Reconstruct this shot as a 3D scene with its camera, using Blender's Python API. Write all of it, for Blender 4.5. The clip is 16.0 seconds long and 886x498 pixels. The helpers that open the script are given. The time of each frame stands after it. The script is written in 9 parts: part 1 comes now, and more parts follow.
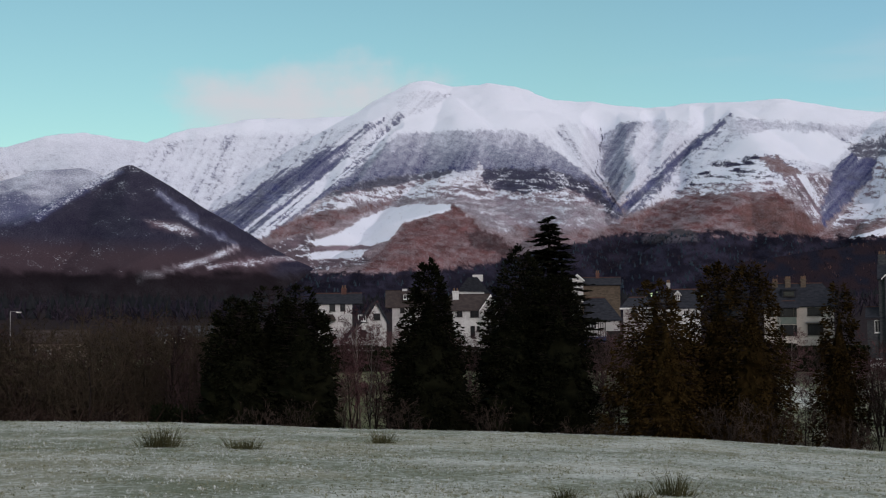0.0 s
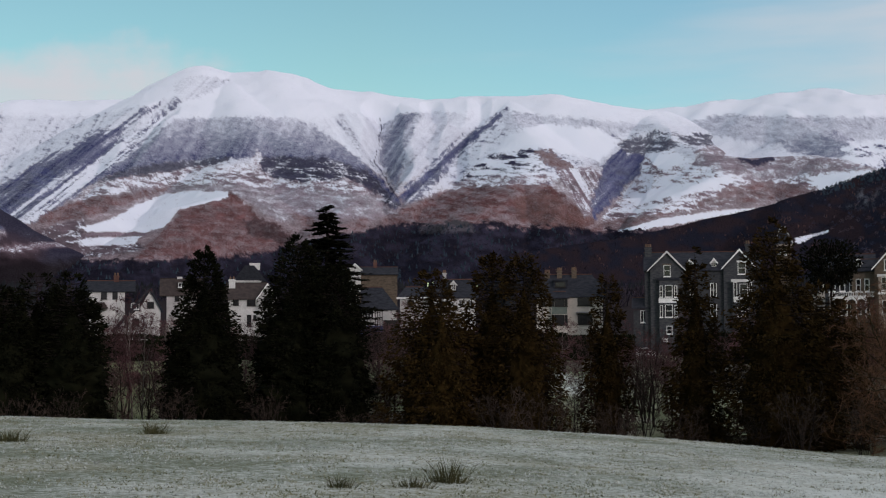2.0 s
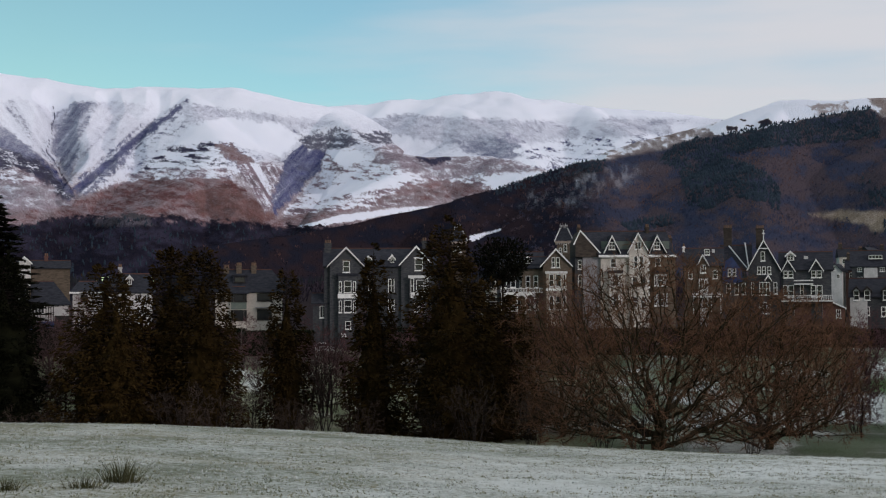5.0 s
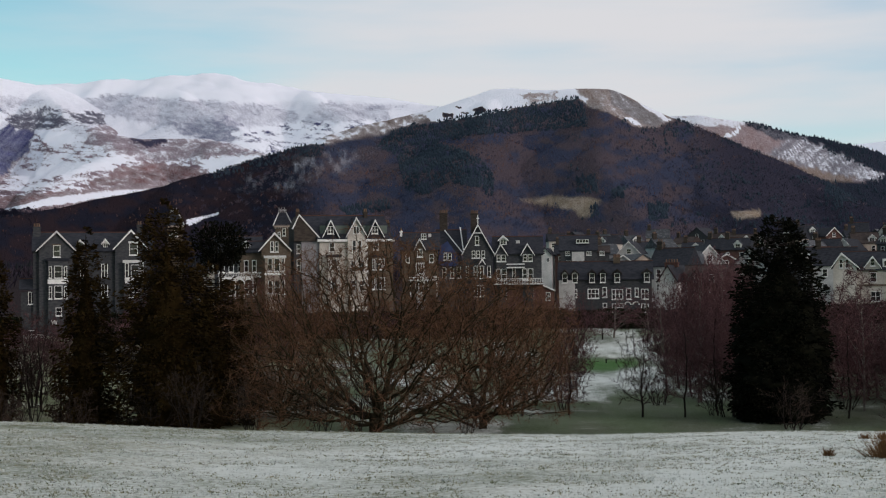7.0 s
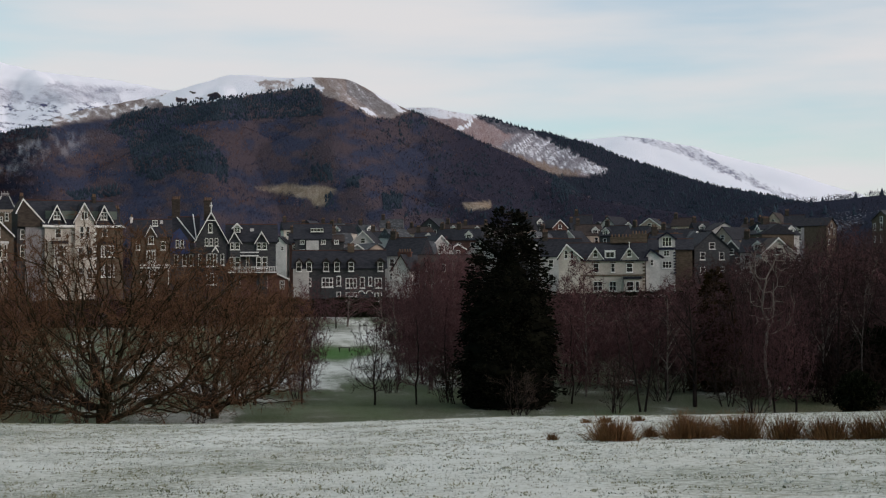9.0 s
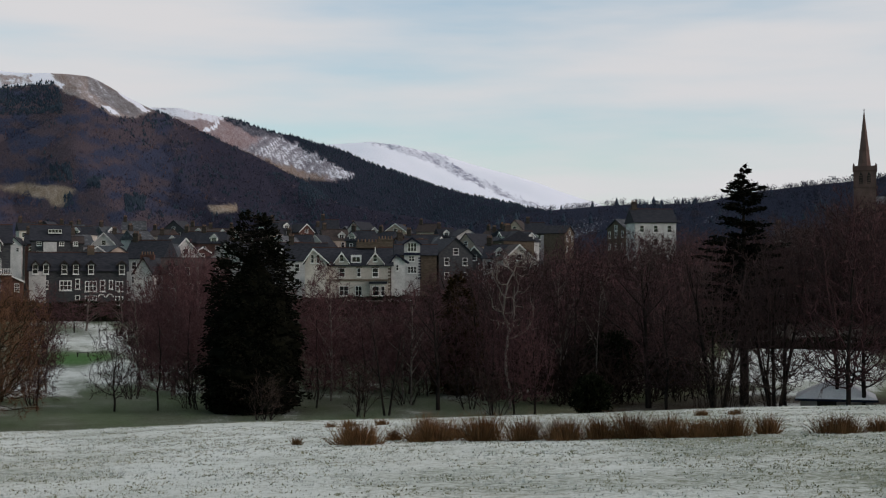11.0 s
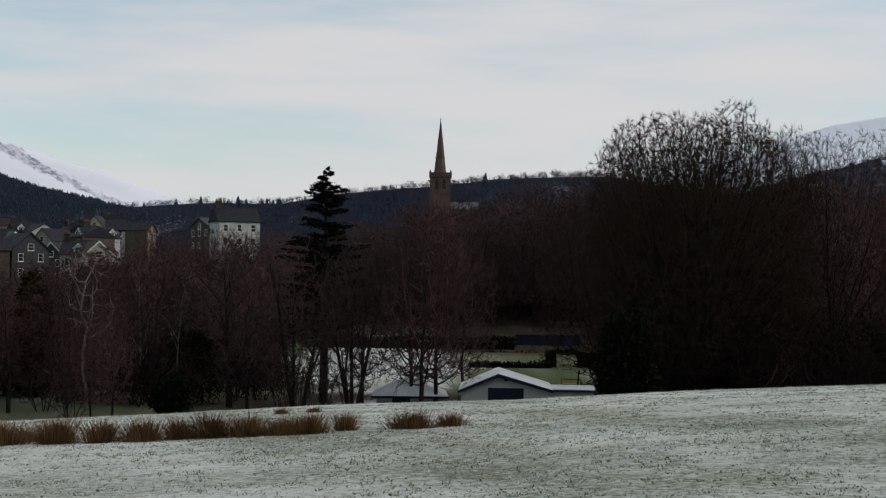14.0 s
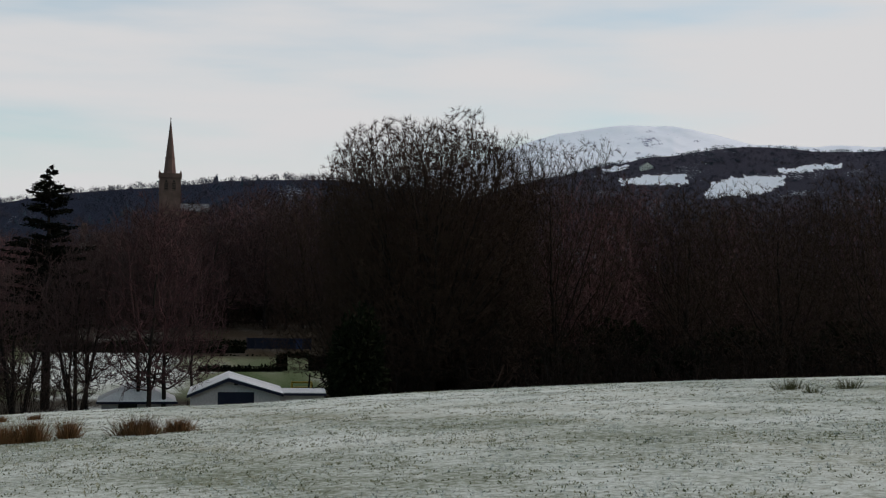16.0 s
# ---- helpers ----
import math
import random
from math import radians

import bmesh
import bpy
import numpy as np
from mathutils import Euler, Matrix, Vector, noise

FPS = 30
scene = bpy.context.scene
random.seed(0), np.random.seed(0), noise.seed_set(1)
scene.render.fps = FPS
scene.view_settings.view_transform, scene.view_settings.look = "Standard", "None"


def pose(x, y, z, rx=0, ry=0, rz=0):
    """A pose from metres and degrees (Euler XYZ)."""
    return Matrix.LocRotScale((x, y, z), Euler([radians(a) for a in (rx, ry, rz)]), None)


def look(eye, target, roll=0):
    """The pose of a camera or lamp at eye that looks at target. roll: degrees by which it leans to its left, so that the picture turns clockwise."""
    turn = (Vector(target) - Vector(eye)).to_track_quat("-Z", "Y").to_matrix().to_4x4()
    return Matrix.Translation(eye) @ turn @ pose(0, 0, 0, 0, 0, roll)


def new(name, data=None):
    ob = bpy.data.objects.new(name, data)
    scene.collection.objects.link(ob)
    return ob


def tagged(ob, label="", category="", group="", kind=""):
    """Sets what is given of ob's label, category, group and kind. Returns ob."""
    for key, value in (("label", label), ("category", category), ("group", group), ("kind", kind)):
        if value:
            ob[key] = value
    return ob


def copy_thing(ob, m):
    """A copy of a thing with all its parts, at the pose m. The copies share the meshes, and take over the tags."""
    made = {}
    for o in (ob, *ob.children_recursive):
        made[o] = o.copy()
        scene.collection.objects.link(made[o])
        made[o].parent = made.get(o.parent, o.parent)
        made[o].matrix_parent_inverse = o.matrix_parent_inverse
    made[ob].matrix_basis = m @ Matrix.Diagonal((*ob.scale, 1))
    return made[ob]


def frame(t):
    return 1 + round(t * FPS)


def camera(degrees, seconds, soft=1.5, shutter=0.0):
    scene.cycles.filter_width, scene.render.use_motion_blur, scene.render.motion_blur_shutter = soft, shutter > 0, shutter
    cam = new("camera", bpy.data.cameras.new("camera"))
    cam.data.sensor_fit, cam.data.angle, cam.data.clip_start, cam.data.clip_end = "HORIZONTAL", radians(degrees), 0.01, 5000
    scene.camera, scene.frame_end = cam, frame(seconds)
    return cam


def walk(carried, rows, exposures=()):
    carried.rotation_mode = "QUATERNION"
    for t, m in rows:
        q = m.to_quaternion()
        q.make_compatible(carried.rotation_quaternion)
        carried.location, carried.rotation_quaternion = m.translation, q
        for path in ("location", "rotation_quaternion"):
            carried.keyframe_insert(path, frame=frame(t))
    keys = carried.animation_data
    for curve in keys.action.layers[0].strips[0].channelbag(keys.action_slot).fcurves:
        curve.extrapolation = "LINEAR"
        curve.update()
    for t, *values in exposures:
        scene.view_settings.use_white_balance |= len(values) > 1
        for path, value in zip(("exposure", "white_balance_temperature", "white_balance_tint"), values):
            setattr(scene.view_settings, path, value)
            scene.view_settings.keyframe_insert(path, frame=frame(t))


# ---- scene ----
EYE = 1.6
cam = camera(35.35, 16.0, soft=1.2)


def aim(az, el, roll):
    return pose(0, 0, EYE, 90 + el, 0, -az) @ pose(0, 0, 0, 0, 0, roll)


# a hand-held pan from one spot: seconds, bearing, tilt, lean
PAN = [(0, 0.041, 3.161, -0.491), (0.5, 2.961, 3.170, -0.355), (1, 5.123, 3.198, -0.475), (1.5, 7.205, 3.041, -0.456),
       (2, 9.178, 2.650, -0.288), (2.5, 11.095, 2.501, -0.297), (3, 13.252, 2.498, -0.200), (3.5, 15.371, 2.512, -0.283),
       (3.7, 16.424, 2.448, -0.261), (5.8, 26.794, 2.038, -0.474), (6, 28.166, 1.852, -0.526), (6.5, 30.886, 1.727, -0.416),
       (7, 33.866, 1.659, -0.641), (7.5, 36.237, 1.657, -0.363), (8, 38.822, 1.587, -0.376), (8.5, 41.440, 1.412, -0.297),
       (9, 44.775, 1.102, -0.321), (9.2, 45.986, 1.025, -0.292), (11.3, 56.967, 1.351, 0.1), (11.5, 58.326, 1.409, 0.134),
       (12, 62.659, 1.467, 0.192), (12.5, 65.194, 1.152, 0.380), (13, 66.660, 1.192, 0.977), (13.5, 67.852, 1.335, 1.151),
       (14, 72.243, 1.341, 0.724), (14.5, 76.742, 1.401, 0.513), (15, 79.379, 1.469, 0.422), (15.5, 81.613, 1.838, 0.944),
       (16, 83.262, 1.617, 0.811)]
walk(cam, [(t, aim(a, e, r)) for t, a, e, r in PAN], [(0, -0.1, 6350, 24), (3.7, -0.08, 6350, 24), (6.5, 0.05, 6500, 23), (8, 0.1, 6650, 23), (9.2, 0.1, 6700, 23), (11.5, 0.0, 6650, 23), (16, 0.0, 6700, 22)])

# ---- light: low winter sun behind thin cloud to the south-east, clear sky to the north ----
SUN_AZ, SUN_EL = 160.0, 17.0
world = bpy.data.worlds.new("winter_sky")
scene.world = world
world.use_nodes = True
wt = world.node_tree
wt.nodes.clear()


def wn(kind, **kw):
    n = wt.nodes.new(kind)
    for k, v in kw.items():
        n.inputs[k].default_value = v
    return n


w_out = wt.nodes.new("ShaderNodeOutputWorld")
w_bg = wn("ShaderNodeBackground", Strength=1.0)
sky = wt.nodes.new("ShaderNodeTexSky")
sky.sky_type, sky.sun_disc = "NISHITA", False
sky.sun_elevation, sky.sun_rotation = radians(SUN_EL), radians(SUN_AZ)
sky.air_density, sky.dust_density, sky.ozone_density = 1.0, 0.6, 1.0
w_sky = wn("ShaderNodeMix")
w_sky.data_type, w_sky.blend_type = "RGBA", "MULTIPLY"
w_sky.inputs[0].default_value = 1.0
w_tint = wt.nodes.new("ShaderNodeMix")
w_tint.data_type = "RGBA"
w_tint.inputs[6].default_value, w_tint.inputs[7].default_value = (0.086, 0.123, 0.101, 1), (0.099, 0.145, 0.149, 1)
wt.links.new(w_tint.outputs[2], w_sky.inputs[7])
wt.links.new(sky.outputs[0], w_sky.inputs[6])
w_tc = wt.nodes.new("ShaderNodeTexCoord")
w_sep = wt.nodes.new("ShaderNodeSeparateXYZ")
wt.links.new(w_tc.outputs["Generated"], w_sep.inputs[0])
w_east = wt.nodes.new("ShaderNodeMapRange")
w_east.inputs["From Min"].default_value, w_east.inputs["From Max"].default_value = 0.1, 0.75
wt.links.new(w_sep.outputs["X"], w_east.inputs["Value"])
wt.links.new(w_east.outputs[0], w_tint.inputs[0])
# thin cloud: streaks flattened towards the horizon, thicker towards the sun's side
w_map = wn("ShaderNodeMapping", Scale=(1.6, 1.6, 11.0), Location=(0.3, 0.1, 0.55))
wt.links.new(w_tc.outputs["Generated"], w_map.inputs[0])
w_noise = wn("ShaderNodeTexNoise", Scale=1.7, Detail=5.0, Roughness=0.5)
wt.links.new(w_map.outputs[0], w_noise.inputs["Vector"])
w_side = wt.nodes.new("ShaderNodeMath")          # bearing: east is 1, north 0
w_side.operation = "MULTIPLY_ADD"
w_side.inputs[1].default_value, w_side.inputs[2].default_value = 1.2, -0.95
wt.links.new(w_sep.outputs["X"], w_side.inputs[0])
w_add = wt.nodes.new("ShaderNodeMath")
w_add.operation = "MULTIPLY_ADD"
w_add.inputs[1].default_value = 1.4
wt.links.new(w_noise.outputs["Fac"], w_add.inputs[0])
w_cap = wt.nodes.new("ShaderNodeMath")
w_cap.operation = "MINIMUM"
w_cap.inputs[1].default_value = -0.13
wt.links.new(w_side.outputs[0], w_cap.inputs[0])
wt.links.new(w_cap.outputs[0], w_add.inputs[2])
# a bank of cloud resting against the summit
w_bank = wt.nodes.new("ShaderNodeMapping")
w_bank.vector_type = "TEXTURE"
w_bank.inputs["Location"].default_value = (0.03, 0.98, 0.21)
w_bank.inputs["Scale"].default_value = (0.20, 1.0, 0.085)
w_curl = wn("ShaderNodeTexNoise", Scale=9.0, Detail=6.0, Roughness=0.6)
wt.links.new(w_tc.outputs["Generated"], w_curl.inputs["Vector"])
w_warp = wt.nodes.new("ShaderNodeVectorMath")
w_warp.operation = "MULTIPLY_ADD"
w_warp.inputs[1].default_value = (0.26, 0.0, 0.12)
wt.links.new(w_curl.outputs["Color"], w_warp.inputs[0])
wt.links.new(w_tc.outputs["Generated"], w_warp.inputs[2])
wt.links.new(w_warp.outputs[0], w_bank.inputs[0])
w_len = wt.nodes.new("ShaderNodeVectorMath")
w_len.operation = "LENGTH"
wt.links.new(w_bank.outputs[0], w_len.inputs[0])
w_soft = wt.nodes.new("ShaderNodeMapRange")
w_soft.interpolation_type = "SMOOTHSTEP"
for key, val in (("From Min", 1.0), ("From Max", 0.0), ("To Min", 0.0), ("To Max", 1.0)):
    w_soft.inputs[key].default_value = val
wt.links.new(w_len.outputs["Value"], w_soft.inputs["Value"])
w_all = wt.nodes.new("ShaderNodeMath")
wt.links.new(w_add.outputs[0], w_all.inputs[0])
wt.links.new(w_soft.outputs[0], w_all.inputs[1])
w_fac = wn("ShaderNodeMapRange")
w_fac.inputs["From Min"].default_value, w_fac.inputs["From Max"].default_value = 0.0, 0.75
w_fac.interpolation_type = "SMOOTHSTEP"
# unseen cloud added overhead and towards the veiled sun, to make the light neutral
w_over, w_back = wt.nodes.new("ShaderNodeMapRange"), wt.nodes.new("ShaderNodeMapRange")
w_shut, w_sum = wt.nodes.new("ShaderNodeMath"), wt.nodes.new("ShaderNodeMath")
w_over.inputs["From Min"].default_value, w_over.inputs["From Max"].default_value = 0.28, 0.6
w_back.inputs["From Min"].default_value, w_back.inputs["From Max"].default_value = 0.0, -0.5
wt.links.new(w_sep.outputs["Z"], w_over.inputs["Value"])
wt.links.new(w_sep.outputs["Y"], w_back.inputs["Value"])
wt.links.new(w_over.outputs[0], w_shut.inputs[0])
wt.links.new(w_back.outputs[0], w_shut.inputs[1])
wt.links.new(w_shut.outputs[0], w_sum.inputs[0])
wt.links.new(w_all.outputs[0], w_sum.inputs[1])
wt.links.new(w_sum.outputs[0], w_fac.inputs["Value"])
w_mix = wt.nodes.new("ShaderNodeMix")
w_mix.data_type = "RGBA"
w_mix.inputs[7].default_value = (0.623, 0.680, 0.664, 1)
wt.links.new(w_fac.outputs[0], w_mix.inputs[0])
wt.links.new(w_sky.outputs[2], w_mix.inputs[6])
# an overcast sky is brighter overhead than near the horizon
w_up = wt.nodes.new("ShaderNodeMapRange")
w_up.interpolation_type = "SMOOTHSTEP"
for key, val in (("From Min", 0.25), ("From Max", 0.95), ("To Min", 1.0), ("To Max", 1.0)):
    w_up.inputs[key].default_value = val
wt.links.new(w_sep.outputs["Z"], w_up.inputs["Value"])
wt.links.new(w_up.outputs[0], w_bg.inputs["Strength"])
wt.links.new(w_mix.outputs[2], w_bg.inputs[0])
wt.links.new(w_bg.outputs[0], w_out.inputs[0])

sun_data = bpy.data.lights.new("sun", "SUN")
sun_data.energy, sun_data.angle, sun_data.color = 1.0, radians(12), (1.0, 0.93, 0.84)
sun = new("sun", sun_data)
sd = Vector((math.sin(radians(SUN_AZ)) * math.cos(radians(SUN_EL)), math.cos(radians(SUN_AZ)) * math.cos(radians(SUN_EL)), math.sin(radians(SUN_EL))))
sun.matrix_world = look(sd * 100, (0, 0, 0))


# ---- materials ----
def mat(name, c1, c2, scale=3.0, rough=0.85, bump=0.3, fine=9.0, vary=0.15, stretch=(1, 1, 1), lo=0.35, hi=0.65, spec=0.12, metal=0.0, dist=0.02):
    """Two colours mixed by a coarse and a fine noise, a bump, and a change from object to object."""
    m = bpy.data.materials.new(name)
    m.use_nodes = True
    nt = m.node_tree
    b = nt.nodes["Principled BSDF"]
    b.inputs["Roughness"].default_value, b.inputs["Metallic"].default_value = rough, metal
    b.inputs["Specular IOR Level"].default_value = spec
    tc, mp = nt.nodes.new("ShaderNodeTexCoord"), nt.nodes.new("ShaderNodeMapping")
    mp.inputs["Scale"].default_value = stretch
    nt.links.new(tc.outputs["Object"], mp.inputs[0])
    big, small = nt.nodes.new("ShaderNodeTexNoise"), nt.nodes.new("ShaderNodeTexNoise")
    big.inputs["Scale"].default_value, small.inputs["Scale"].default_value = scale, scale * fine
    big.inputs["Detail"].default_value, small.inputs["Detail"].default_value = 5, 3
    for n in (big, small):
        nt.links.new(mp.outputs[0], n.inputs["Vector"])
    ramp = nt.nodes.new("ShaderNodeMapRange")
    ramp.inputs["From Min"].default_value, ramp.inputs["From Max"].default_value = lo, hi
    nt.links.new(big.outputs["Fac"], ramp.inputs["Value"])
    mix = nt.nodes.new("ShaderNodeMix")
    mix.data_type = "RGBA"
    mix.inputs[6].default_value, mix.inputs[7].default_value = (*c1, 1), (*c2, 1)
    nt.links.new(ramp.outputs[0], mix.inputs[0])
    info, hsv = nt.nodes.new("ShaderNodeObjectInfo"), nt.nodes.new("ShaderNodeHueSaturation")
    r2, add = nt.nodes.new("ShaderNodeMapRange"), nt.nodes.new("ShaderNodeMath")
    r2.inputs["To Min"].default_value, r2.inputs["To Max"].default_value = 1 - vary, 1 + vary
    nt.links.new(info.outputs["Random"], r2.inputs["Value"])
    r3 = nt.nodes.new("ShaderNodeMapRange")
    r3.inputs["To Min"].default_value, r3.inputs["To Max"].default_value = 0.7, 1.3
    nt.links.new(small.outputs["Fac"], r3.inputs["Value"])
    add.operation = "MULTIPLY"
    nt.links.new(r2.outputs[0], add.inputs[0])
    nt.links.new(r3.outputs[0], add.inputs[1])
    nt.links.new(add.outputs[0], hsv.inputs["Value"])
    nt.links.new(mix.outputs[2], hsv.inputs["Color"])
    nt.links.new(hsv.outputs[0], b.inputs["Base Color"])
    bp = nt.nodes.new("ShaderNodeBump")
    bp.inputs["Strength"].default_value, bp.inputs["Distance"].default_value = bump, dist
    nt.links.new(small.outputs["Fac"], bp.inputs["Height"])
    nt.links.new(bp.outputs[0], b.inputs["Normal"])
    return m


def fell_material(name, fine, grain, bump_m, charted, white, edge, patch):
    """Open hillside: the bare cover in the attribute 'cover', snow lying by the attribute 'snow', broken up by noise."""
    m = bpy.data.materials.new(name)
    m.use_nodes = True
    nt = m.node_tree
    b = nt.nodes["Principled BSDF"]
    b.inputs["Roughness"].default_value, b.inputs["Specular IOR Level"].default_value = 0.95, 0.0
    tc = nt.nodes.new("ShaderNodeTexCoord")
    cov, sn = nt.nodes.new("ShaderNodeAttribute"), nt.nodes.new("ShaderNodeAttribute")
    cov.attribute_name, sn.attribute_name = "cover", "snow"
    n1, n2 = nt.nodes.new("ShaderNodeTexNoise"), nt.nodes.new("ShaderNodeTexNoise")
    n1.inputs["Scale"].default_value, n1.inputs["Detail"].default_value, n1.inputs["Roughness"].default_value = fine, 12, 0.72
    n2.inputs["Scale"].default_value, n2.inputs["Detail"].default_value, n2.inputs["Roughness"].default_value = grain, 6, 0.7
    chart = nt.nodes.new("ShaderNodeAttribute")
    chart.attribute_name = "chart"
    for n in (n1, n2):
        nt.links.new(chart.outputs["Vector"] if charted else tc.outputs["Object"], n.inputs["Vector"])
    sub = nt.nodes.new("ShaderNodeMath")
    sub.operation = "SUBTRACT"
    n3 = nt.nodes.new("ShaderNodeTexNoise")
    n3.inputs["Scale"].default_value, n3.inputs["Detail"].default_value, n3.inputs["Roughness"].default_value = patch[0], 7, 0.6
    nt.links.new(chart.outputs["Vector"] if charted else tc.outputs["Object"], n3.inputs["Vector"])
    drift, depth = nt.nodes.new("ShaderNodeMath"), nt.nodes.new("ShaderNodeMath")
    drift.operation = "MULTIPLY_ADD"
    drift.inputs[1].default_value, drift.inputs[2].default_value = patch[1], -0.5 * patch[1]
    nt.links.new(n3.outputs["Fac"], drift.inputs[0])
    nt.links.new(drift.outputs[0], depth.inputs[0])
    nt.links.new(sn.outputs["Fac"], depth.inputs[1])
    nt.links.new(depth.outputs[0], sub.inputs[0])
    nt.links.new(n1.outputs["Fac"], sub.inputs[1])
    mr = nt.nodes.new("ShaderNodeMapRange")
    mr.inputs["From Min"].default_value, mr.inputs["From Max"].default_value = -edge, edge * 1.2
    nt.links.new(sub.outputs[0], mr.inputs["Value"])
    veil, thin, lay = nt.nodes.new("ShaderNodeMath"), nt.nodes.new("ShaderNodeAttribute"), nt.nodes.new("ShaderNodeMix")
    veil.operation, veil.use_clamp = "MULTIPLY_ADD", True          # an even, thin dusting: noise about the cover
    veil.inputs[1].default_value = 1.7
    shift = nt.nodes.new("ShaderNodeMath")
    shift.inputs[1].default_value = -0.85
    nt.links.new(depth.outputs[0], shift.inputs[0])
    nt.links.new(n2.outputs["Fac"], veil.inputs[0])
    nt.links.new(shift.outputs[0], veil.inputs[2])
    thin.attribute_name = "thin"
    nt.links.new(thin.outputs["Fac"], lay.inputs[0])
    nt.links.new(mr.outputs[0], lay.inputs[2])
    nt.links.new(veil.outputs[0], lay.inputs[3])
    tone = nt.nodes.new("ShaderNodeMapRange")
    tone.inputs["From Min"].default_value, tone.inputs["From Max"].default_value = 0.3, 0.7
    tone.inputs["To Min"].default_value, tone.inputs["To Max"].default_value = 0.55, 1.35
    nt.links.new(n2.outputs["Fac"], tone.inputs["Value"])
    hsv = nt.nodes.new("ShaderNodeHueSaturation")
    nt.links.new(cov.outputs["Color"], hsv.inputs["Color"])
    nt.links.new(tone.outputs[0], hsv.inputs["Value"])
    mix = nt.nodes.new("ShaderNodeMix")
    mix.data_type = "RGBA"
    mix.inputs[7].default_value = (*white, 1)
    nt.links.new(lay.outputs[0], mix.inputs[0])
    nt.links.new(hsv.outputs[0], mix.inputs[6])
    nt.links.new(mix.outputs[2], b.inputs["Base Color"])
    bp = nt.nodes.new("ShaderNodeBump")
    bp.inputs["Strength"].default_value, bp.inputs["Distance"].default_value = 0.7, bump_m
    nt.links.new(n2.outputs["Fac"], bp.inputs["Height"])
    nt.links.new(bp.outputs[0], b.inputs["Normal"])
    return m


# the fells' snow white is tinted blue, as snow looks in shade
M_FELL = fell_material("snowy_fell", 0.15, 0.25, 3.0, True, (0.875, 0.905, 1.0), 0.08, (0.05, 0.2))
M_NEAR = fell_material("frosted_grass", 8.0, 24.0, 0.03, False, (0.70, 0.735, 0.705), 0.11, (0.4, 0.42))
M_CYPRESS = mat("cypress_foliage", (0.0045, 0.0055, 0.003), (0.0105, 0.011, 0.0055), 1.2, 0.8, 0.0, spec=0.02)
M_DARKFIR = mat("fir_foliage", (0.004, 0.0048, 0.0034), (0.009, 0.009, 0.0055), 1.2, 0.8, 0.0, spec=0.02)
M_BRONZE = mat("bronzed_foliage", (0.0155, 0.010, 0.0034), (0.039, 0.024, 0.008), 1.2, 0.8, 0.0, spec=0.02)
M_BROWNFIR = mat("browned_fir_foliage", (0.0145, 0.0095, 0.0032), (0.037, 0.023, 0.0078), 1.2, 0.8, 0.0, spec=0.02)
M_BARK = mat("grey_brown_bark", (0.015, 0.012, 0.0115), (0.038, 0.029, 0.026), 3.0, 0.95, 0.6, stretch=(1, 1, 0.25), spec=0.02)
M_BEECHBARK = mat("olive_brown_bark", (0.018, 0.0145, 0.009), (0.044, 0.034, 0.021), 2.0, 0.95, 0.6, stretch=(1, 1, 0.25), spec=0.02)
M_TWIG = mat("brown_twigs", (0.044, 0.027, 0.027), (0.080, 0.050, 0.048), 0.5, 0.9, 0.0, vary=0.4, spec=0.02)
# bramble stems, darkened to imitate dense shade at the woods' foot
M_SHADEBRAMBLE = mat("shade_darkened_stems", (0.016, 0.0105, 0.009), (0.032, 0.021, 0.017), 0.5, 0.9, 0.0, spec=0.02)
M_OAKTWIG = mat("dark_oak_twigs", (0.036, 0.023, 0.018), (0.064, 0.041, 0.031), 0.5, 0.9, 0.0, spec=0.02)
M_SHRUBTWIG = mat("grey_brown_shrub_twigs", (0.036, 0.026, 0.022), (0.07, 0.050, 0.041), 0.5, 0.9, 0.0, spec=0.02)
M_THICKET = mat("dark_olive_thicket_twigs", (0.030, 0.023, 0.0165), (0.060, 0.045, 0.032), 0.5, 0.9, 0.0, vary=0.35, spec=0.02)
M_OLIVETWIG = mat("olive_brown_twigs", (0.090, 0.047, 0.028), (0.155, 0.084, 0.050), 0.5, 0.9, 0.0, spec=0.02)
M_REDTWIG = mat("red_brown_twigs", (0.078, 0.039, 0.043), (0.130, 0.068, 0.070), 0.5, 0.9, 0.0, vary=0.35, spec=0.02)
M_BIRCHBARK = mat("pale_birch_bark", (0.2, 0.17, 0.15), (0.085, 0.068, 0.06), 2.0, 0.85, 0.3, stretch=(1, 1, 2.0))
M_DEADBARK = mat("bleached_bark", (0.14, 0.118, 0.105), (0.22, 0.19, 0.168), 2.0, 0.9, 0.3)
M_IVY = mat("ivy_foliage", (0.007, 0.009, 0.005), (0.015, 0.018, 0.0085), 1.5, 0.6, 0.0, spec=0.02)
M_RUSSETLEAF = mat("russet_leaves", (0.15, 0.056, 0.028), (0.22, 0.09, 0.042), 2.0, 0.8, 0.0, spec=0.02)
M_RUSH = mat("brown_rushes", (0.092, 0.044, 0.019), (0.175, 0.092, 0.042), 4.0, 0.9, 0.0, vary=0.25)
M_GREENTUFT = mat("green_tussock", (0.040, 0.043, 0.018), (0.088, 0.082, 0.038), 4.0, 0.9, 0.0)
# blue-purple haze of distance is mixed into M_FARWOOD, M_VALLEY, M_RISE and M_FARFIR
M_FARWOOD = mat("far_wood_haze_tint", (0.048, 0.062, 0.116), (0.152, 0.114, 0.130), 0.013, 0.95, 0.0, lo=0.40, hi=0.60, spec=0.02)
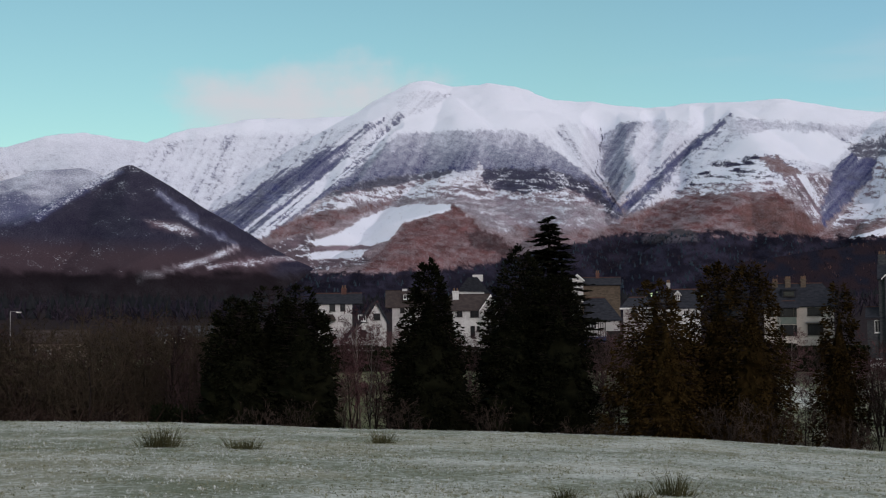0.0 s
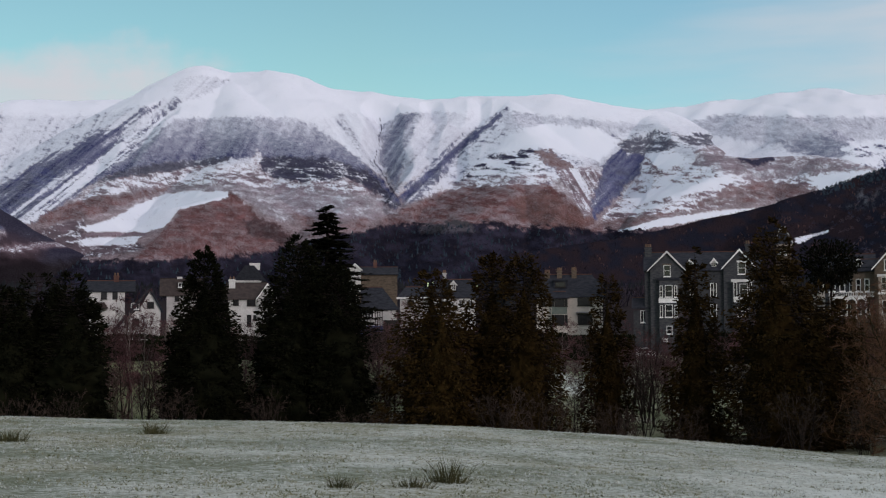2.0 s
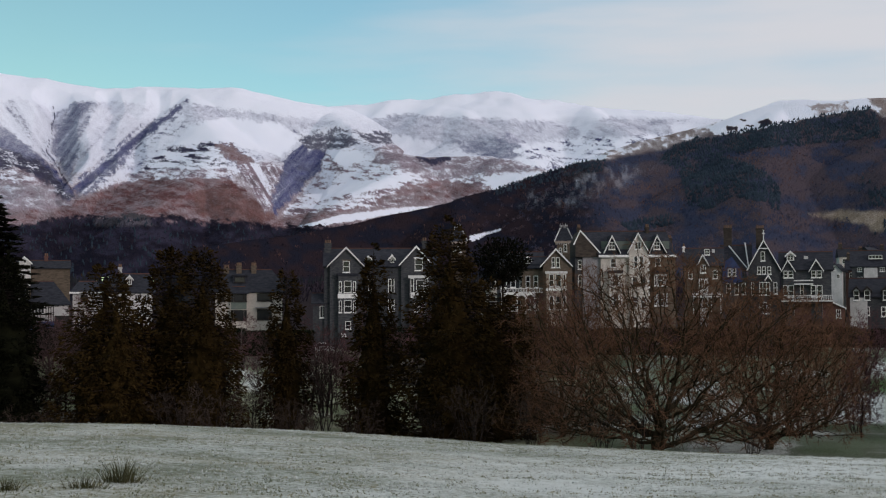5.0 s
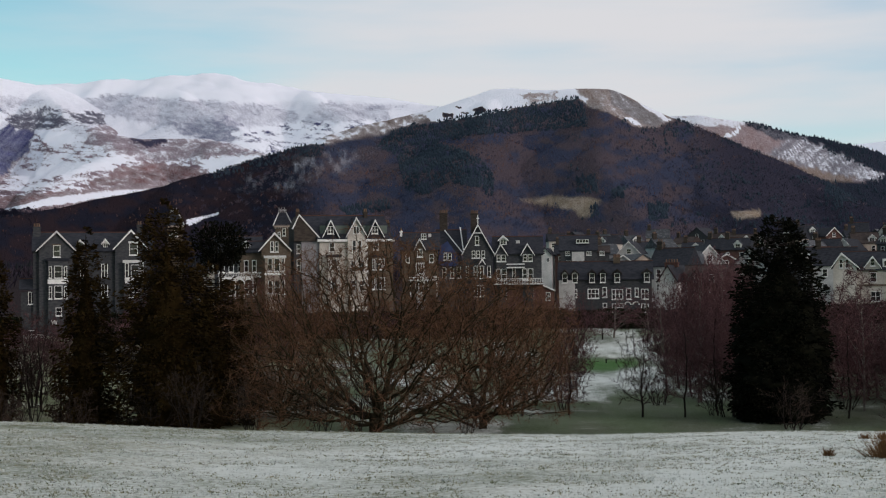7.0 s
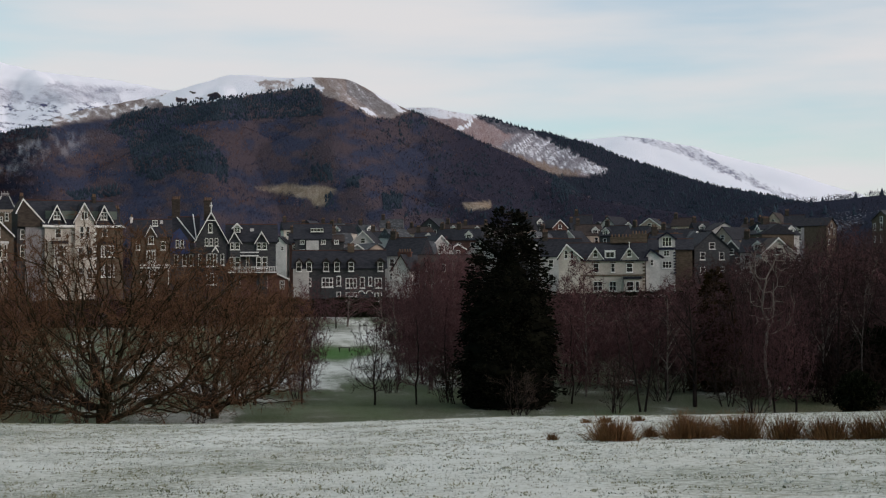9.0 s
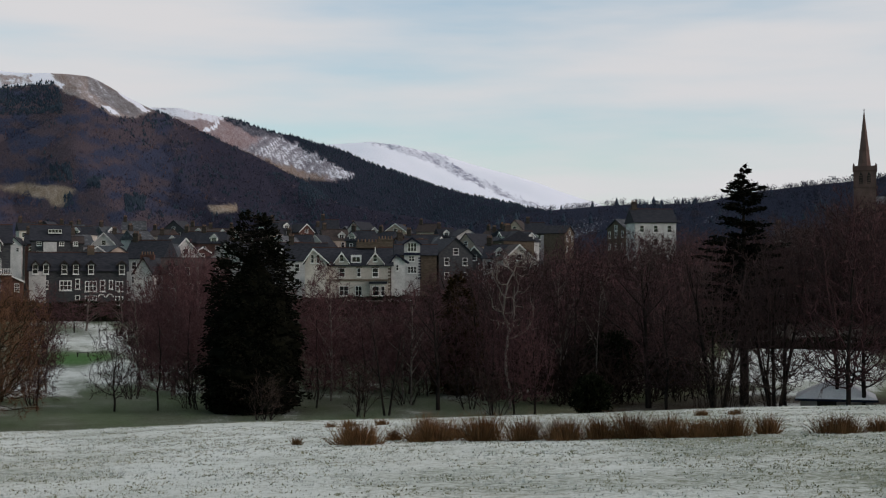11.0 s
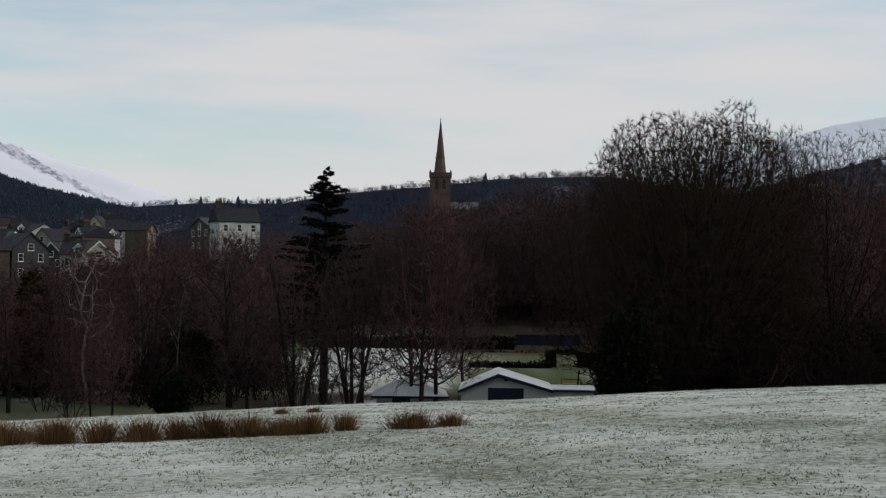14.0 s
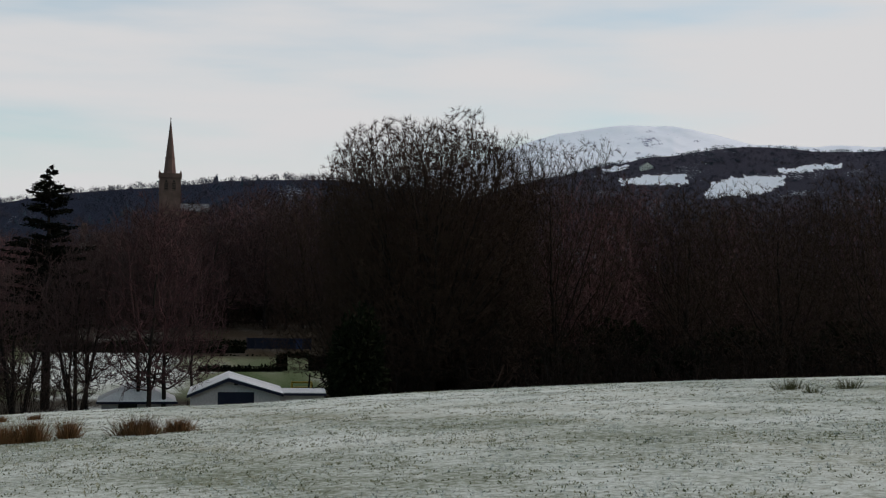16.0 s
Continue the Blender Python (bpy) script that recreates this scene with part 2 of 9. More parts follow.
M_VALLEY = mat("valley_wood_haze_tint", (0.019, 0.019, 0.031), (0.040, 0.030, 0.039), 0.02, 0.95, 0.0, spec=0.02)
M_LARCH = mat("far_larch", (0.15, 0.085, 0.073), (0.21, 0.12, 0.10), 0.02, 0.95, 0.0, spec=0.02)
M_RISE = mat("rise_wood_haze_tint", (0.034, 0.038, 0.060), (0.062, 0.056, 0.074), 0.02, 0.95, 0.0, spec=0.02)
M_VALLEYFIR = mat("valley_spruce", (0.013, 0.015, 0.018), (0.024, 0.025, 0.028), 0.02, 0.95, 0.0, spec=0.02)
M_FARFIR = mat("far_spruce_haze_tint", (0.024, 0.037, 0.054), (0.037, 0.054, 0.072), 0.02, 0.95, 0.0, spec=0.02)


# ---- numbers helpers ----
def at(az, el, d):
    a = radians(az)
    return Vector((d * math.sin(a), d * math.cos(a), EYE + d * math.tan(radians(el))))


class Lattice:
    """Smooth value noise on arrays, by a seeded table."""

    def __init__(self, seed):
        self.t = np.random.RandomState(seed).rand(256, 256)

    def one(self, x, y):
        xi, yi = np.floor(x).astype(int), np.floor(y).astype(int)
        fx, fy = x - xi, y - yi
        fx, fy = fx * fx * (3 - 2 * fx), fy * fy * (3 - 2 * fy)
        g = lambda i, j: self.t[i % 256, j % 256]
        return (g(xi, yi) * (1 - fx) + g(xi + 1, yi) * fx) * (1 - fy) + (g(xi, yi + 1) * (1 - fx) + g(xi + 1, yi + 1) * fx) * fy

    def fbm(self, x, y, octaves=5, gain=0.5):
        s, a, tot = 0, 1.0, 0
        for k in range(octaves):
            s, tot = s + a * self.one(x * 2 ** k + 17 * k, y * 2 ** k + 31 * k), tot + a
            a *= gain
        return s / tot


NOISE = Lattice(3)


def smooth(e0, e1, x):
    s = np.clip((x - e0) / (e1 - e0), 0, 1)
    return s * s * (3 - 2 * s)


def mesh_object(name, verts, faces, material, smooth_faces=False):
    me = bpy.data.meshes.new(name)
    verts = np.asarray(verts, dtype=np.float32)
    faces = np.asarray(faces, dtype=np.int32)
    me.vertices.add(len(verts))
    me.vertices.foreach_set("co", verts.ravel())
    n = faces.shape[1]
    me.loops.add(faces.size)
    me.loops.foreach_set("vertex_index", faces.ravel())
    me.polygons.add(len(faces))
    me.polygons.foreach_set("loop_start", np.arange(0, faces.size, n, dtype=np.int32))
    me.polygons.foreach_set("loop_total", np.full(len(faces), n, dtype=np.int32))
    if smooth_faces:
        me.polygons.foreach_set("use_smooth", np.ones(len(faces), dtype=bool))
    me.update(calc_edges=True)
    me.materials.append(material)
    return new(name, me)


def grid_faces(na, nr):
    i = np.arange(na * nr).reshape(na, nr)
    return np.stack([i[:-1, :-1], i[:-1, 1:], i[1:, 1:], i[1:, :-1]], -1).reshape(-1, 4)[:, ::-1]


def paint(ob, snow, cover, thin=None, chart=None):
    me = ob.data
    for key, val in (("thin", thin),):
        if val is not None:
            a = me.attributes.new(key, "FLOAT", "POINT")
            a.data.foreach_set("value", val.ravel().astype(np.float32))
    if chart is not None:
        a = me.attributes.new("chart", "FLOAT_VECTOR", "POINT")
        a.data.foreach_set("vector", chart.reshape(-1, 3).ravel().astype(np.float32))
    a = me.attributes.new("snow", "FLOAT", "POINT")
    a.data.foreach_set("value", snow.ravel().astype(np.float32))
    c = me.attributes.new("cover", "FLOAT_COLOR", "POINT")
    rgba = np.concatenate([cover.reshape(-1, 3), np.ones((snow.size, 1))], 1).astype(np.float32)
    c.data.foreach_set("color", rgba.ravel())


def blob(az, el, list_of):
    """Soft patches: (bearing, elevation, half width, half height, slant, amount)."""
    out = np.zeros_like(az)
    for a, e, wa, we, sl, k in list_of:
        u, v = (az - a) / wa, (el - e - sl * (az - a)) / we
        out += k * np.exp(-np.clip(u * u + v * v, 0, 5) ** 4)
    return out


# ---- the ground: one sheet, a hilltop field falling to a valley floor, rising to the town ----
CREST_AZ = [-180, -60, -18, -11, -4, 3, 10, 18, 25, 33, 40, 47, 54, 61, 68, 75, 82, 90, 101, 130, 180]
CREST_EL = [-4, -3.6, -3.55, -3.78, -4.15, -4.36, -4.6, -5.06, -5.6, -5.9, -5.97, -5.78, -5.7, -5.46, -5.08, -4.8, -4.3, -3.8, -3.13, -3.0, -4]
RC, RV = 38.0, 88.0
FAR_R = [88, 130, 180, 215, 260, 320, 500, 900, 1500, 2500, 5000]
FAR_Z = [-8.2, -8.0, -6.2, -4.6, -3.6, -2.6, 3, 12, 26, 40, 40]


def ground_z(x, y):
    r, az = np.hypot(x, y), np.degrees(np.arctan2(x, y))
    zc = EYE + RC * np.tan(np.radians(np.interp(az, CREST_AZ, CREST_EL)))
    lump = 0.16 * (NOISE.fbm(x * 0.11 + 9, y * 0.11 + 5, 4) - 0.5) * smooth(4, 14, r) * (1 - smooth(RC * 0.8, RC, r) * 0.7)
    near = zc * (r / RC) ** 1.2
    s = np.clip((r - RC) / (RV - RC), 0, 1)
    valley = -8.2 + 1.0 * (NOISE.fbm(x * 0.02, y * 0.02, 3) - 0.5) * s
    down = zc + (valley - zc) * (1 - (1 - s) ** 2)
    far = np.interp(r, FAR_R, FAR_Z) + 1.0 * (NOISE.fbm(x * 0.02, y * 0.02, 3) - 0.5)
    return np.where(r < RC, near + lump, np.where(r < RV, down + lump, far))


def gz(x, y):
    return float(ground_z(np.array([x]), np.array([y]))[0])


def build_ground():
    azs = np.concatenate([np.arange(-180, -24, 4.0), np.arange(-24, 106, 0.4), np.linspace(106, 180, 20)])
    rs = np.concatenate([np.linspace(0.0, 9, 8), np.linspace(10, 44, 110), np.geomspace(45, 5000, 110)])
    A, Rr = np.meshgrid(np.radians(azs), rs, indexing="ij")
    X, Y = Rr * np.sin(A), Rr * np.cos(A)
    Z = ground_z(X, Y)
    ob = mesh_object("ground", np.stack([X, Y, Z], -1).reshape(-1, 3), grid_faces(*X.shape), M_NEAR, True)
    tagged(ob, "frosted pasture with short grass dropping to a valley floor", "ground", kind="structure")
    big = NOISE.fbm(X * 0.05, Y * 0.05, 4)
    mid = NOISE.fbm(X * 0.35 + 40, Y * 0.35, 4)
    streak = NOISE.fbm((X * 0.8 + Y * 0.6) * 0.05, (Y * 0.8 - X * 0.6) * 0.35, 4)
    lush = np.array([0.075, 0.105, 0.062])
    green, straw, mud = np.array([0.12, 0.14, 0.075]), np.array([0.195, 0.19, 0.11]), np.array([0.05, 0.038, 0.026])
    w = smooth(0.4, 0.65, mid)[..., None]
    cover = green * (1 - w) + straw * w
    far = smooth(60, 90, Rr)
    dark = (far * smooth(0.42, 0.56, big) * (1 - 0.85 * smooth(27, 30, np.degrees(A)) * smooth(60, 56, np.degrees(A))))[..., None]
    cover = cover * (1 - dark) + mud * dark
    park = (far * smooth(27, 30, np.degrees(A)) * smooth(60, 57, np.degrees(A)))[..., None] * 0.8
    cover = cover * (1 - park) + lush * (1.2 - 0.5 * w) * park
    wild = smooth(240, 330, Rr)[..., None]
    cover = cover * (1 - wild) + np.array([0.036, 0.029, 0.031]) * wild
    snow = 0.40 + 0.22 * (streak - 0.5) + 0.14 * (big - 0.5) + 0.15 * (mid - 0.5) + np.interp(np.degrees(A), [-10, 10, 25, 45, 60, 75, 100], [-0.03, 0.0, 0.09, 0.14, 0.12, 0.09, 0.09])
    azd = np.degrees(A)
    lawn = blob(azd, -np.degrees(np.arctan2(EYE + 8, Rr)), [(40.8, -3.2, 2.4, 1.3, 0, 0.14), (40.8, -2.95, 2.2, 0.28, 0, 0.06), (33.0, -3.4, 5.0, 0.9, 0, 0.06), (33.0, -5.0, 5.0, 0.8, 0, 0.14), (41.5, -4.2, 4.5, 0.9, 0, 0.14), (14.8, -2.9, 2.6, 0.9, 0, 0.14), (69.6, -4, 3.6, 1.5, 0, 0.34)])
    vl = 0.17 + 0.9 * (mid - 0.5) + 0.5 * (0.5 - big) + lawn + 0.1 * smooth(27, 30, azd) * smooth(60, 57, azd) - 0.35 * smooth(79, 84, azd) - 0.2 * smooth(4, -4, azd)
    snow = snow * (1 - far) + far * vl - 0.6 * wild[..., 0]
    pitch = (far * blob(azd, -np.degrees(np.arctan2(EYE + 8, Rr)), [(40.3, -3.55, 1.7, 0.17, 0, 1.0), (76.3, -4.1, 2.2, 0.5, 0, 0.3)]))[..., None]
    cover = cover * (1 - pitch) + np.array([0.055, 0.14, 0.035]) * pitch
    snow = snow - 0.35 * pitch[..., 0]
    # shade below the eastern woods, painted into ground colour and thinner snow
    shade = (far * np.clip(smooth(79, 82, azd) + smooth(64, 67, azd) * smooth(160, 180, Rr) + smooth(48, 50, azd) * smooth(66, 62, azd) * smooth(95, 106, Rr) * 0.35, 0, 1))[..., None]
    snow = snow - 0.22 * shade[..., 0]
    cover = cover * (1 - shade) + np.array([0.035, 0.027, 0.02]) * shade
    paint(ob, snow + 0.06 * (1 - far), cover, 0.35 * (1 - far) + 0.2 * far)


build_ground()


# ---- the hills: ridge lines with slopes falling off them, gullies and broken snow ----
def massif(name, label, azs, rs, ridges, slope, relief, cover_fn, seed, base=-20, cuts=(), soft=35):
    """ridges: polylines of (bearing, elevation, distance) along the crests."""
    A, Rr = np.meshgrid(np.radians(azs), rs, indexing="ij")
    X, Y = Rr * np.sin(A), Rr * np.cos(A)
    lat = Lattice(seed)
    wx = X + 130 * (lat.fbm(X / 420, Y / 420, 4) - 0.5)
    wy = Y + 130 * (lat.fbm(X / 420 + 50, Y / 420 + 50, 4) - 0.5)
    Z = np.full(X.shape, float(base))
    for line in ridges:
        pts = [at(*p) for p in line]
        for p, q in zip(pts[:-1], pts[1:]):
            dx, dy = q.x - p.x, q.y - p.y
            L2 = dx * dx + dy * dy
            sx, sy = wx, wy
            s = np.clip(((sx - p.x) * dx + (sy - p.y) * dy) / L2, 0, 1)
            d = np.hypot(sx - p.x - s * dx, sy - p.y - s * dy)
            h = p.z + s * (q.z - p.z)
            Z = np.maximum(Z, h - slope * (np.sqrt(d * d + soft ** 2) - soft))
    for depth, width, line in cuts:
        pts = [at(*p) for p in line]
        dist = np.full(X.shape, 1e9)
        for p, q in zip(pts[:-1], pts[1:]):
            dx, dy = q.x - p.x, q.y - p.y
            s = np.clip(((wx - p.x) * dx + (wy - p.y) * dy) / (dx * dx + dy * dy), 0, 1)
            dist = np.minimum(dist, np.hypot(wx - p.x - s * dx, wy - p.y - s * dy))
        Z = Z - depth * np.clip(1 - dist / width, 0, 1)
    n = 1 - np.abs(2 * lat.fbm(X / 330 + 7, Y / 330 + 3, 5) - 1)
    f = lat.fbm(X / 90, Y / 90, 5)
    amp = smooth(0, 200, Z)
    Z = Z + relief * ((n - 0.75) * 1.3 + (f - 0.5) * 0.6) * amp
    ob = mesh_object(name, np.stack([X, Y, Z], -1).reshape(-1, 3), grid_faces(*X.shape), M_FELL, True)
    tagged(ob, label, "mountain", kind="structure")
    el = np.degrees(np.arctan2(Z - EYE, Rr))
    gx = np.gradient(Z, axis=1) / np.gradient(Rr, axis=1)
    ga = np.gradient(Z, axis=0) / (np.gradient(A, axis=0) * Rr)
    got = cover_fn(np.degrees(A), el, Rr, Z, gx, ga, lat, X, Y)
    # the cover lies along the contours: patches are longer across the slope than down it
    across = np.degrees(A) * 70 + 25 * (lat.fbm(X / 300, Y / 300, 3) - 0.5)
    chart = np.stack([across, el * 70 * 2.1, np.zeros_like(el)], -1)
    paint(ob, got[0], got[1], got[2] if len(got) > 2 else np.zeros_like(el), chart)
    return A, Rr, X, Y, Z, el


# blue-lavender haze of distance is put into the heather, moor and dark heath colours
BRACKEN, HAZYHEATHER, HAZYMOOR = np.array([0.152, 0.070, 0.070]), np.array([0.052, 0.058, 0.152]), np.array([0.205, 0.142, 0.17])
WOOD = np.array([0.052, 0.039, 0.048])


def region(az, el, pts, soft):
    """1 inside an outline of (bearing, elevation) corners, 0 outside, soft at its edge."""
    inside = np.zeros(az.shape, dtype=bool)
    dist = np.full(az.shape, 1e9)
    for (x0, y0), (x1, y1) in zip(pts, pts[1:] + pts[:1]):
        if y0 != y1:
            cross = (y0 > el) != (y1 > el)
            inside ^= cross & (az < (x1 - x0) * (el - y0) / (y1 - y0) + x0)
        t = np.clip(((az - x0) * (x1 - x0) + (el - y0) * (y1 - y0)) / ((x1 - x0) ** 2 + (y1 - y0) ** 2 + 1e-9), 0, 1)
        dist = np.minimum(dist, np.hypot(az - x0 - t * (x1 - x0), el - y0 - t * (y1 - y0)))
    return smooth(-soft, soft, np.where(inside, dist, -dist))


RUSSET, HAZYDARKHEATH = np.array([0.165, 0.085, 0.08]), np.array([0.050, 0.048, 0.085])
DARKBRACKEN = np.array([0.075, 0.042, 0.045])
# outlines on the hills: corners (bearing, elevation), softness, snow, evenness, cover, slant and strength of streaks, strength of contour bands
# the corrie and the streaked western flank
CORRIE = [
    ([(-12.46, 7.07), (-11.12, 7.51), (-8.84, 7.86), (-6.08, 7.89), (-3.29, 8.26), (-6.08, 6.46), (-8.16, 5.3), (-9.98, 4.48), (-12.46, 6.4)], 0.12, 0.70, 0.5, HAZYHEATHER, 0.5, 0.55, 0.3),
    ([(-3.29, 8.26), (-1.88, 8.77), (-1.17, 9.11), (-2.12, 7.73), (-4.23, 5.76), (-7.01, 3.8), (-8.39, 3.22), (-9.98, 4.48), (-8.16, 5.41), (-6.08, 6.69)], 0.08, 0.56, 0.45, HAZYHEATHER, 1.2, 1.0, 0),
    ([(-5.16, 7.04), (-3.87, 7.5), (-5.16, 6.23), (-6.55, 5.3), (-8.84, 3.45), (-9.75, 4.48), (-8.16, 5.3), (-6.55, 6.22)], 0.07, 0.36, 0.5, HAZYHEATHER, 1.2, 0.8, 0),
    ([(-2.12, 8.19), (-1.77, 8.19), (-4.23, 6.0), (-7.7, 3.45), (-8.39, 3.22), (-6.09, 5.3), (-4.23, 6.69)], 0.05, 0.68, 0.2, HAZYHEATHER, 1.2, 1.0, 0),
    ([(-1.88, 9.27), (-0.94, 9.68), (0.47, 9.56), (-0.47, 8.88), (-1.53, 8.65)], 0.06, 0.78, 0.6, HAZYHEATHER, 1.0, 0.8, 0)]
# the broad heather face, its dark foot and the speckled shelf under it
FACE = [
    ([(-1.77, 7.89), (0.22, 8.02), (2.8, 8.03), (3.85, 7.78), (4.77, 7.12), (6.53, 5.65), (7.51, 4.59), (7.16, 4.25), (5.57, 5.9), (2.77, 5.6), (1.38, 6.43), (-1.43, 6.22), (-4.46, 5.53), (-5.28, 5.19), (-3.06, 6.81)], 0.06, -1, 0.9, HAZYHEATHER, 0.5, 0.35, 0.1),
    ([(1.61, 6.43), (4.18, 6.44), (6.03, 5.89), (7.39, 4.48), (7.04, 4.21), (5.33, 5.51), (2.77, 5.32), (1.49, 6.01)], 0.05, 0.41, 0.1, HAZYDARKHEATH, 0, 0, 0.7),
    ([(-5.16, 5.26), (-3.3, 6.0), (0.44, 6.41), (0.44, 6.23), (-3.3, 5.58), (-4.47, 5.3)], 0.04, 0.34, 0.3, HAZYDARKHEATH, 0, 0, 0.5),
    ([(-5.51, 4.72), (-4.23, 5.42), (-0.5, 6.03), (1.38, 6.15), (2.3, 5.44), (5.56, 5.44), (6.48, 4.91), (2.77, 5.06), (-0.97, 5.29), (-4.47, 4.79), (-5.86, 4.26)], 0.06, 0.57, 0.2, HAZYMOOR, 0, 0, 0.9)]
# moor, bracken and the walled snowy pasture
SHELF = [
    ([(-5.16, 4.49), (-2.84, 5.11), (0.43, 5.28), (5.09, 4.98), (6.48, 4.84), (7.39, 4.13), (5.07, 3.59), (2.29, 3.86), (0.43, 5.0), (-1.91, 5.01), (-4.24, 4.26)], 0.06, 0.42, 0.6, HAZYMOOR, 0, 0, 0.6),
    ([(1.26, 5.96), (1.33, 6.43), (1.62, 6.66), (1.75, 6.52), (1.61, 5.85)], 0.03, 0.62, 0.3, HAZYMOOR, 0, 0, 0.2),
    ([(-7.06, 3.96), (-5.16, 4.65), (-1.9, 5.15), (-3.31, 4.56), (-5.63, 3.8), (-7.24, 3.57)], 0.04, 0.2, 0.6, BRACKEN, 0, 0, 0.4)]
LEDGES = [
    ([(-8.84, 2.65), (-7.93, 3.22), (-5.17, 3.87), (-5.52, 3.22), (-3.31, 2.98), (-2.85, 2.62), (-5.17, 2.29), (-7.93, 2.53)], 0.04, 0.46, 0.1, HAZYMOOR * 0.6, 0, 0, 1.0),
    ([(0.43, 5.0), (1.87, 3.82), (2.86, 3.16), (2.27, 2.46), (-0.53, 2.26), (-3.32, 2.28), (-2.15, 3.43), (-1.63, 4.13)], 0.04, 0.16, 0.5, BRACKEN, 0, 0, 0.6),
    ([(1.47, 3.99), (2.29, 3.74), (3.09, 3.15), (2.74, 2.81), (1.35, 3.17), (1.0, 3.76)], 0.12, 0.12, 0.3, DARKBRACKEN, 0, 0, 0.2),
    ([(2.76, 4.09), (6.46, 3.8), (5.53, 3.35), (3.67, 3.15)], 0.06, 0.27, 0.6, BRACKEN, 0, 0, 0.4)]
# the bright snowy pasture and its lower strip
PASTURE = [
    ([(-5.45, 3.49), (-4.24, 3.86), (-3.31, 4.42), (-2.14, 4.88), (-0.97, 5.01), (0.31, 5.0), (0.43, 4.76), (-1.63, 4.24), (-2.15, 3.55), (-2.96, 3.32), (-5.17, 3.31)], 0.015, 0.78, 0.0, HAZYMOOR, 0, 0, 0.1),
    ([(-5.29, 3.08), (-3.08, 3.16), (-3.32, 2.84), (-5.52, 2.75)], 0.015, 0.72, 0.0, HAZYMOOR, 0, 0, 0.5),
    ([(-5.45, 3.26), (-2.85, 3.3), (-2.96, 3.18), (-5.45, 3.15)], 0.01, 0.3, 0.2, HAZYMOOR, 0, 0, 0.2)]
# the deep gully and the ribs beside it
GULLY = [
    ([(4.2, 7.89), (5.25, 8.33), (6.57, 7.84), (6.45, 6.35), (6.72, 5.65), (5.81, 6.36), (4.77, 7.19)], 0.06, 0.82, 0.5, HAZYHEATHER, -0.65, 0.9, 0),
    ([(6.64, 7.77), (7.45, 8.28), (8.26, 8.26), (7.54, 6.32), (7.29, 5.29), (7.51, 4.71), (6.64, 6.23)], 0.05, 0.5, 0.8, HAZYHEATHER, 0.7, 0.6, 0),
    ([(8.26, 8.32), (10.43, 8.19), (8.57, 6.3), (7.68, 5.4), (7.36, 5.4), (7.9, 7.23)], 0.06, 0.76, 0.7, HAZYHEATHER, 0.9, 0.5, 0),
    ([(11.79, 8.41), (12.23, 8.12), (10.62, 6.47), (8.08, 4.65), (7.58, 4.52), (7.68, 5.28), (9.84, 7.29)], 0.05, 0.46, 0.45, HAZYHEATHER, 1.1, 1.2, 0),
    ([(11.83, 8.43), (11.96, 8.33), (9.25, 6.17), (7.51, 4.66), (7.4, 4.8), (9.26, 6.4)], 0.02, 0.24, 0.4, HAZYHEATHER, 1.1, 0.3, 0),
    ([(6.52, 8.05), (6.57, 8.07), (6.67, 7.61), (6.38, 6.23), (7.46, 4.6), (7.42, 4.57), (6.35, 6.23), (6.62, 7.61)], 0.004, 0.36, 0.0, HAZYDARKHEATH, 0, 0, 0.5)]
# the rounded fell with its bracken dome
DOME = [
    ([(11.56, 7.99), (15.77, 7.76), (17.64, 7.51), (15.77, 6.72), (13.42, 5.1), (10.17, 5.56), (8.09, 4.63), (10.17, 6.72)], 0.12, 0.66, 0.3, HAZYHEATHER, 1.0, 0.3, 0.6),
    ([(11.57, 8.34), (13.43, 8.11), (18.11, 7.58), (15.77, 7.18), (13.43, 7.74), (11.8, 7.53)], 0.08, 0.66, 0.8, HAZYHEATHER, 0, 0, 0.3),
    ([(12.03, 7.3), (13.43, 7.77), (15.54, 7.53), (16.47, 6.94), (15.53, 6.21), (13.19, 6.79), (11.1, 6.54)], 0.05, 0.92, 0.0, HAZYHEATHER, 0, 0, 0.5),
    ([(9.01, 4.86), (10.17, 5.79), (11.1, 6.49), (12.96, 6.73), (13.43, 5.8), (10.17, 5.33)], 0.05, 0.6, 0.0, HAZYDARKHEATH, 0, 0, 1.2),
    ([(12.96, 6.68), (13.66, 6.68), (14.83, 5.79), (13.89, 5.87), (13.19, 6.26)], 0.04, 0.34, 0.5, BRACKEN, 0, 0, 0.3)]
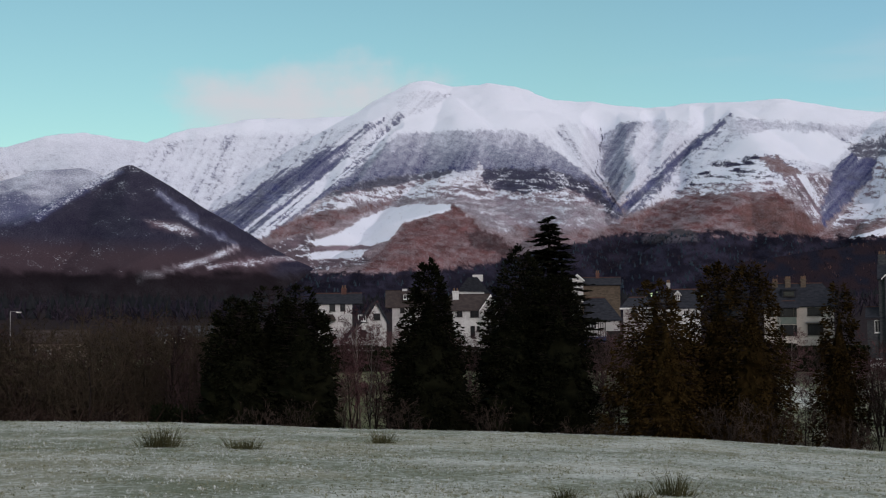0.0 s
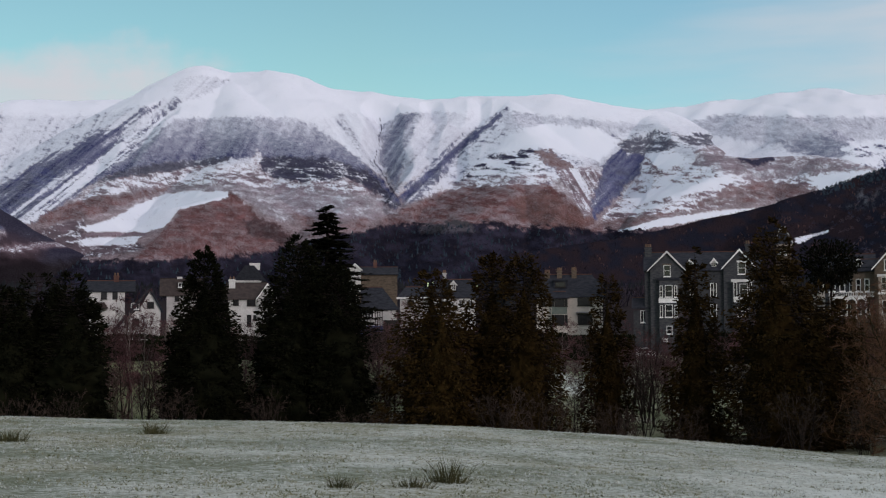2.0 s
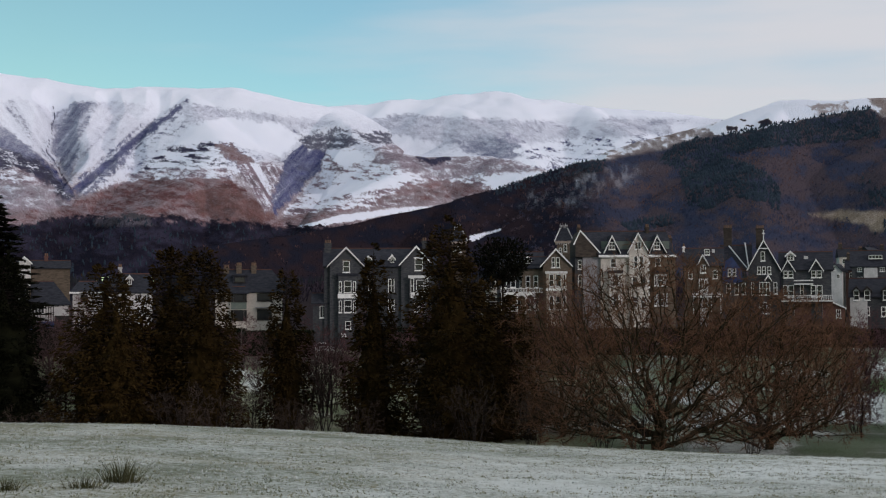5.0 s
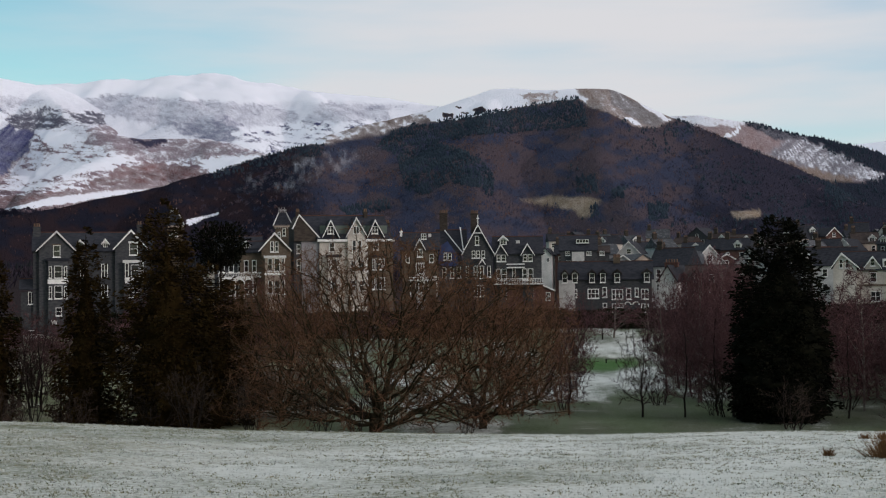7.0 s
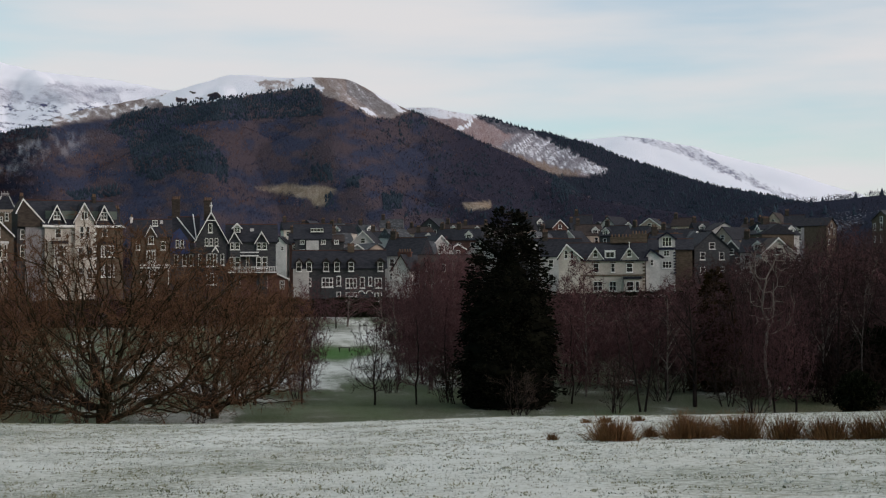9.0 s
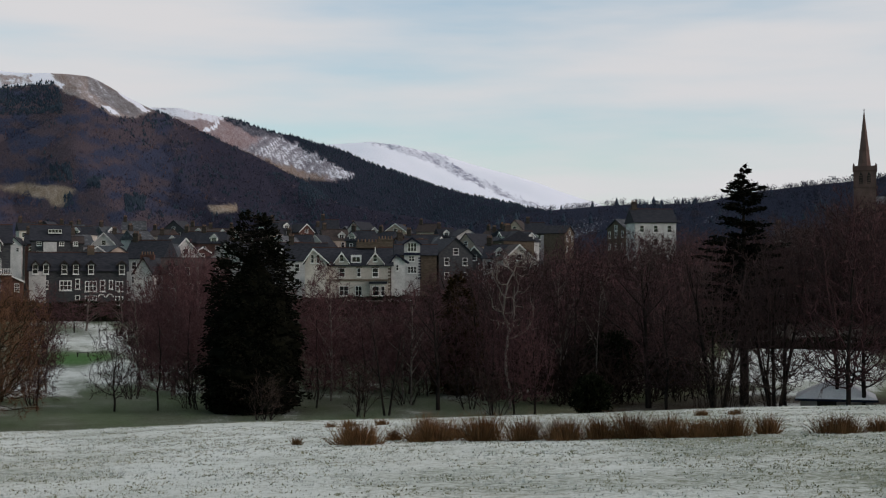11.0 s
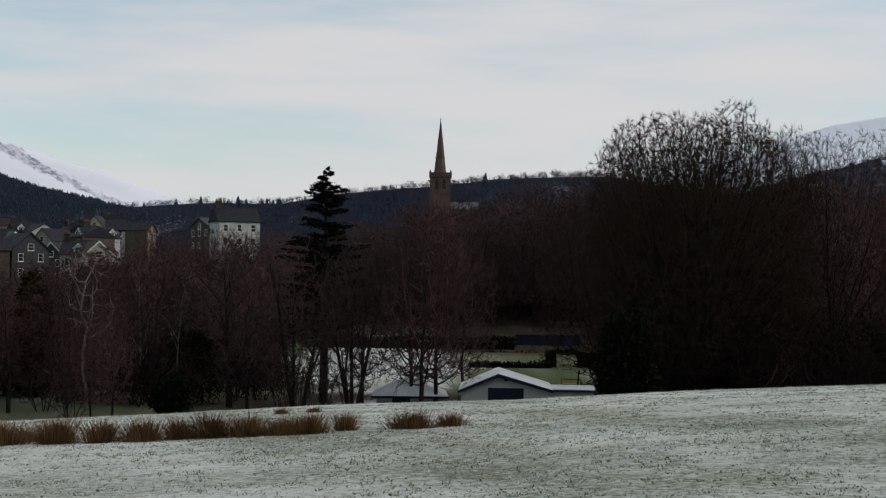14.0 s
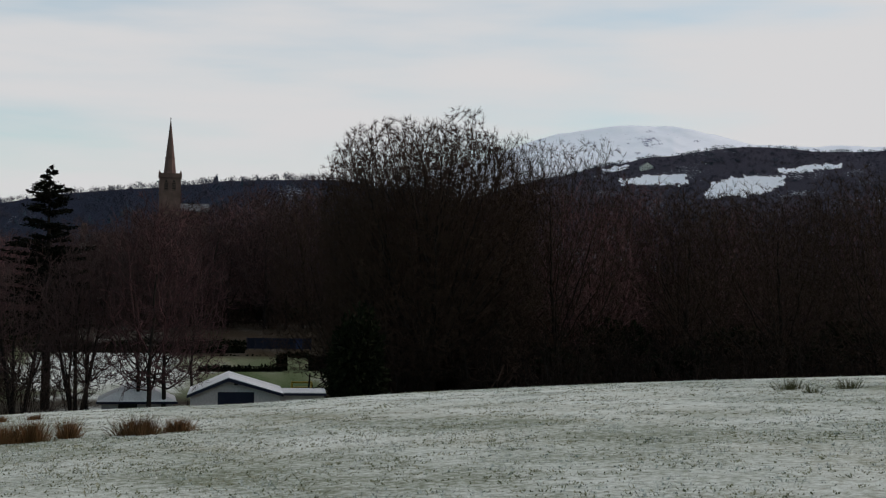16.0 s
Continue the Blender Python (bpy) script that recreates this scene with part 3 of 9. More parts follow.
# the dome's foot
BRACKENS = [
    ([(6.49, 3.7), (7.4, 4.28), (10.17, 5.38), (12.03, 5.52), (13.42, 5.33), (14.35, 4.75), (15.28, 3.82), (13.88, 3.24), (10.16, 3.59)], 0.05, 0.2, 0.6, BRACKEN, 0, 0, 0.8),
    ([(12.02, 4.75), (13.42, 4.99), (14.35, 4.52), (15.4, 3.7), (14.7, 3.28), (12.25, 3.83)], 0.1, 0.1, 0.4, RUSSET, 0, 0, 0.3),
    ([(8.09, 4.74), (10.17, 5.56), (13.42, 5.73), (13.89, 5.33), (10.17, 5.22)], 0.04, 0.58, 0.2, HAZYMOOR, 0, 0, 0.8),
    ([(13.89, 5.8), (15.29, 6.02), (15.76, 5.56), (15.52, 4.16), (15.05, 3.93)], 0.06, 0.52, 0.2, HAZYMOOR, -0.6, 1.0, 0),
    ([(16.11, 6.37), (16.94, 6.94), (17.63, 6.59), (17.16, 5.55), (15.75, 4.16), (15.4, 3.82), (15.24, 4.17), (15.76, 5.79)], 0.04, 0.26, 0.4, HAZYHEATHER, 0.9, 0.8, 0),
    ([(16.24, 6.95), (17.64, 7.4), (20.9, 7.05), (22.51, 6.5), (18.8, 6.74), (17.87, 6.35), (16.93, 6.48)], 0.09, 0.48, 0.3, HAZYDARKHEATH, 0, 0, 0.9)]
# striped snow beyond the second gully
STRIPES = [
    ([(17.63, 6.47), (18.57, 6.58), (20.42, 5.74), (22.73, 5.71), (24.55, 4.99), (20.41, 4.24), (16.45, 3.81), (15.75, 3.81), (17.28, 5.55)], 0.05, 0.62, 0.1, HAZYMOOR, 0, 0, 1.1),
    ([(19.5, 6.57), (20.66, 6.78), (22.51, 6.75), (26.37, 5.63), (24.1, 5.34), (21.81, 5.26), (19.49, 5.99)], 0.05, 0.45, 0.45, HAZYMOOR, 0, 0, 0.8),
    ([(20.88, 5.04), (22.27, 5.26), (24.78, 4.8), (22.72, 4.51), (19.25, 4.23)], 0.05, 0.34, 0.5, BRACKEN, 0, 0, 0.8),
    ([(14.81, 3.24), (15.75, 3.7), (19.48, 4.2), (17.62, 3.8), (15.98, 3.28)], 0.03, 0.34, 0.4, BRACKEN, 0, 0, 0.5),
    ([(21.24, 6.17), (22.51, 6.22), (22.73, 5.98), (21.81, 5.86)], 0.03, 0.12, 0.1, HAZYDARKHEATH, 0, 0, 0.2)]
# smooth snow on pastures
FIELDS = [
    ([(17.63, 6.36), (18.8, 6.46), (19.26, 6.11), (18.1, 5.77)], 0.03, 0.92, 0, HAZYMOOR, 0, 0, 0.3),
    ([(16.92, 4.74), (18.09, 5.08), (20.65, 5.39), (21.0, 5.23), (18.09, 4.61), (16.92, 4.39)], 0.02, 0.95, 0, HAZYMOOR, 0, 0, 0.2),
    ([(23.87, 5.41), (26.37, 5.52), (25.92, 5.14), (24.55, 4.64)], 0.02, 0.98, 0, HAZYMOOR, 0, 0, 0.1),
    ([(16.1, 3.28), (18.08, 3.8), (20.41, 4.08), (22.71, 4.19), (18.08, 3.5), (16.45, 3.18)], 0.012, 0.98, 0, HAZYMOOR, 0, 0, 0.1)]
# thin snow on the broad fell behind
BACK_ZONES = [
    ([(18.81, 7.5), (20.44, 7.98), (26.17, 7.64), (27.97, 7.29), (27.96, 6.84), (25.71, 6.74), (25.02, 5.89), (22.74, 6.58)], 0.1, 0.62, 0.9, HAZYHEATHER, 0, 0, 0.35),
    ([(22.51, 6.86), (25.03, 7.08), (25.71, 6.79), (25.13, 5.89), (23.43, 6.34)], 0.08, 0.46, 0.8, HAZYHEATHER, 0, 0, 0.35),
    ([(25.25, 6.53), (28.18, 6.94), (31.69, 7.0), (29.49, 5.77), (27.27, 5.61), (25.47, 5.65)], 0.06, 0.68, 0.05, HAZYHEATHER, 0, 0, 1.1),
    ([(28.86, 7.71), (31.7, 7.59), (31.69, 7.04), (28.18, 6.83)], 0.08, 0.64, 0.9, HAZYHEATHER, 0, 0, 0.4)]
# a streaked rib on the far fell
RIB_ZONES = [
    ([(51.72, 5.75), (53.1, 5.63), (54.96, 5.21), (56.13, 4.52), (57.76, 3.67), (59.39, 2.95), (58.7, 2.97), (56.36, 3.99), (54.96, 4.67), (53.8, 5.08)], 0.06, 0.62, 0.7, HAZYHEATHER, -1.0, 0.5, 0.2)]
# snowy pastures between hedges and woods
FARM_ZONES = [
    ([(90.32, 4.52), (91.7, 4.73), (93.18, 4.69), (93.29, 4.39), (90.56, 4.36)], 0.02, 0.95, 0, HAZYMOOR, 0, 0, 0.2),
    ([(93.86, 3.82), (94.31, 4.46), (95.76, 4.68), (97.04, 4.66), (96.98, 4.27), (95.76, 3.94)], 0.02, 0.95, 0, HAZYMOOR, 0, 0, 0.2),
    ([(89.63, 4.96), (90.78, 5.12), (90.82, 4.96), (89.86, 4.82)], 0.02, 0.9, 0, HAZYMOOR, 0, 0, 0.2),
    ([(96.86, 4.95), (99.26, 5.15), (99.26, 4.98), (96.86, 4.82)], 0.02, 0.9, 0, HAZYMOOR, 0, 0, 0.2)]


def lay_zones(az, el, lat, zones, snow, thin, cover, fade=None):
    """Lay outlined areas of snow and cover over a hillside, with ragged edges, streaks down the slope and bands along it."""
    rag = 0.5 * (lat.fbm(az * 3 + 5, el * 5 + 2, 6, 0.65) - 0.5)
    rag2 = 0.34 * (lat.fbm(az * 4 + 25, el * 7 + 12, 6, 0.65) - 0.5)
    for pts, soft, sn, th, col, slant, streak, band in zones:
        xs, ys = [p[0] for p in pts], [p[1] for p in pts]
        i = np.where((az > min(xs) - 0.5) & (az < max(xs) + 0.5) & (el > min(ys) - 0.5) & (el < max(ys) + 0.5))
        if len(i[0]) == 0:
            continue
        a, e = az[i], el[i]
        k = region(a + rag[i] * (1 if soft > 0.016 else 0.4), e + rag2[i] * (1 if soft > 0.016 else 0.4), pts, soft * 1.6 + (0.05 if soft > 0.016 else 0.012))
        if soft > 0.016:
            k = smooth(0.2, 0.8, k + 1.1 * (lat.fbm(a * 10 + 7, e * 17 + 1, 4, 0.6) - 0.5) * (k > 0.01) * (k < 0.99))
        v = np.full(a.shape, float(sn)) if sn >= 0 else fade(a, e)
        if streak:
            v += streak * 0.8 * (lat.fbm((a - slant * (e - 6)) * 8, e * 0.9 + 40, 4) - 0.5) + streak * 0.5 * (lat.fbm((a - slant * (e - 6)) * 2.5 + 70, e * 0.5 + 9, 3) - 0.5)
        if band:
            v += band * 0.75 * (lat.fbm(a * 2.4 + 3, (e + 0.08 * a) * 11, 4) - 0.5)
        v += 0.55 * (lat.fbm(a * 6 + 80, e * 14 + 30, 5, 0.7) - 0.5) * (sn < 0.85)
        snow[i] = snow[i] * (1 - k) + (v - 0.05 * (sn < 0.85)) * k
        thin[i] = thin[i] * (1 - k) + th * k
        cover[i] = cover[i] * (1 - k[:, None]) + col * k[:, None]


def skiddaw_cover(az, el, r, z, gr, ga, lat, X, Y):
    n2 = lat.fbm(az * 2.0 + 11, el * 4 + 3, 5)
    n3 = lat.fbm(az * 7.0 + 31, el * 24 + 13, 4)
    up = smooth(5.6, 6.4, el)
    cover = BRACKEN * (1 - up[..., None]) + HAZYHEATHER * up[..., None]
    snow = np.interp(el, [3, 4.5, 5.5, 6.2, 7.4, 8.2], [0.28, 0.40, 0.52, 0.62, 0.74, 1.1]) + 0.2 * (n2 - 0.5) + 0.3 * (n3 - 0.5)
    thin = 0.6 * np.ones_like(el)
    # the face is veiled by snow that thins downwards
    fade = lambda a, e: np.clip(0.20 + 0.24 * (e - np.interp(a, [-6, -3, 0.4, 3.9, 6.4], [4.9, 6.0, 6.4, 6.0, 5.8])), 0.12, 0.66)
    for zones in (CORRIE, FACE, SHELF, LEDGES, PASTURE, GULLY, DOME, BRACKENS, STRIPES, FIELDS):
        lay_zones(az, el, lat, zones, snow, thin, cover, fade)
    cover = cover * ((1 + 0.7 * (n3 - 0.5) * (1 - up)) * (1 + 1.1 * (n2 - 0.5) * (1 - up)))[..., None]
    foot = np.interp(az, [-20, -8, -3, 1, 4, 7, 10, 14, 17, 22, 28], [2.3, 2.3, 2.2, 2.4, 3.0, 3.7, 3.75, 3.45, 3.3, 3.5, 3.9])
    lo = smooth(0.07, -0.07, el - foot + 0.5 * (n2 - 0.5) + 0.3 * (n3 - 0.5))
    dusk = (0.6 + 0.8 * smooth(0.35, 0.7, n2))[..., None] * np.array([0.029, 0.027, 0.044])
    cover = cover * (1 - lo[..., None]) + dusk * lo[..., None]
    scrub = region(az + 0.5 * (n2 - 0.5), el + 0.3 * (n3 - 0.5), [(8.4, 3.95), (10.2, 3.85), (10.6, 3.35), (8.2, 3.3)], 0.1) * lo
    cover = cover + scrub[..., None] * np.array([0.07, 0.062, 0.06])
    return snow * (1 - lo) + lo * (0.14 + 0.3 * (n3 - 0.5)), cover, thin * (1 - lo)


CUTS = [(60, 60, [(6.6, 8.4, 4350), (6.5, 6.1, 3800), (7.5, 4.6, 3250), (7.6, 3.2, 2500)]), (55, 80, [(17.3, 7.2, 4100), (15.8, 5.8, 3500), (15.4, 4.05, 2750), (15.0, 3, 2300)]),
        (30, 40, [(8.7, 8.6, 4400), (7.9, 5.4, 3500)]), (25, 35, [(10.6, 8.6, 4400), (8.4, 5.2, 3400)]), (35, 60, [(-2.2, 8.0, 4150), (-3.6, 6.0, 3700), (-6.6, 4.0, 3000)])]

SKIDDAW = [
    [(-20, 6.4, 4300), (-17.7, 7.13, 4300), (-14.7, 7.8, 4350), (-12.4, 7.42, 4450), (-10.4, 7.97, 4600), (-7, 8.5, 4700), (-3.28, 8.65, 4700), (-1.88, 9.2, 4600),
     (-0.8, 10.05, 4500), (0.4, 9.76, 4500), (1.9, 9.92, 4500), (3.3, 9.6, 4500), (4.7, 9.2, 4500), (7.5, 8.95, 4500), (11.8, 8.88, 4450), (13.4, 8.85, 4450),
     (15.8, 8.6, 4500), (17.7, 8.27, 4550)],
    [(-0.82, 9.98, 4500), (-3.29, 8.0, 4200), (-5.16, 6.5, 3900), (-6.55, 5.5, 3600), (-7.7, 4.2, 3250), (-8.4, 3.4, 3000)],
    [(0.47, 9.79, 4500), (1.63, 7.82, 3950), (1.15, 6.43, 3500), (0.43, 4.93, 2950), (-0.97, 4.47, 2750), (-1.9, 3.67, 2500), (-3.1, 2.5, 2300)],
    [(-1.88, 9.1, 4550), (-1.9, 7.84, 4000), (-3.3, 6.46, 3600), (-5.6, 5.0, 3250), (-7.2, 3.8, 2900)],
    [(1.63, 7.8, 3950), (4.4, 6.3, 3500), (5.6, 4.9, 3100), (4.5, 3.6, 2600), (3.6, 2.4, 2250)],
    [(7.46, 8.9, 4500), (8.1, 8.2, 4250), (7.8, 6.8, 3900), (7.55, 5.6, 3600)],
    [(11.8, 8.8, 4450), (11.8, 8.2, 4200), (13.1, 7.05, 3700), (12.6, 5.5, 3100), (10.8, 4.5, 2750), (9.2, 3.5, 2400), (8.6, 2.4, 2200)],
    [(12.6, 5.5, 3100), (14.0, 4.2, 2700), (14.2, 3.0, 2350)],
    [(17.65, 8.25, 4550), (18.1, 7.2, 4000), (19.96, 6.33, 3600), (20.4, 5.5, 3200), (18.1, 4.3, 2750), (16.9, 3.6, 2450), (16.5, 2.4, 2200)],
    [(19.96, 6.33, 3600), (24.0, 6.2, 3500), (27, 5.4, 3200), (28, 4.4, 2900)]]

SKI = massif("snowy_mountain", "snow-capped mountain with gullies, heather and red bracken slopes", np.arange(-19, 29, 0.05), np.linspace(2100, 4800, 330),
       SKIDDAW, 0.60, 20, skiddaw_cover, 11, cuts=CUTS)


LEFT_ZONES = [
    ([(-22, 7.5), (-22, 5.0), (-16.6, 4.4), (-13.1, 6.35), (-13.5, 7.5)], 0.1, 0.50, 0.75, HAZYHEATHER),
    ([(-22, 5.3), (-22, 4.2), (-17, 4.2), (-16.0, 4.7), (-17.0, 5.4)], 0.15, 0.36, 0.3, HAZYHEATHER),
    ([(-16.6, 4.5), (-16.3, 4.7), (-13.2, 6.4), (-13.1, 6.25), (-15.8, 4.6), (-16.3, 4.2)], 0.02, 0.50, 0.1, HAZYHEATHER),
    ([(-22, 3.6), (-9, 3.2), (-7, 2.9), (-7, 1.8), (-22, 1.8)], 0.2, 0.30, 0.0, HAZYMOOR * 0.4),
    ([(-12.6, 2.0), (-9.6, 2.9), (-8.4, 3.4), (-8.3, 3.2), (-9.6, 2.65), (-12.4, 1.85)], 0.0, 0.50, 0.3, HAZYMOOR),
    ([(-9.8, 2.5), (-7.0, 2.9), (-5.5, 2.9), (-5.5, 2.75), (-9.6, 2.35)], 0.0, 0.50, 0.0, HAZYMOOR),
    ([(-12.0, 4.35), (-10.6, 4.2), (-10.0, 3.8), (-11.9, 4.05)], 0.06, 0.52, 0.0, HAZYMOOR),
    ([(-11.5, 5.6), (-9.7, 4.2), (-8.4, 3.4), (-8.7, 3.4), (-10.2, 4.3), (-11.7, 5.4)], 0.02, 0.40, 0.4, HAZYHEATHER)]


def left_cover(az, el, r, z, gr, ga, lat, X, Y):
    n = lat.fbm(az * 2.0, el * 5, 5)
    # heather base, with the blue of haze painted in
    cover = np.broadcast_to(np.array([0.025, 0.021, 0.045]), X.shape + (3,)).copy()
    snow, thin = 0.26 + 0.10 * smooth(4.5, 6.5, el), np.full(X.shape, 0.1)
    for pts, soft, sn, th, col in LEFT_ZONES:
        k = region(az + 0.5 * (n - 0.5), el + 0.22 * (n - 0.5), pts, soft * 2 + 0.05)
        snow, thin = snow * (1 - k) + sn * k, thin * (1 - k) + th * k
        cover = cover * (1 - k[..., None]) + col * k[..., None]
    lo = (1 - smooth(2.0, 2.5, el + 0.6 * (n - 0.5)))[..., None]
    cover = cover * (1 - lo) + WOOD * 0.35 * lo
    return snow + 0.35 * (n - 0.5) - 0.2 * lo[..., 0], cover, thin


massif("dark_hill", "dark conical heather hill dusted with snow", np.arange(-21, -1.5, 0.075), np.linspace(1800, 3300, 130),
       [[(-20, 5.6, 3000), (-17.7, 5.84, 3000), (-15.9, 6.33, 3000), (-14.4, 6.5, 3000)], [(-12.7, 6.55, 2800), (-12.2, 5.0, 2500), (-12.5, 3.0, 2100)],
        [(-12.7, 6.55, 2800), (-14.9, 5.3, 2650), (-16.4, 4.4, 2450), (-18.5, 3.5, 2200)], [(-12.7, 6.55, 2800), (-11.1, 5.4, 2800), (-9.75, 4.25, 2750), (-8.5, 3.4, 2650)]],
       0.6, 12, left_cover, 21, soft=12)


def back_cover(az, el, r, z, gr, ga, lat, X, Y):
    n = lat.fbm(az * 0.9 + 5, el * 4, 5)
    cover = np.broadcast_to(HAZYHEATHER * 1.2, X.shape + (3,)).copy()
    snow, thin = 0.66 + 0.6 * smooth(7.55, 7.9, el + 0.3 * (n - 0.5)) + 0.3 * (n - 0.5), np.full(X.shape, 0.4)
    lay_zones(az, el, lat, BACK_ZONES, snow, thin, cover)
    return snow, cover, thin


massif("rounded_fell", "broad rounded fell under unbroken snow", np.arange(14, 46, 0.09), np.linspace(3600, 4950, 90),
       [[(14, 8.0, 4750), (17.7, 8.2, 4750), (19, 8.23, 4750), (20.4, 8.46, 4750), (22.7, 8.76, 4750), (25, 8.79, 4750), (27.3, 8.37, 4750), (29.5, 8.02, 4750),
         (33.2, 7.55, 4750), (36, 7.1, 4750), (40, 6.5, 4750), (44, 6, 4750)], [(22.8, 8.6, 4700), (24, 7.4, 4300), (25.5, 6.6, 4000)], [(28, 8.2, 4700), (30.5, 7.0, 4200), (32, 6.2, 3900)]],
       0.5, 26, back_cover, 31)


def white_cover(az, el, r, z, gr, ga, lat, X, Y):
    n = lat.fbm(az * 2.5 + 5, el * 8, 5)
    cover = np.broadcast_to(HAZYHEATHER * 1.3, X.shape + (3,)).copy()
    snow, thin = np.where(az > 70, 0.86, 1.1) + 1.2 * (n - 0.5) * (az > 70), np.zeros(X.shape)
    lay_zones(az, el, lat, RIB_ZONES, snow, thin, cover)
    return snow, cover, thin


massif("far_white_fell", "distant white fell sloping down into the gap", np.arange(40, 64, 0.1), np.linspace(3700, 4900, 70),
       [[(40, 4.6, 4700), (47, 5.3, 4700), (50.1, 5.5, 4700), (52.2, 5.68, 4700), (53.1, 5.58, 4700), (55.0, 5.2, 4700), (56.1, 4.52, 4650), (57.8, 3.7, 4600), (59.4, 2.9, 4550), (60, 2.4, 4520), (63, 1.5, 4500)]],
       0.35, 5, white_cover, 41)

massif("pale_fell", "distant snow-covered fell under thin cloud", np.arange(74, 108, 0.1), np.linspace(3700, 4900, 60),
       [[(74, 2.0, 4700), (80, 3.4, 4700), (84, 4.7, 4700), (88.2, 6.22, 4700), (89.4, 6.57, 4700), (91, 6.75, 4700), (92.4, 6.68, 4700), (94, 6.33, 4700), (95.8, 5.91, 4700), (101, 5.69, 4700), (108, 5.3, 4700)]],
       0.3, 22, white_cover, 43)


def OPEN(az):
    return np.interp(az, [24, 28, 29, 31.2, 32.7, 34.6, 36.9, 38.3, 39.4, 39.75, 40.1, 40.9, 41.9, 42.6, 43.2, 43.9, 46], [4.9, 5.9, 5.95, 6.3, 6.8, 7.05, 7.45, 7.68, 7.85, 7.6, 7.4, 7.12, 6.62, 6.52, 6.7, 7.0, 7.2])


CLEARING = [(37.05, 3.64), (37.97, 3.74), (39.54, 3.75), (40.43, 3.56), (40.09, 3.31), (39.9, 2.92), (39.53, 2.81), (39.21, 3.23), (38.1, 3.45)]
LOWFIELD = [(45.57, 2.98), (46.75, 3.04), (46.78, 2.76), (45.79, 2.69)]
SPRUCES = [(31.21, 5.91), (31.79, 6.49), (32.71, 6.72), (34.57, 7.07), (38.3, 7.6), (39.42, 7.87), (39.75, 7.41), (39.88, 6.6), (37.83, 6.45), (35.03, 6.27), (33.64, 6.15),
           (35.49, 5.34), (36.0, 4.65), (35.95, 3.84), (34.21, 4.42), (33.16, 3.84), (32.36, 3.96), (32.02, 5.45)]
CROFT = [(23.29, 2.9), (23.61, 3.01), (24.07, 3.13), (24.72, 3.27), (24.74, 3.1), (24.3, 2.99), (23.84, 2.8), (23.5, 2.67)]
LARCHES = [[(33.55, 6.28), (36.55, 6.48), (36.93, 4.92), (35.36, 4.53), (34.58, 5.44)], [(33.8, 4.34), (34.32, 4.4), (35.62, 3.75), (36.53, 2.96), (34.83, 2.97), (33.79, 3.36)],
           [(30.41, 4.87), (32.02, 4.88), (32.24, 3.95), (30.64, 3.72)]]
STANDS = [[(42.28, 3.35), (42.67, 3.41), (43.12, 3.3), (43.06, 2.65), (42.34, 2.66)], [(39.95, 3.2), (40.19, 3.44), (40.34, 2.94), (39.95, 2.88)], [(40.78, 3.98), (41.37, 4.08), (41.37, 3.61), (40.85, 3.59)],
          [(39.35, 4.58), (40.2, 4.64), (40.33, 3.85), (39.41, 3.86)], [(49.26, 4.04), (50.04, 4.14), (50.47, 3.52), (49.69, 3.2), (49.26, 3.43)]]
# the hilltop: snow with crags, a tan grass flank greying downhill, a snow patch and a snowy edge
TAN, GREYTAN, CRAG = np.array([0.225, 0.165, 0.14]), np.array([0.125, 0.104, 0.10]), np.array([0.035, 0.033, 0.045])
TOP_ZONES = [
    ([(33.2, 7.2), (34.59, 7.95), (36.03, 8.4), (37.47, 8.4), (39.2, 8.4), (39.57, 7.76), (38.52, 7.66), (37.47, 7.5), (35.9, 7.2), (34.33, 6.95), (33.4, 6.9)], 0.015, 0.92, 0, TAN, 0, 0.2, 0.3),
    ([(37.08, 7.95), (38.52, 8.02), (38.78, 7.73), (37.47, 7.52)], 0.03, 0.5, 0.4, np.array([0.33, 0.25, 0.23]), 0, 0.3, 0.5),
    ([(39.37, 8.4), (40.8, 8.4), (41.4, 7.95), (42.3, 7.4), (43.4, 6.8), (42.7, 6.45), (41.91, 6.5), (40.74, 7.12), (39.96, 7.36), (39.6, 7.7)], 0.015, 0.36, 0.45, TAN, -0.8, 0.55, 0.4),
    ([(40.75, 8.1), (41.27, 7.9), (42.3, 7.4), (43.4, 6.8), (42.57, 6.5), (41.66, 6.9), (40.88, 7.5)], 0.03, 0.34, 0.5, GREYTAN, -0.8, 0.6, 0.3)]
CRAG_ZONES = [
    ([(41.39, 6.92), (41.68, 6.89), (42.05, 6.62), (41.78, 6.63)], 0.012, 0.95, 0, TAN, 0, 0, 0),
    ([(41.92, 7.5), (42.31, 7.42), (43.35, 6.75), (43.05, 6.71)], 0.012, 0.75, 0.2, TAN, 0, 0, 0.3),
    ([(33.94, 7.26), (34.4, 7.24), (34.36, 7.06), (33.9, 7.1)], 0.012, 0.1, 0, CRAG, 0, 0, 0), ([(35.12, 7.36), (35.57, 7.51), (35.78, 7.28), (35.31, 7.16)], 0.012, 0.15, 0, CRAG, 0, 0, 0),
    ([(34.36, 7.5), (34.7, 7.49), (34.62, 7.36)], 0.012, 0.15, 0, CRAG, 0, 0, 0), ([(34.6, 7.24), (35.0, 7.26), (34.95, 7.15)], 0.012, 0.2, 0, CRAG, 0, 0, 0),
    ([(39.4, 7.98), (39.9, 7.7), (39.85, 7.5), (39.55, 7.75)], 0.012, 0.8, 0.2, TAN, 0, 0, 0.3)]
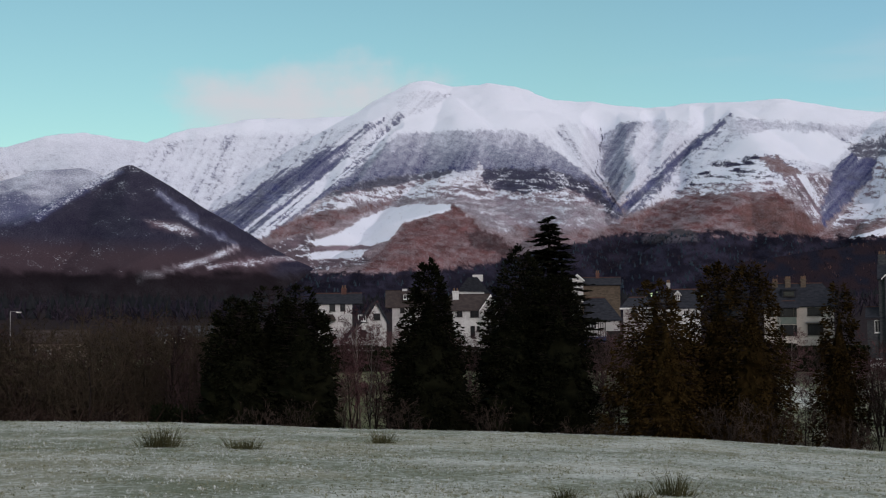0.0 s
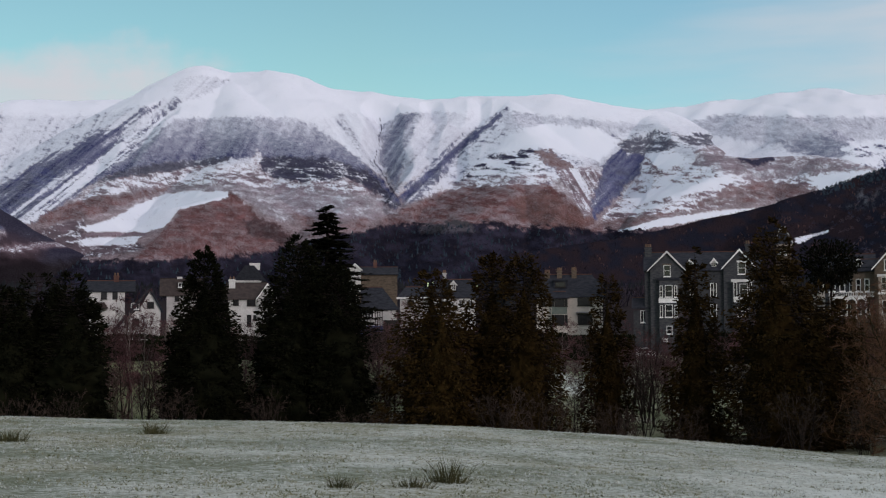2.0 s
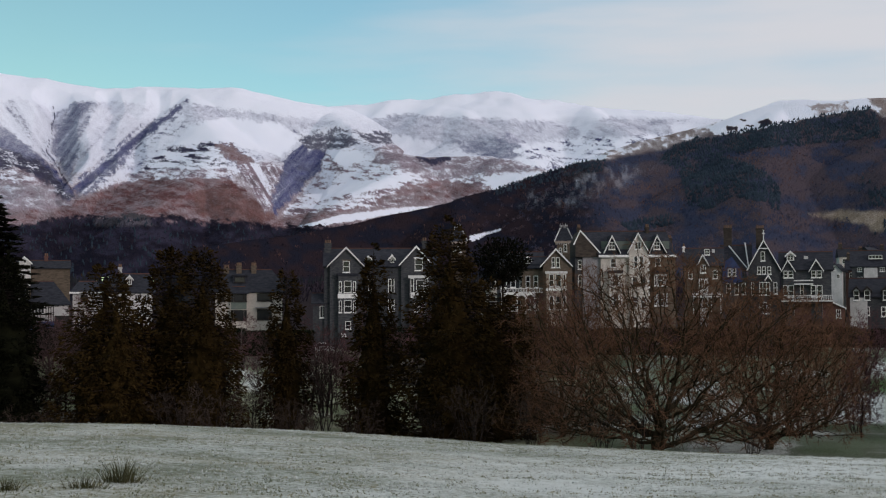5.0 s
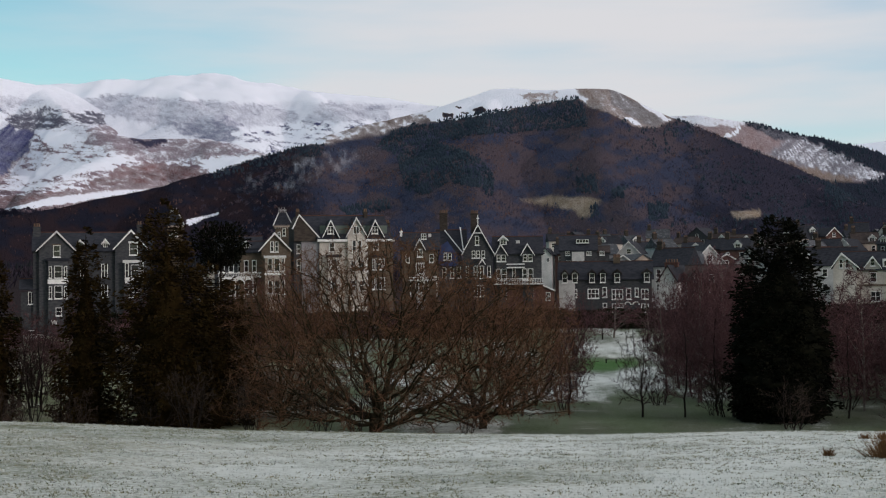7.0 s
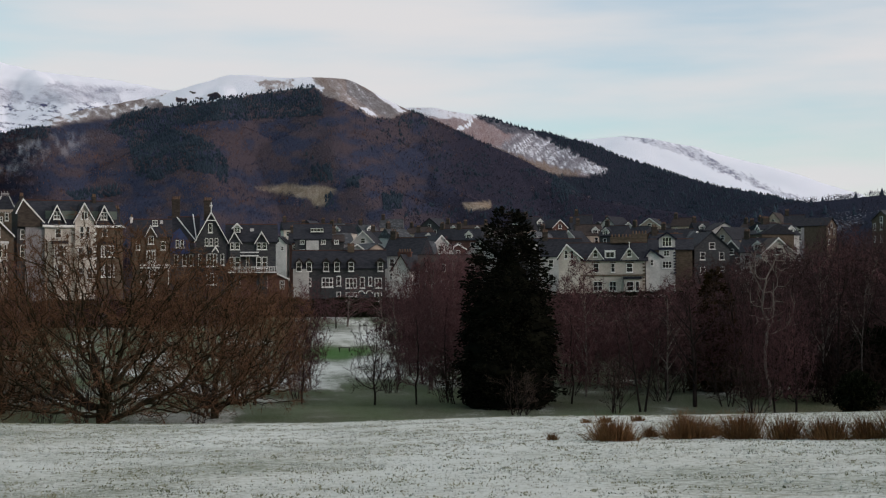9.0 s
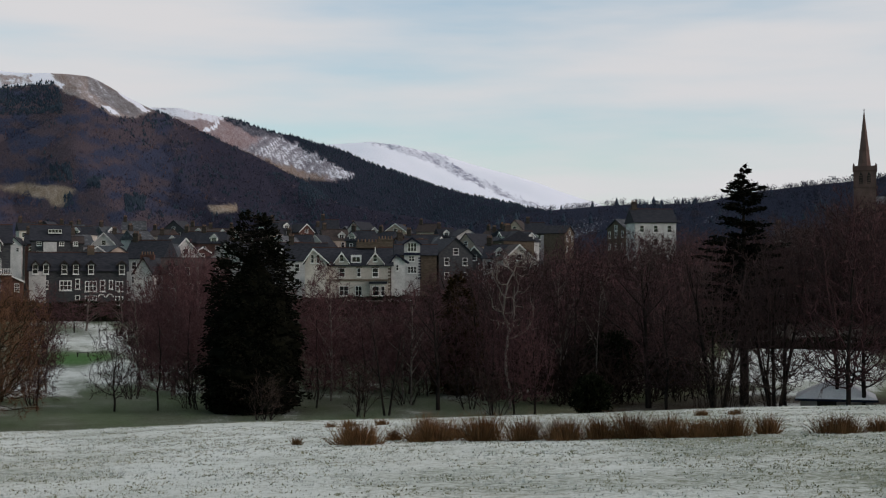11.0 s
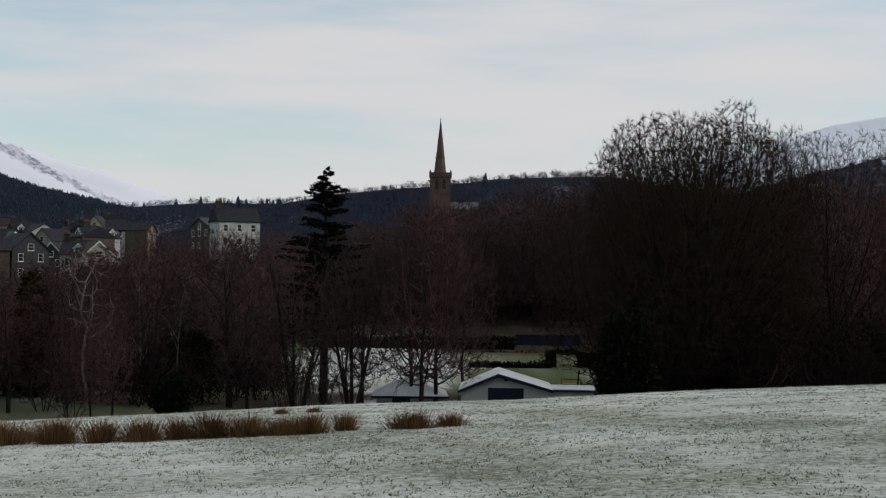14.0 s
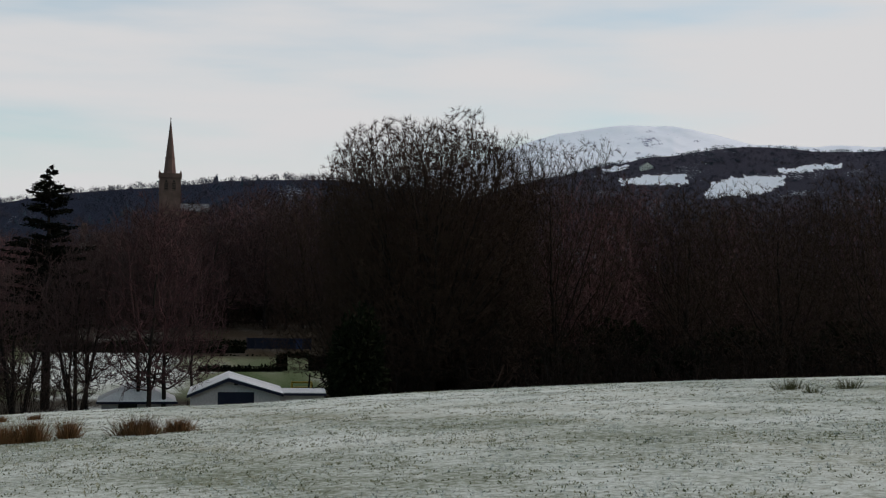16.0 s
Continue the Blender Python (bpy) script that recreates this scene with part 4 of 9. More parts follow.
# the shoulder behind: a snowy crest, pink bracken, dark heath, a streaked snow slope, tan grass and a white path
SHO_ZONES = [
    ([(43.0, 7.3), (44.7, 7.0), (46.5, 6.7), (46.05, 6.34), (45.37, 6.4), (44.24, 6.5), (43.3, 6.6)], 0.03, 0.68, 0.5, np.array([0.25, 0.18, 0.19]), 0, 0.4, 0.4),
    ([(43.4, 6.5), (45.6, 6.4), (46.16, 6.43), (47.06, 6.08), (47.7, 5.81), (47.16, 5.2), (46.49, 5.3), (45.0, 5.9), (43.6, 6.1)], 0.03, 0.31, 0.4, np.array([0.25, 0.165, 0.165]), 0, 0.2, 0.4),
    ([(46.11, 6.7), (47.2, 6.5), (48.8, 6.1), (48.45, 5.8), (47.39, 5.8), (47.06, 6.05)], 0.015, 0.26, 0.3, np.array([0.05, 0.05, 0.07]), 0, 0, 0.5)]
SLOPE_ZONES = [
    ([(47.11, 5.26), (47.84, 5.78), (48.51, 5.84), (49.39, 5.46), (50.48, 4.9), (51.57, 4.29), (51.4, 4.08), (50.26, 4.22), (49.16, 4.52), (48.27, 4.8)], 0.02, 0.46, 0.45, np.array([0.12, 0.105, 0.13]), 1.4, 0.85, 0.3),
    ([(46.9, 5.25), (48.27, 4.82), (49.38, 4.49), (50.48, 4.21), (50.04, 4.0), (48.6, 4.3), (47.4, 4.6)], 0.02, 0.2, 0.4, np.array([0.21, 0.15, 0.12]), 0, 0.2, 0.3),
    ([(46.04, 6.4), (46.14, 6.37), (45.84, 6.14), (45.52, 6.0), (45.5, 5.84), (45.42, 5.84), (45.43, 6.06), (45.74, 6.2)], 0.008, 0.95, 0, TAN, 0, 0, 0)]
THINNED = [(25.46, 4.14), (26.13, 4.83), (28.82, 5.73), (31.33, 5.84), (29.95, 4.87), (27.47, 4.05)]


def latrigg_cover(az, el, r, z, gr, ga, lat, X, Y):
    n = lat.fbm(az * 1.2, el * 3, 5)
    n4 = lat.fbm(az * 6, el * 14, 4)
    # ground under the woods is coloured bluish to imitate haze
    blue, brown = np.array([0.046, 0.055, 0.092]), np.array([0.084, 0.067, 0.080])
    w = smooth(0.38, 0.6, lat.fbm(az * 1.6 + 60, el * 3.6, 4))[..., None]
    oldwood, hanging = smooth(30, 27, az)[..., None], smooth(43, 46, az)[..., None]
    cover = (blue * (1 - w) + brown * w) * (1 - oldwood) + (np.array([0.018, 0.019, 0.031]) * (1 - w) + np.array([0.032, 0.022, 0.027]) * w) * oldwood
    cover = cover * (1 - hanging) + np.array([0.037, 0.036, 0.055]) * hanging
    top = smooth(-0.08, 0.15, el - OPEN(az) + 0.35 * (n - 0.5)) * (az > 28)
    op = np.clip(top, 0, 1)[..., None]
    rock = smooth(41, 40, az)[..., None]
    cover = cover * (1 - op) + (np.array([0.26, 0.205, 0.19]) * rock + np.array([0.20, 0.135, 0.12]) * (1 - rock)) * op * (1 + 1.2 * (n4 - 0.5)[..., None])
    fld = region(az + 0.4 * (n - 0.5), el + 0.2 * (n - 0.5), CLEARING, 0.06)[..., None] + region(az, el, LOWFIELD, 0.05)[..., None]
    cover = cover * (1 - fld) + np.array([0.29, 0.225, 0.165]) * (0.7 + 0.6 * n4[..., None]) * fld
    white = smooth(33.0, 34.2, az) * smooth(39.6, 38.9, az)
    snow = op[..., 0] * (0.33 + 0.12 * smooth(34.5, 33.0, az) - 0.1 * smooth(39.8, 40.6, az) + 0.42 * white + 1.3 * (n4 - 0.5)) + (0.02 + 0.6 * (n4 - 0.5)) * fld[..., 0] + 0.5 * (n - 0.5) * (1 - white)
    bare = region(az + 0.4 * (n - 0.5), el + 0.4 * (n4 - 0.5), THINNED, 0.2)
    snow += bare * (0.02 + 1.0 * (lat.fbm(az * 7, el * 3, 4) - 0.5))
    snow += 0.6 * smooth(0.12, 0.05, np.abs(el - np.interp(az, [24.5, 27.7, 29.0], [4.9, 5.95, 6.1]))) * (az < 29)
    snow += 0.7 * region(az, el, CROFT, 0.09)
    thin = 0.4 * op[..., 0] + 0.5 * bare + 0.4 * fld[..., 0]
    lay_zones(az, el, lat, TOP_ZONES, snow, thin, cover)
    lay_zones(az, el, lat, CRAG_ZONES, snow, thin, cover)
    return snow, cover, thin


LATRIGG = [
    [(12, 2.5, 2000), (16.9, 3.1, 2100), (20.5, 3.8, 2150), (23.2, 4.3, 2200), (26.1, 5.15, 2250), (28.4, 5.9, 2300), (31.1, 6.7, 2350), (33.8, 7.37, 2400), (35.9, 8.08, 2400),
     (37.8, 8.1, 2350), (40.4, 8.17, 2300), (41.5, 7.56, 2300), (42.9, 6.95, 2300), (44.2, 6.15, 2280), (46.9, 4.95, 2200), (49.1, 4.05, 2100), (51.6, 3.2, 2000), (56, 2.4, 1900)],
    [(40.4, 8.1, 2300), (40.8, 6.5, 2000), (41.5, 4.6, 1750), (42, 2.6, 1500)], [(36, 8.0, 2400), (36, 6.4, 2050), (35, 4.5, 1750), (34.5, 2.6, 1500)],
    [(42.9, 6.95, 2300), (44.5, 5.2, 2000), (46, 3.6, 1800), (47, 2.4, 1600)], [(30, 6.4, 2330), (29.5, 4.8, 2000), (29, 3.0, 1650)], [(24, 4.5, 2200), (24, 3.2, 1900)]]
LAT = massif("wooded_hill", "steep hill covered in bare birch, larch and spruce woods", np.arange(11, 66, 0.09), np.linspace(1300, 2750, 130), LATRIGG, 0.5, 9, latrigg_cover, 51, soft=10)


SHO_OPEN = [(42.0, 7.6), (44, 7.2), (45.9, 6.75), (46.2, 6.4), (47.5, 6.1), (48.3, 5.85), (50, 4.95), (51.5, 4.25), (50.6, 4.0), (48.3, 4.3), (46.9, 5.0), (45.5, 5.4), (44, 5.9), (42.0, 6.4)]


def shoulder_cover(az, el, r, z, gr, ga, lat, X, Y):
    n = lat.fbm(az * 2.2, el * 6, 5)
    a2, e2 = az + 0.5 * (n - 0.5), el + 0.3 * (n - 0.5)
    k = region(a2, e2, SHO_OPEN, 0.05)
    # the dark wood cover also holds a blue haze tint
    cover = np.broadcast_to(np.array([0.028, 0.033, 0.05]), X.shape + (3,)) * (1 - k[..., None]) + np.array([0.19, 0.135, 0.145]) * k[..., None]
    snow = 0.05 * (1 - k) + k * (0.40 + 0.5 * (n - 0.5) + 0.1 * smooth(45.5, 43.5, az))
    thin = 0.35 * k
    lay_zones(az, el, lat, SHO_ZONES, snow, thin, cover)
    lay_zones(az, el, lat, SLOPE_ZONES, snow, thin, cover)
    return snow, cover, thin


SHO = massif("snowy_shoulder", "bracken shoulder with snow patches and a dark wood on its crest", np.arange(40, 66, 0.08), np.linspace(2300, 3500, 90),
             [[(40, 6.2, 3200), (42.5, 6.75, 3150), (44.2, 6.78, 3100), (46.4, 6.4, 3100), (48.7, 5.92, 3100), (50.3, 5.49, 3050), (52.1, 4.7, 3000), (54.4, 3.92, 2900), (56.7, 3.43, 2800), (58.9, 2.95, 2700), (63, 2.2, 2600)]],
             0.5, 6, shoulder_cover, 57)


def low_cover(az, el, r, z, gr, ga, lat, X, Y):
    n = lat.fbm(X / 70, Y / 70, 4)
    # bluish haze over the rise goes into its cover colour
    return 0.24 + 0.6 * (n - 0.5), np.broadcast_to(np.array([0.036, 0.041, 0.064]), X.shape + (3,)).copy()


LOW = massif("low_wooded_hill", "low wooded rise behind the town", np.arange(56, 112, 0.15), np.linspace(650, 1500, 70),
             [[(57, 2.2, 1250), (59.5, 2.8, 1250), (63.2, 3.05, 1200), (66.3, 3.1, 1150), (68.8, 3.6, 1100), (72, 3.95, 1050), (75, 4.3, 1000), (79.3, 4.4, 1000), (82, 4.0, 1000), (90, 3.0, 1000), (112, 2.6, 1000)]],
             0.35, 8, low_cover, 61)


def field_cover(az, el, r, z, gr, ga, lat, X, Y):
    n = lat.fbm(az * 1.0, el * 3, 4)
    snow, thin = 0.30 + 0.4 * (n - 0.5), np.zeros(X.shape)
    cover = np.broadcast_to(np.array([0.062, 0.058, 0.078]), X.shape + (3,)).copy()
    lay_zones(az, el, lat, FARM_ZONES, snow, thin, cover)
    return snow, cover, thin


RHILL = massif("farmed_hill", "wooded hill with snowy fields near its top", np.arange(79, 106, 0.07), np.linspace(1300, 2000, 130),
               [[(79, 2.6, 1900), (83, 3.4, 1900), (86, 4.2, 1900), (89.6, 5.0, 1850), (91.7, 5.4, 1800), (94, 5.6, 1800), (96.2, 5.6, 1800), (98.4, 5.45, 1800), (101, 5.6, 1800), (108, 5.8, 1800)]],
               0.42, 12, field_cover, 71)


# ---- trees ----
def tubes(segs, sides):
    """Open tubes along segments (x0 y0 z0 x1 y1 z1 r0 r1)."""
    s = np.asarray(segs, dtype=float)
    p, q, r0, r1 = s[:, :3], s[:, 3:6], s[:, 6], s[:, 7]
    d = q - p
    d /= np.linalg.norm(d, axis=1, keepdims=True) + 1e-9
    ref = np.where(np.abs(d[:, 2:3]) > 0.9, np.array([[1.0, 0, 0]]), np.array([[0, 0, 1.0]]))
    u = np.cross(d, ref)
    u /= np.linalg.norm(u, axis=1, keepdims=True) + 1e-9
    v = np.cross(d, u)
    a = np.arange(sides) * 2 * np.pi / sides
    ring = u[:, None] * np.cos(a)[None, :, None] + v[:, None] * np.sin(a)[None, :, None]
    vs = np.concatenate([p[:, None] + ring * r0[:, None, None], q[:, None] + ring * r1[:, None, None]], 1)
    k = np.arange(sides)
    k2 = (k + 1) % sides
    f = np.stack([k, k2, k2 + sides, k + sides], -1)[None] + (np.arange(len(s)) * 2 * sides)[:, None, None]
    return vs.reshape(-1, 3), f.reshape(-1, 4)


def slivers(segs, sides_up):
    """One thin triangle for each twig end, so that thousands stay cheap; as quads with a doubled tip width."""
    s = np.asarray(segs, dtype=float)
    p, q, r0 = s[:, :3], s[:, 3:6], s[:, 6]
    d = q - p
    w = np.cross(d, sides_up)
    w /= np.linalg.norm(w, axis=1, keepdims=True) + 1e-9
    w *= r0[:, None]
    vs = np.stack([p - w, p + w, q + w * 0.35, q - w * 0.35], 1).reshape(-1, 3)
    return vs, np.arange(len(s) * 4).reshape(-1, 4)


class Bare:
    """Branches of a leafless tree, grown outwards."""

    def __init__(self, seed):
        self.rs = np.random.RandomState(seed)
        self.limbs, self.twigs, self.tips = [], [], []

    def turned(self, d, ang):
        r = self.rs.randn(3)
        r -= d * (r @ d)
        r /= np.linalg.norm(r)
        return d * math.cos(ang) + r * math.sin(ang)

    def grow(self, p, d, length, r, lvl, plan):
        n_child, ang, ratio, up, wob = plan[lvl]
        last = lvl == len(plan) - 1
        n = 1 if last or lvl >= 3 else (5 if lvl == 0 else 3)
        pts, dirs = [p], [d]
        for i in range(n):
            d = d + self.rs.randn(3) * wob + np.array([0, 0, up]) / n
            d /= np.linalg.norm(d)
            q = p + d * length / n
            ra, rb = r * (1 - 0.75 * i / n), r * (1 - 0.75 * (i + 1) / n)
            (self.tips if last else self.limbs if lvl <= 1 else self.twigs).append((*p, *q, ra, rb))
            p = q
            pts.append(p)
            dirs.append(d)
        if last:
            return
        for k in range(n_child):
            s = plan_start[lvl] if lvl in plan_start else 0.25
            f = s + (1 - s) * (k + self.rs.rand()) / n_child
            i = min(int(f * n), n - 1)
            g = f * n - i
            b = pts[i] * (1 - g) + pts[i + 1] * g
            cd = self.turned(dirs[min(i + 1, n)], radians(ang + self.rs.randn() * 10))
            cl = length * ratio * (1.15 - 0.55 * f) * (0.8 + 0.4 * self.rs.rand())
            self.grow(b, cd, cl, max(r * (1 - 0.75 * f) * 0.62, 0.008), lvl + 1, plan)


plan_start = {0: 0.3}


def bare_tree(name, label, seed, h, stems, plan, r0, bark, twig, start=0.3, tip=0.011, lead=0.72):
    """A leafless tree of trunk and limbs, and a crown of twigs, about h metres tall, standing at the origin."""
    plan_start[0] = start
    t = Bare(seed)
    for k in range(stems):
        lean = 0.0 if stems == 1 else 0.22
        a = k * 2 * math.pi / stems + t.rs.rand()
        d = np.array([math.cos(a) * lean, math.sin(a) * lean, 1.0])
        t.grow(np.array([math.cos(a) * 0.25 * (stems > 1), math.sin(a) * 0.25 * (stems > 1), -0.4]), d / np.linalg.norm(d), h * lead, r0, 0, plan)
    root = new(name)
    v, f = tubes(t.limbs, 6)
    trunk = mesh_object("trunk", v, f, bark, True)
    thin = np.array([q for q in t.twigs if q[6] < 0.02] or [t.twigs[-1]])
    v1, f1 = tubes([q for q in t.twigs if q[6] >= 0.02] or t.twigs[:1], 3)
    tips = np.array(t.tips)
    tips[:, 6] = tip
    thin[:, 6] = np.maximum(thin[:, 6], tip * 1.2)
    tips = np.concatenate([tips, thin])
    v2, f2 = slivers(tips, np.random.RandomState(seed).randn(len(tips), 3))
    crown = mesh_object("crown", np.concatenate([v1, v2]), np.concatenate([f1, f2 + len(v1)]), twig)
    trunk.parent = crown.parent = root
    tagged(root, label, "tree")
    z = np.concatenate([v1, v2])
    z = z - 0
    root["tall"], root["wide"] = float(np.percentile(z[:, 2], 99.7)), float(2 * np.percentile(np.hypot(z[:, 0], z[:, 1]), 93))
    return root


def sprays(pts, dirs, lens, wids, rs):
    """Small leafy sprays: each a bent kite of two quads."""
    n = len(pts)
    side = np.cross(dirs, rs.randn(n, 3))
    side /= np.linalg.norm(side, axis=1, keepdims=True) + 1e-9
    nor = np.cross(side, dirs)
    m = pts + dirs * (lens * 0.5)[:, None] + nor * (lens * 0.12)[:, None]
    e = pts + dirs * lens[:, None] - nor * (lens * 0.12)[:, None]
    w = side * wids[:, None]
    v = np.stack([pts - w * 0.3, pts + w * 0.3, m + w, m - w, e + w * 0.15, e - w * 0.15], 1).reshape(-1, 3)
    b = np.arange(n)[:, None] * 6
    f = np.concatenate([b + np.array([0, 1, 2, 3]), b + np.array([3, 2, 4, 5])], 0)
    return v, f


def conifer(name, label, seed, h, w, material, form=(2.0, 0.7), boughs=260, each=40, reach=0.4, droop=-0.35, leaders=1, spray=0.32, core=0.62, lowest=0.01, ragged=0.2):
    """A dense evergreen: a trunk with boughs, and a crown whose sprays gather round the bough ends. form: the bend of its outline."""
    rs = np.random.RandomState(seed)
    lat = Lattice(seed + 100)
    root = new(name)
    wide = lambda t: (1 - np.clip(t, 0, 1) ** form[0]) ** form[1] * np.clip(0.8 + t * 2.5, 0, 1)
    lead = [(0.0, 0.0, 1.0, 1.0)] + [(math.cos(2.4 * k + seed) * w * 0.24, math.sin(2.4 * k + seed) * w * 0.24, rs.uniform(0.88, 0.98), 0.68) for k in range(leaders - 1)]
    segs, P, D, L, cv, cf = [], [], [], [], [], []
    for cx, cy, k, share in lead:
        segs.append((cx, cy, -0.5, cx, cy, h * k * 0.96, 0.022 * h * share, 0.02))
        m = int(boughs * share)
        t = lowest + (1 - lowest) * rs.rand(m * 4)
        t = t[rs.rand(m * 4) < wide(t) + 0.05][:m]
        m = len(t)
        a = rs.rand(m) * 2 * np.pi
        R = w * 0.5 * share * wide(t) * (1 + ragged * 2.4 * (lat.fbm(a * 2.2 + 30 * k, t * h * 0.5, 4) - 0.5)) * rs.uniform(0.8, 1.05, m)
        out = np.stack([np.cos(a), np.sin(a), np.zeros(m)], 1)
        tip = np.array([cx, cy, 0]) + out * R[:, None] + np.array([0, 0, 1.0]) * (t * h * k)[:, None]
        for j in range(m):
            segs.append((cx, cy, max(tip[j, 2] - 0.2 * R[j] * (1 + 2 * droop), 0.1), *tip[j], 0.045, 0.012))
        i = np.repeat(np.arange(m), each)
        n = len(i)
        back = -np.abs(rs.randn(n)) * 0.28 * np.clip(R[i], 0.2, 2.5)
        side = np.stack([-np.sin(a[i]), np.cos(a[i]), np.zeros(n)], 1)
        fat = np.clip(R[i], 0.2, 1.0)
        p = tip[i] + out[i] * (back + 0.1)[:, None] + side * (rs.randn(n) * reach * fat)[:, None]
        p[:, 2] += rs.randn(n) * reach * 0.7 * np.clip(fat, 0.4, 1) - droop * back * 0.5
        d = out[i] + side * rs.randn(n, 1) * 0.6 + np.array([0, 0, droop]) + rs.randn(n, 3) * 0.35
        d[:, 2] += 1.2 * t[i] ** 4
        P.append(p)
        D.append(d / np.linalg.norm(d, axis=1, keepdims=True))
        L.append(spray * rs.uniform(0.6, 1.3, n))
        if core:
            na, nz = 26, 34
            aa, tt = np.meshgrid(np.arange(na) * 2 * np.pi / na, np.linspace(lowest, 0.9, nz), indexing="ij")
            cr = w * 0.5 * share * core * wide(tt) * np.clip((0.84 - tt) * 3, 0, 1) * (1 + 0.7 * (rs.rand(na, nz) - 0.6))
            g = np.arange(na * nz).reshape(na, nz) + sum(len(q) for q in cv)
            g2 = np.roll(g, -1, 0)
            cv.append(np.stack([cx + cr * np.cos(aa), cy + cr * np.sin(aa), tt * h * k], -1).reshape(-1, 3))
            cf.append(np.stack([g[:, :-1], g2[:, :-1], g2[:, 1:], g[:, 1:]], -1).reshape(-1, 4))
    P, D, L = np.concatenate(P), np.concatenate(D), np.concatenate(L)
    v, f = sprays(P, D, L, L * 0.22, rs)
    if core:
        v, f = np.concatenate([v] + cv), np.concatenate([f, np.concatenate(cf) + len(v)])
    crown = mesh_object("crown", v, f, material)
    tv, tf = tubes(segs, 4)
    trunk = mesh_object("trunk", tv, tf, M_BARK, True)
    crown.parent = trunk.parent = root
    tagged(root, label, "tree")
    root["tall"], root["wide"] = float(h), float(w)
    return root


def tiered_conifer(name, label, seed, h, w, material, tiers, form, lowest, lift, each=26, spray=0.4, arms=6):
    """An open evergreen with level plates of branches one above another."""
    rs = np.random.RandomState(seed)
    root = new(name)
    segs, P, D, L = [(0, 0, -0.5, 0.1, 0, h * 0.5, 0.022 * h, 0.014 * h), (0.1, 0, h * 0.5, 0, 0, h, 0.014 * h, 0.02)], [], [], []
    for k in range(tiers):
        t = lowest + (1 - lowest) * (k + 0.6 * rs.rand()) / tiers
        R0 = w * 0.5 * (1 - t ** form[0]) ** form[1] * rs.uniform(0.8, 1.1) + 0.25
        for a in np.arange(arms) * 2 * np.pi / arms + rs.rand() * 6 + rs.randn(arms) * 0.2:
            R, z = R0 * rs.uniform(0.4, 1.12) * min(1, (1 - t) * 9 + 0.3), t * h + rs.randn() * 0.02 * h
            o = np.array([math.cos(a), math.sin(a), 0])
            end = np.array([0, 0, z + lift * R]) + o * R
            segs.append((0, 0, z, *end, 0.03 + 0.012 * R, 0.012))
            n = int(each * (0.5 + R))
            u = rs.uniform(0.2, 1.05, n)
            p = np.array([0, 0, z]) + (end - np.array([0, 0, z])) * u[:, None] + np.cross(o, [0, 0, 1]) * (rs.randn(n) * 0.16 * R * (0.35 + u))[:, None]
            p[:, 2] += rs.randn(n) * 0.07
            d = o + rs.randn(n, 3) * np.array([0.7, 0.7, 0.22])
            P.append(p)
            D.append(d / np.linalg.norm(d, axis=1, keepdims=True))
            L.append(spray * rs.uniform(0.6, 1.3, n))
    v, f = sprays(np.concatenate(P), np.concatenate(D), np.concatenate(L), np.concatenate(L) * 0.22, rs)
    crown = mesh_object("crown", v, f, material)
    tv, tf = tubes(segs, 5)
    trunk = mesh_object("trunk", tv, tf, M_BARK, True)
    crown.parent = trunk.parent = root
    tagged(root, label, "tree")
    root["tall"], root["wide"] = float(h), float(w)
    return root


USED = set()


def plant(tree, az, d, top=None, wide=None, turn=0.0, tall=None, label=None, group=None):
    """Stand a tree, or a copy of it, at a bearing and distance; its size comes from the elevation of its top and its width in degrees."""
    p = at(az, 0, d)
    z = gz(p.x, p.y) - 0.15
    hgt = tall if tall else EYE + d * math.tan(radians(top)) - z
    sz = hgt / tree["tall"]
    sx = d * radians(wide) / tree["wide"] if wide else sz
    m = pose(p.x, p.y, z, 0, 0, turn) @ Matrix.Diagonal((sx, sx, sz, 1))
    if tree.name in USED:
        ob = copy_thing(tree, m)
    else:
        ob = tree
        ob.matrix_basis = m
        USED.add(tree.name)
    if label:
        tagged(ob, label)
    if group:
        tagged(ob, group=group)
    return ob


# copy_thing() takes over the first one's own scale, so the originals keep scale 1 until they are planted last
class Kind:
    def __init__(self, tree):
        self.tree, self.jobs = tree, []

    def put(self, *a, **k):
        self.jobs.append((a, k))

    def done(self):
        for a, k in self.jobs[1:]:
            p = copy_of(self.tree, *a, **k)
        if self.jobs:
            plant(self.tree, *self.jobs[0][0], **self.jobs[0][1])


def copy_of(tree, *a, **k):
    USED.add(tree.name)
    ob = plant(tree, *a, **k)
    USED.discard(tree.name)
    return ob


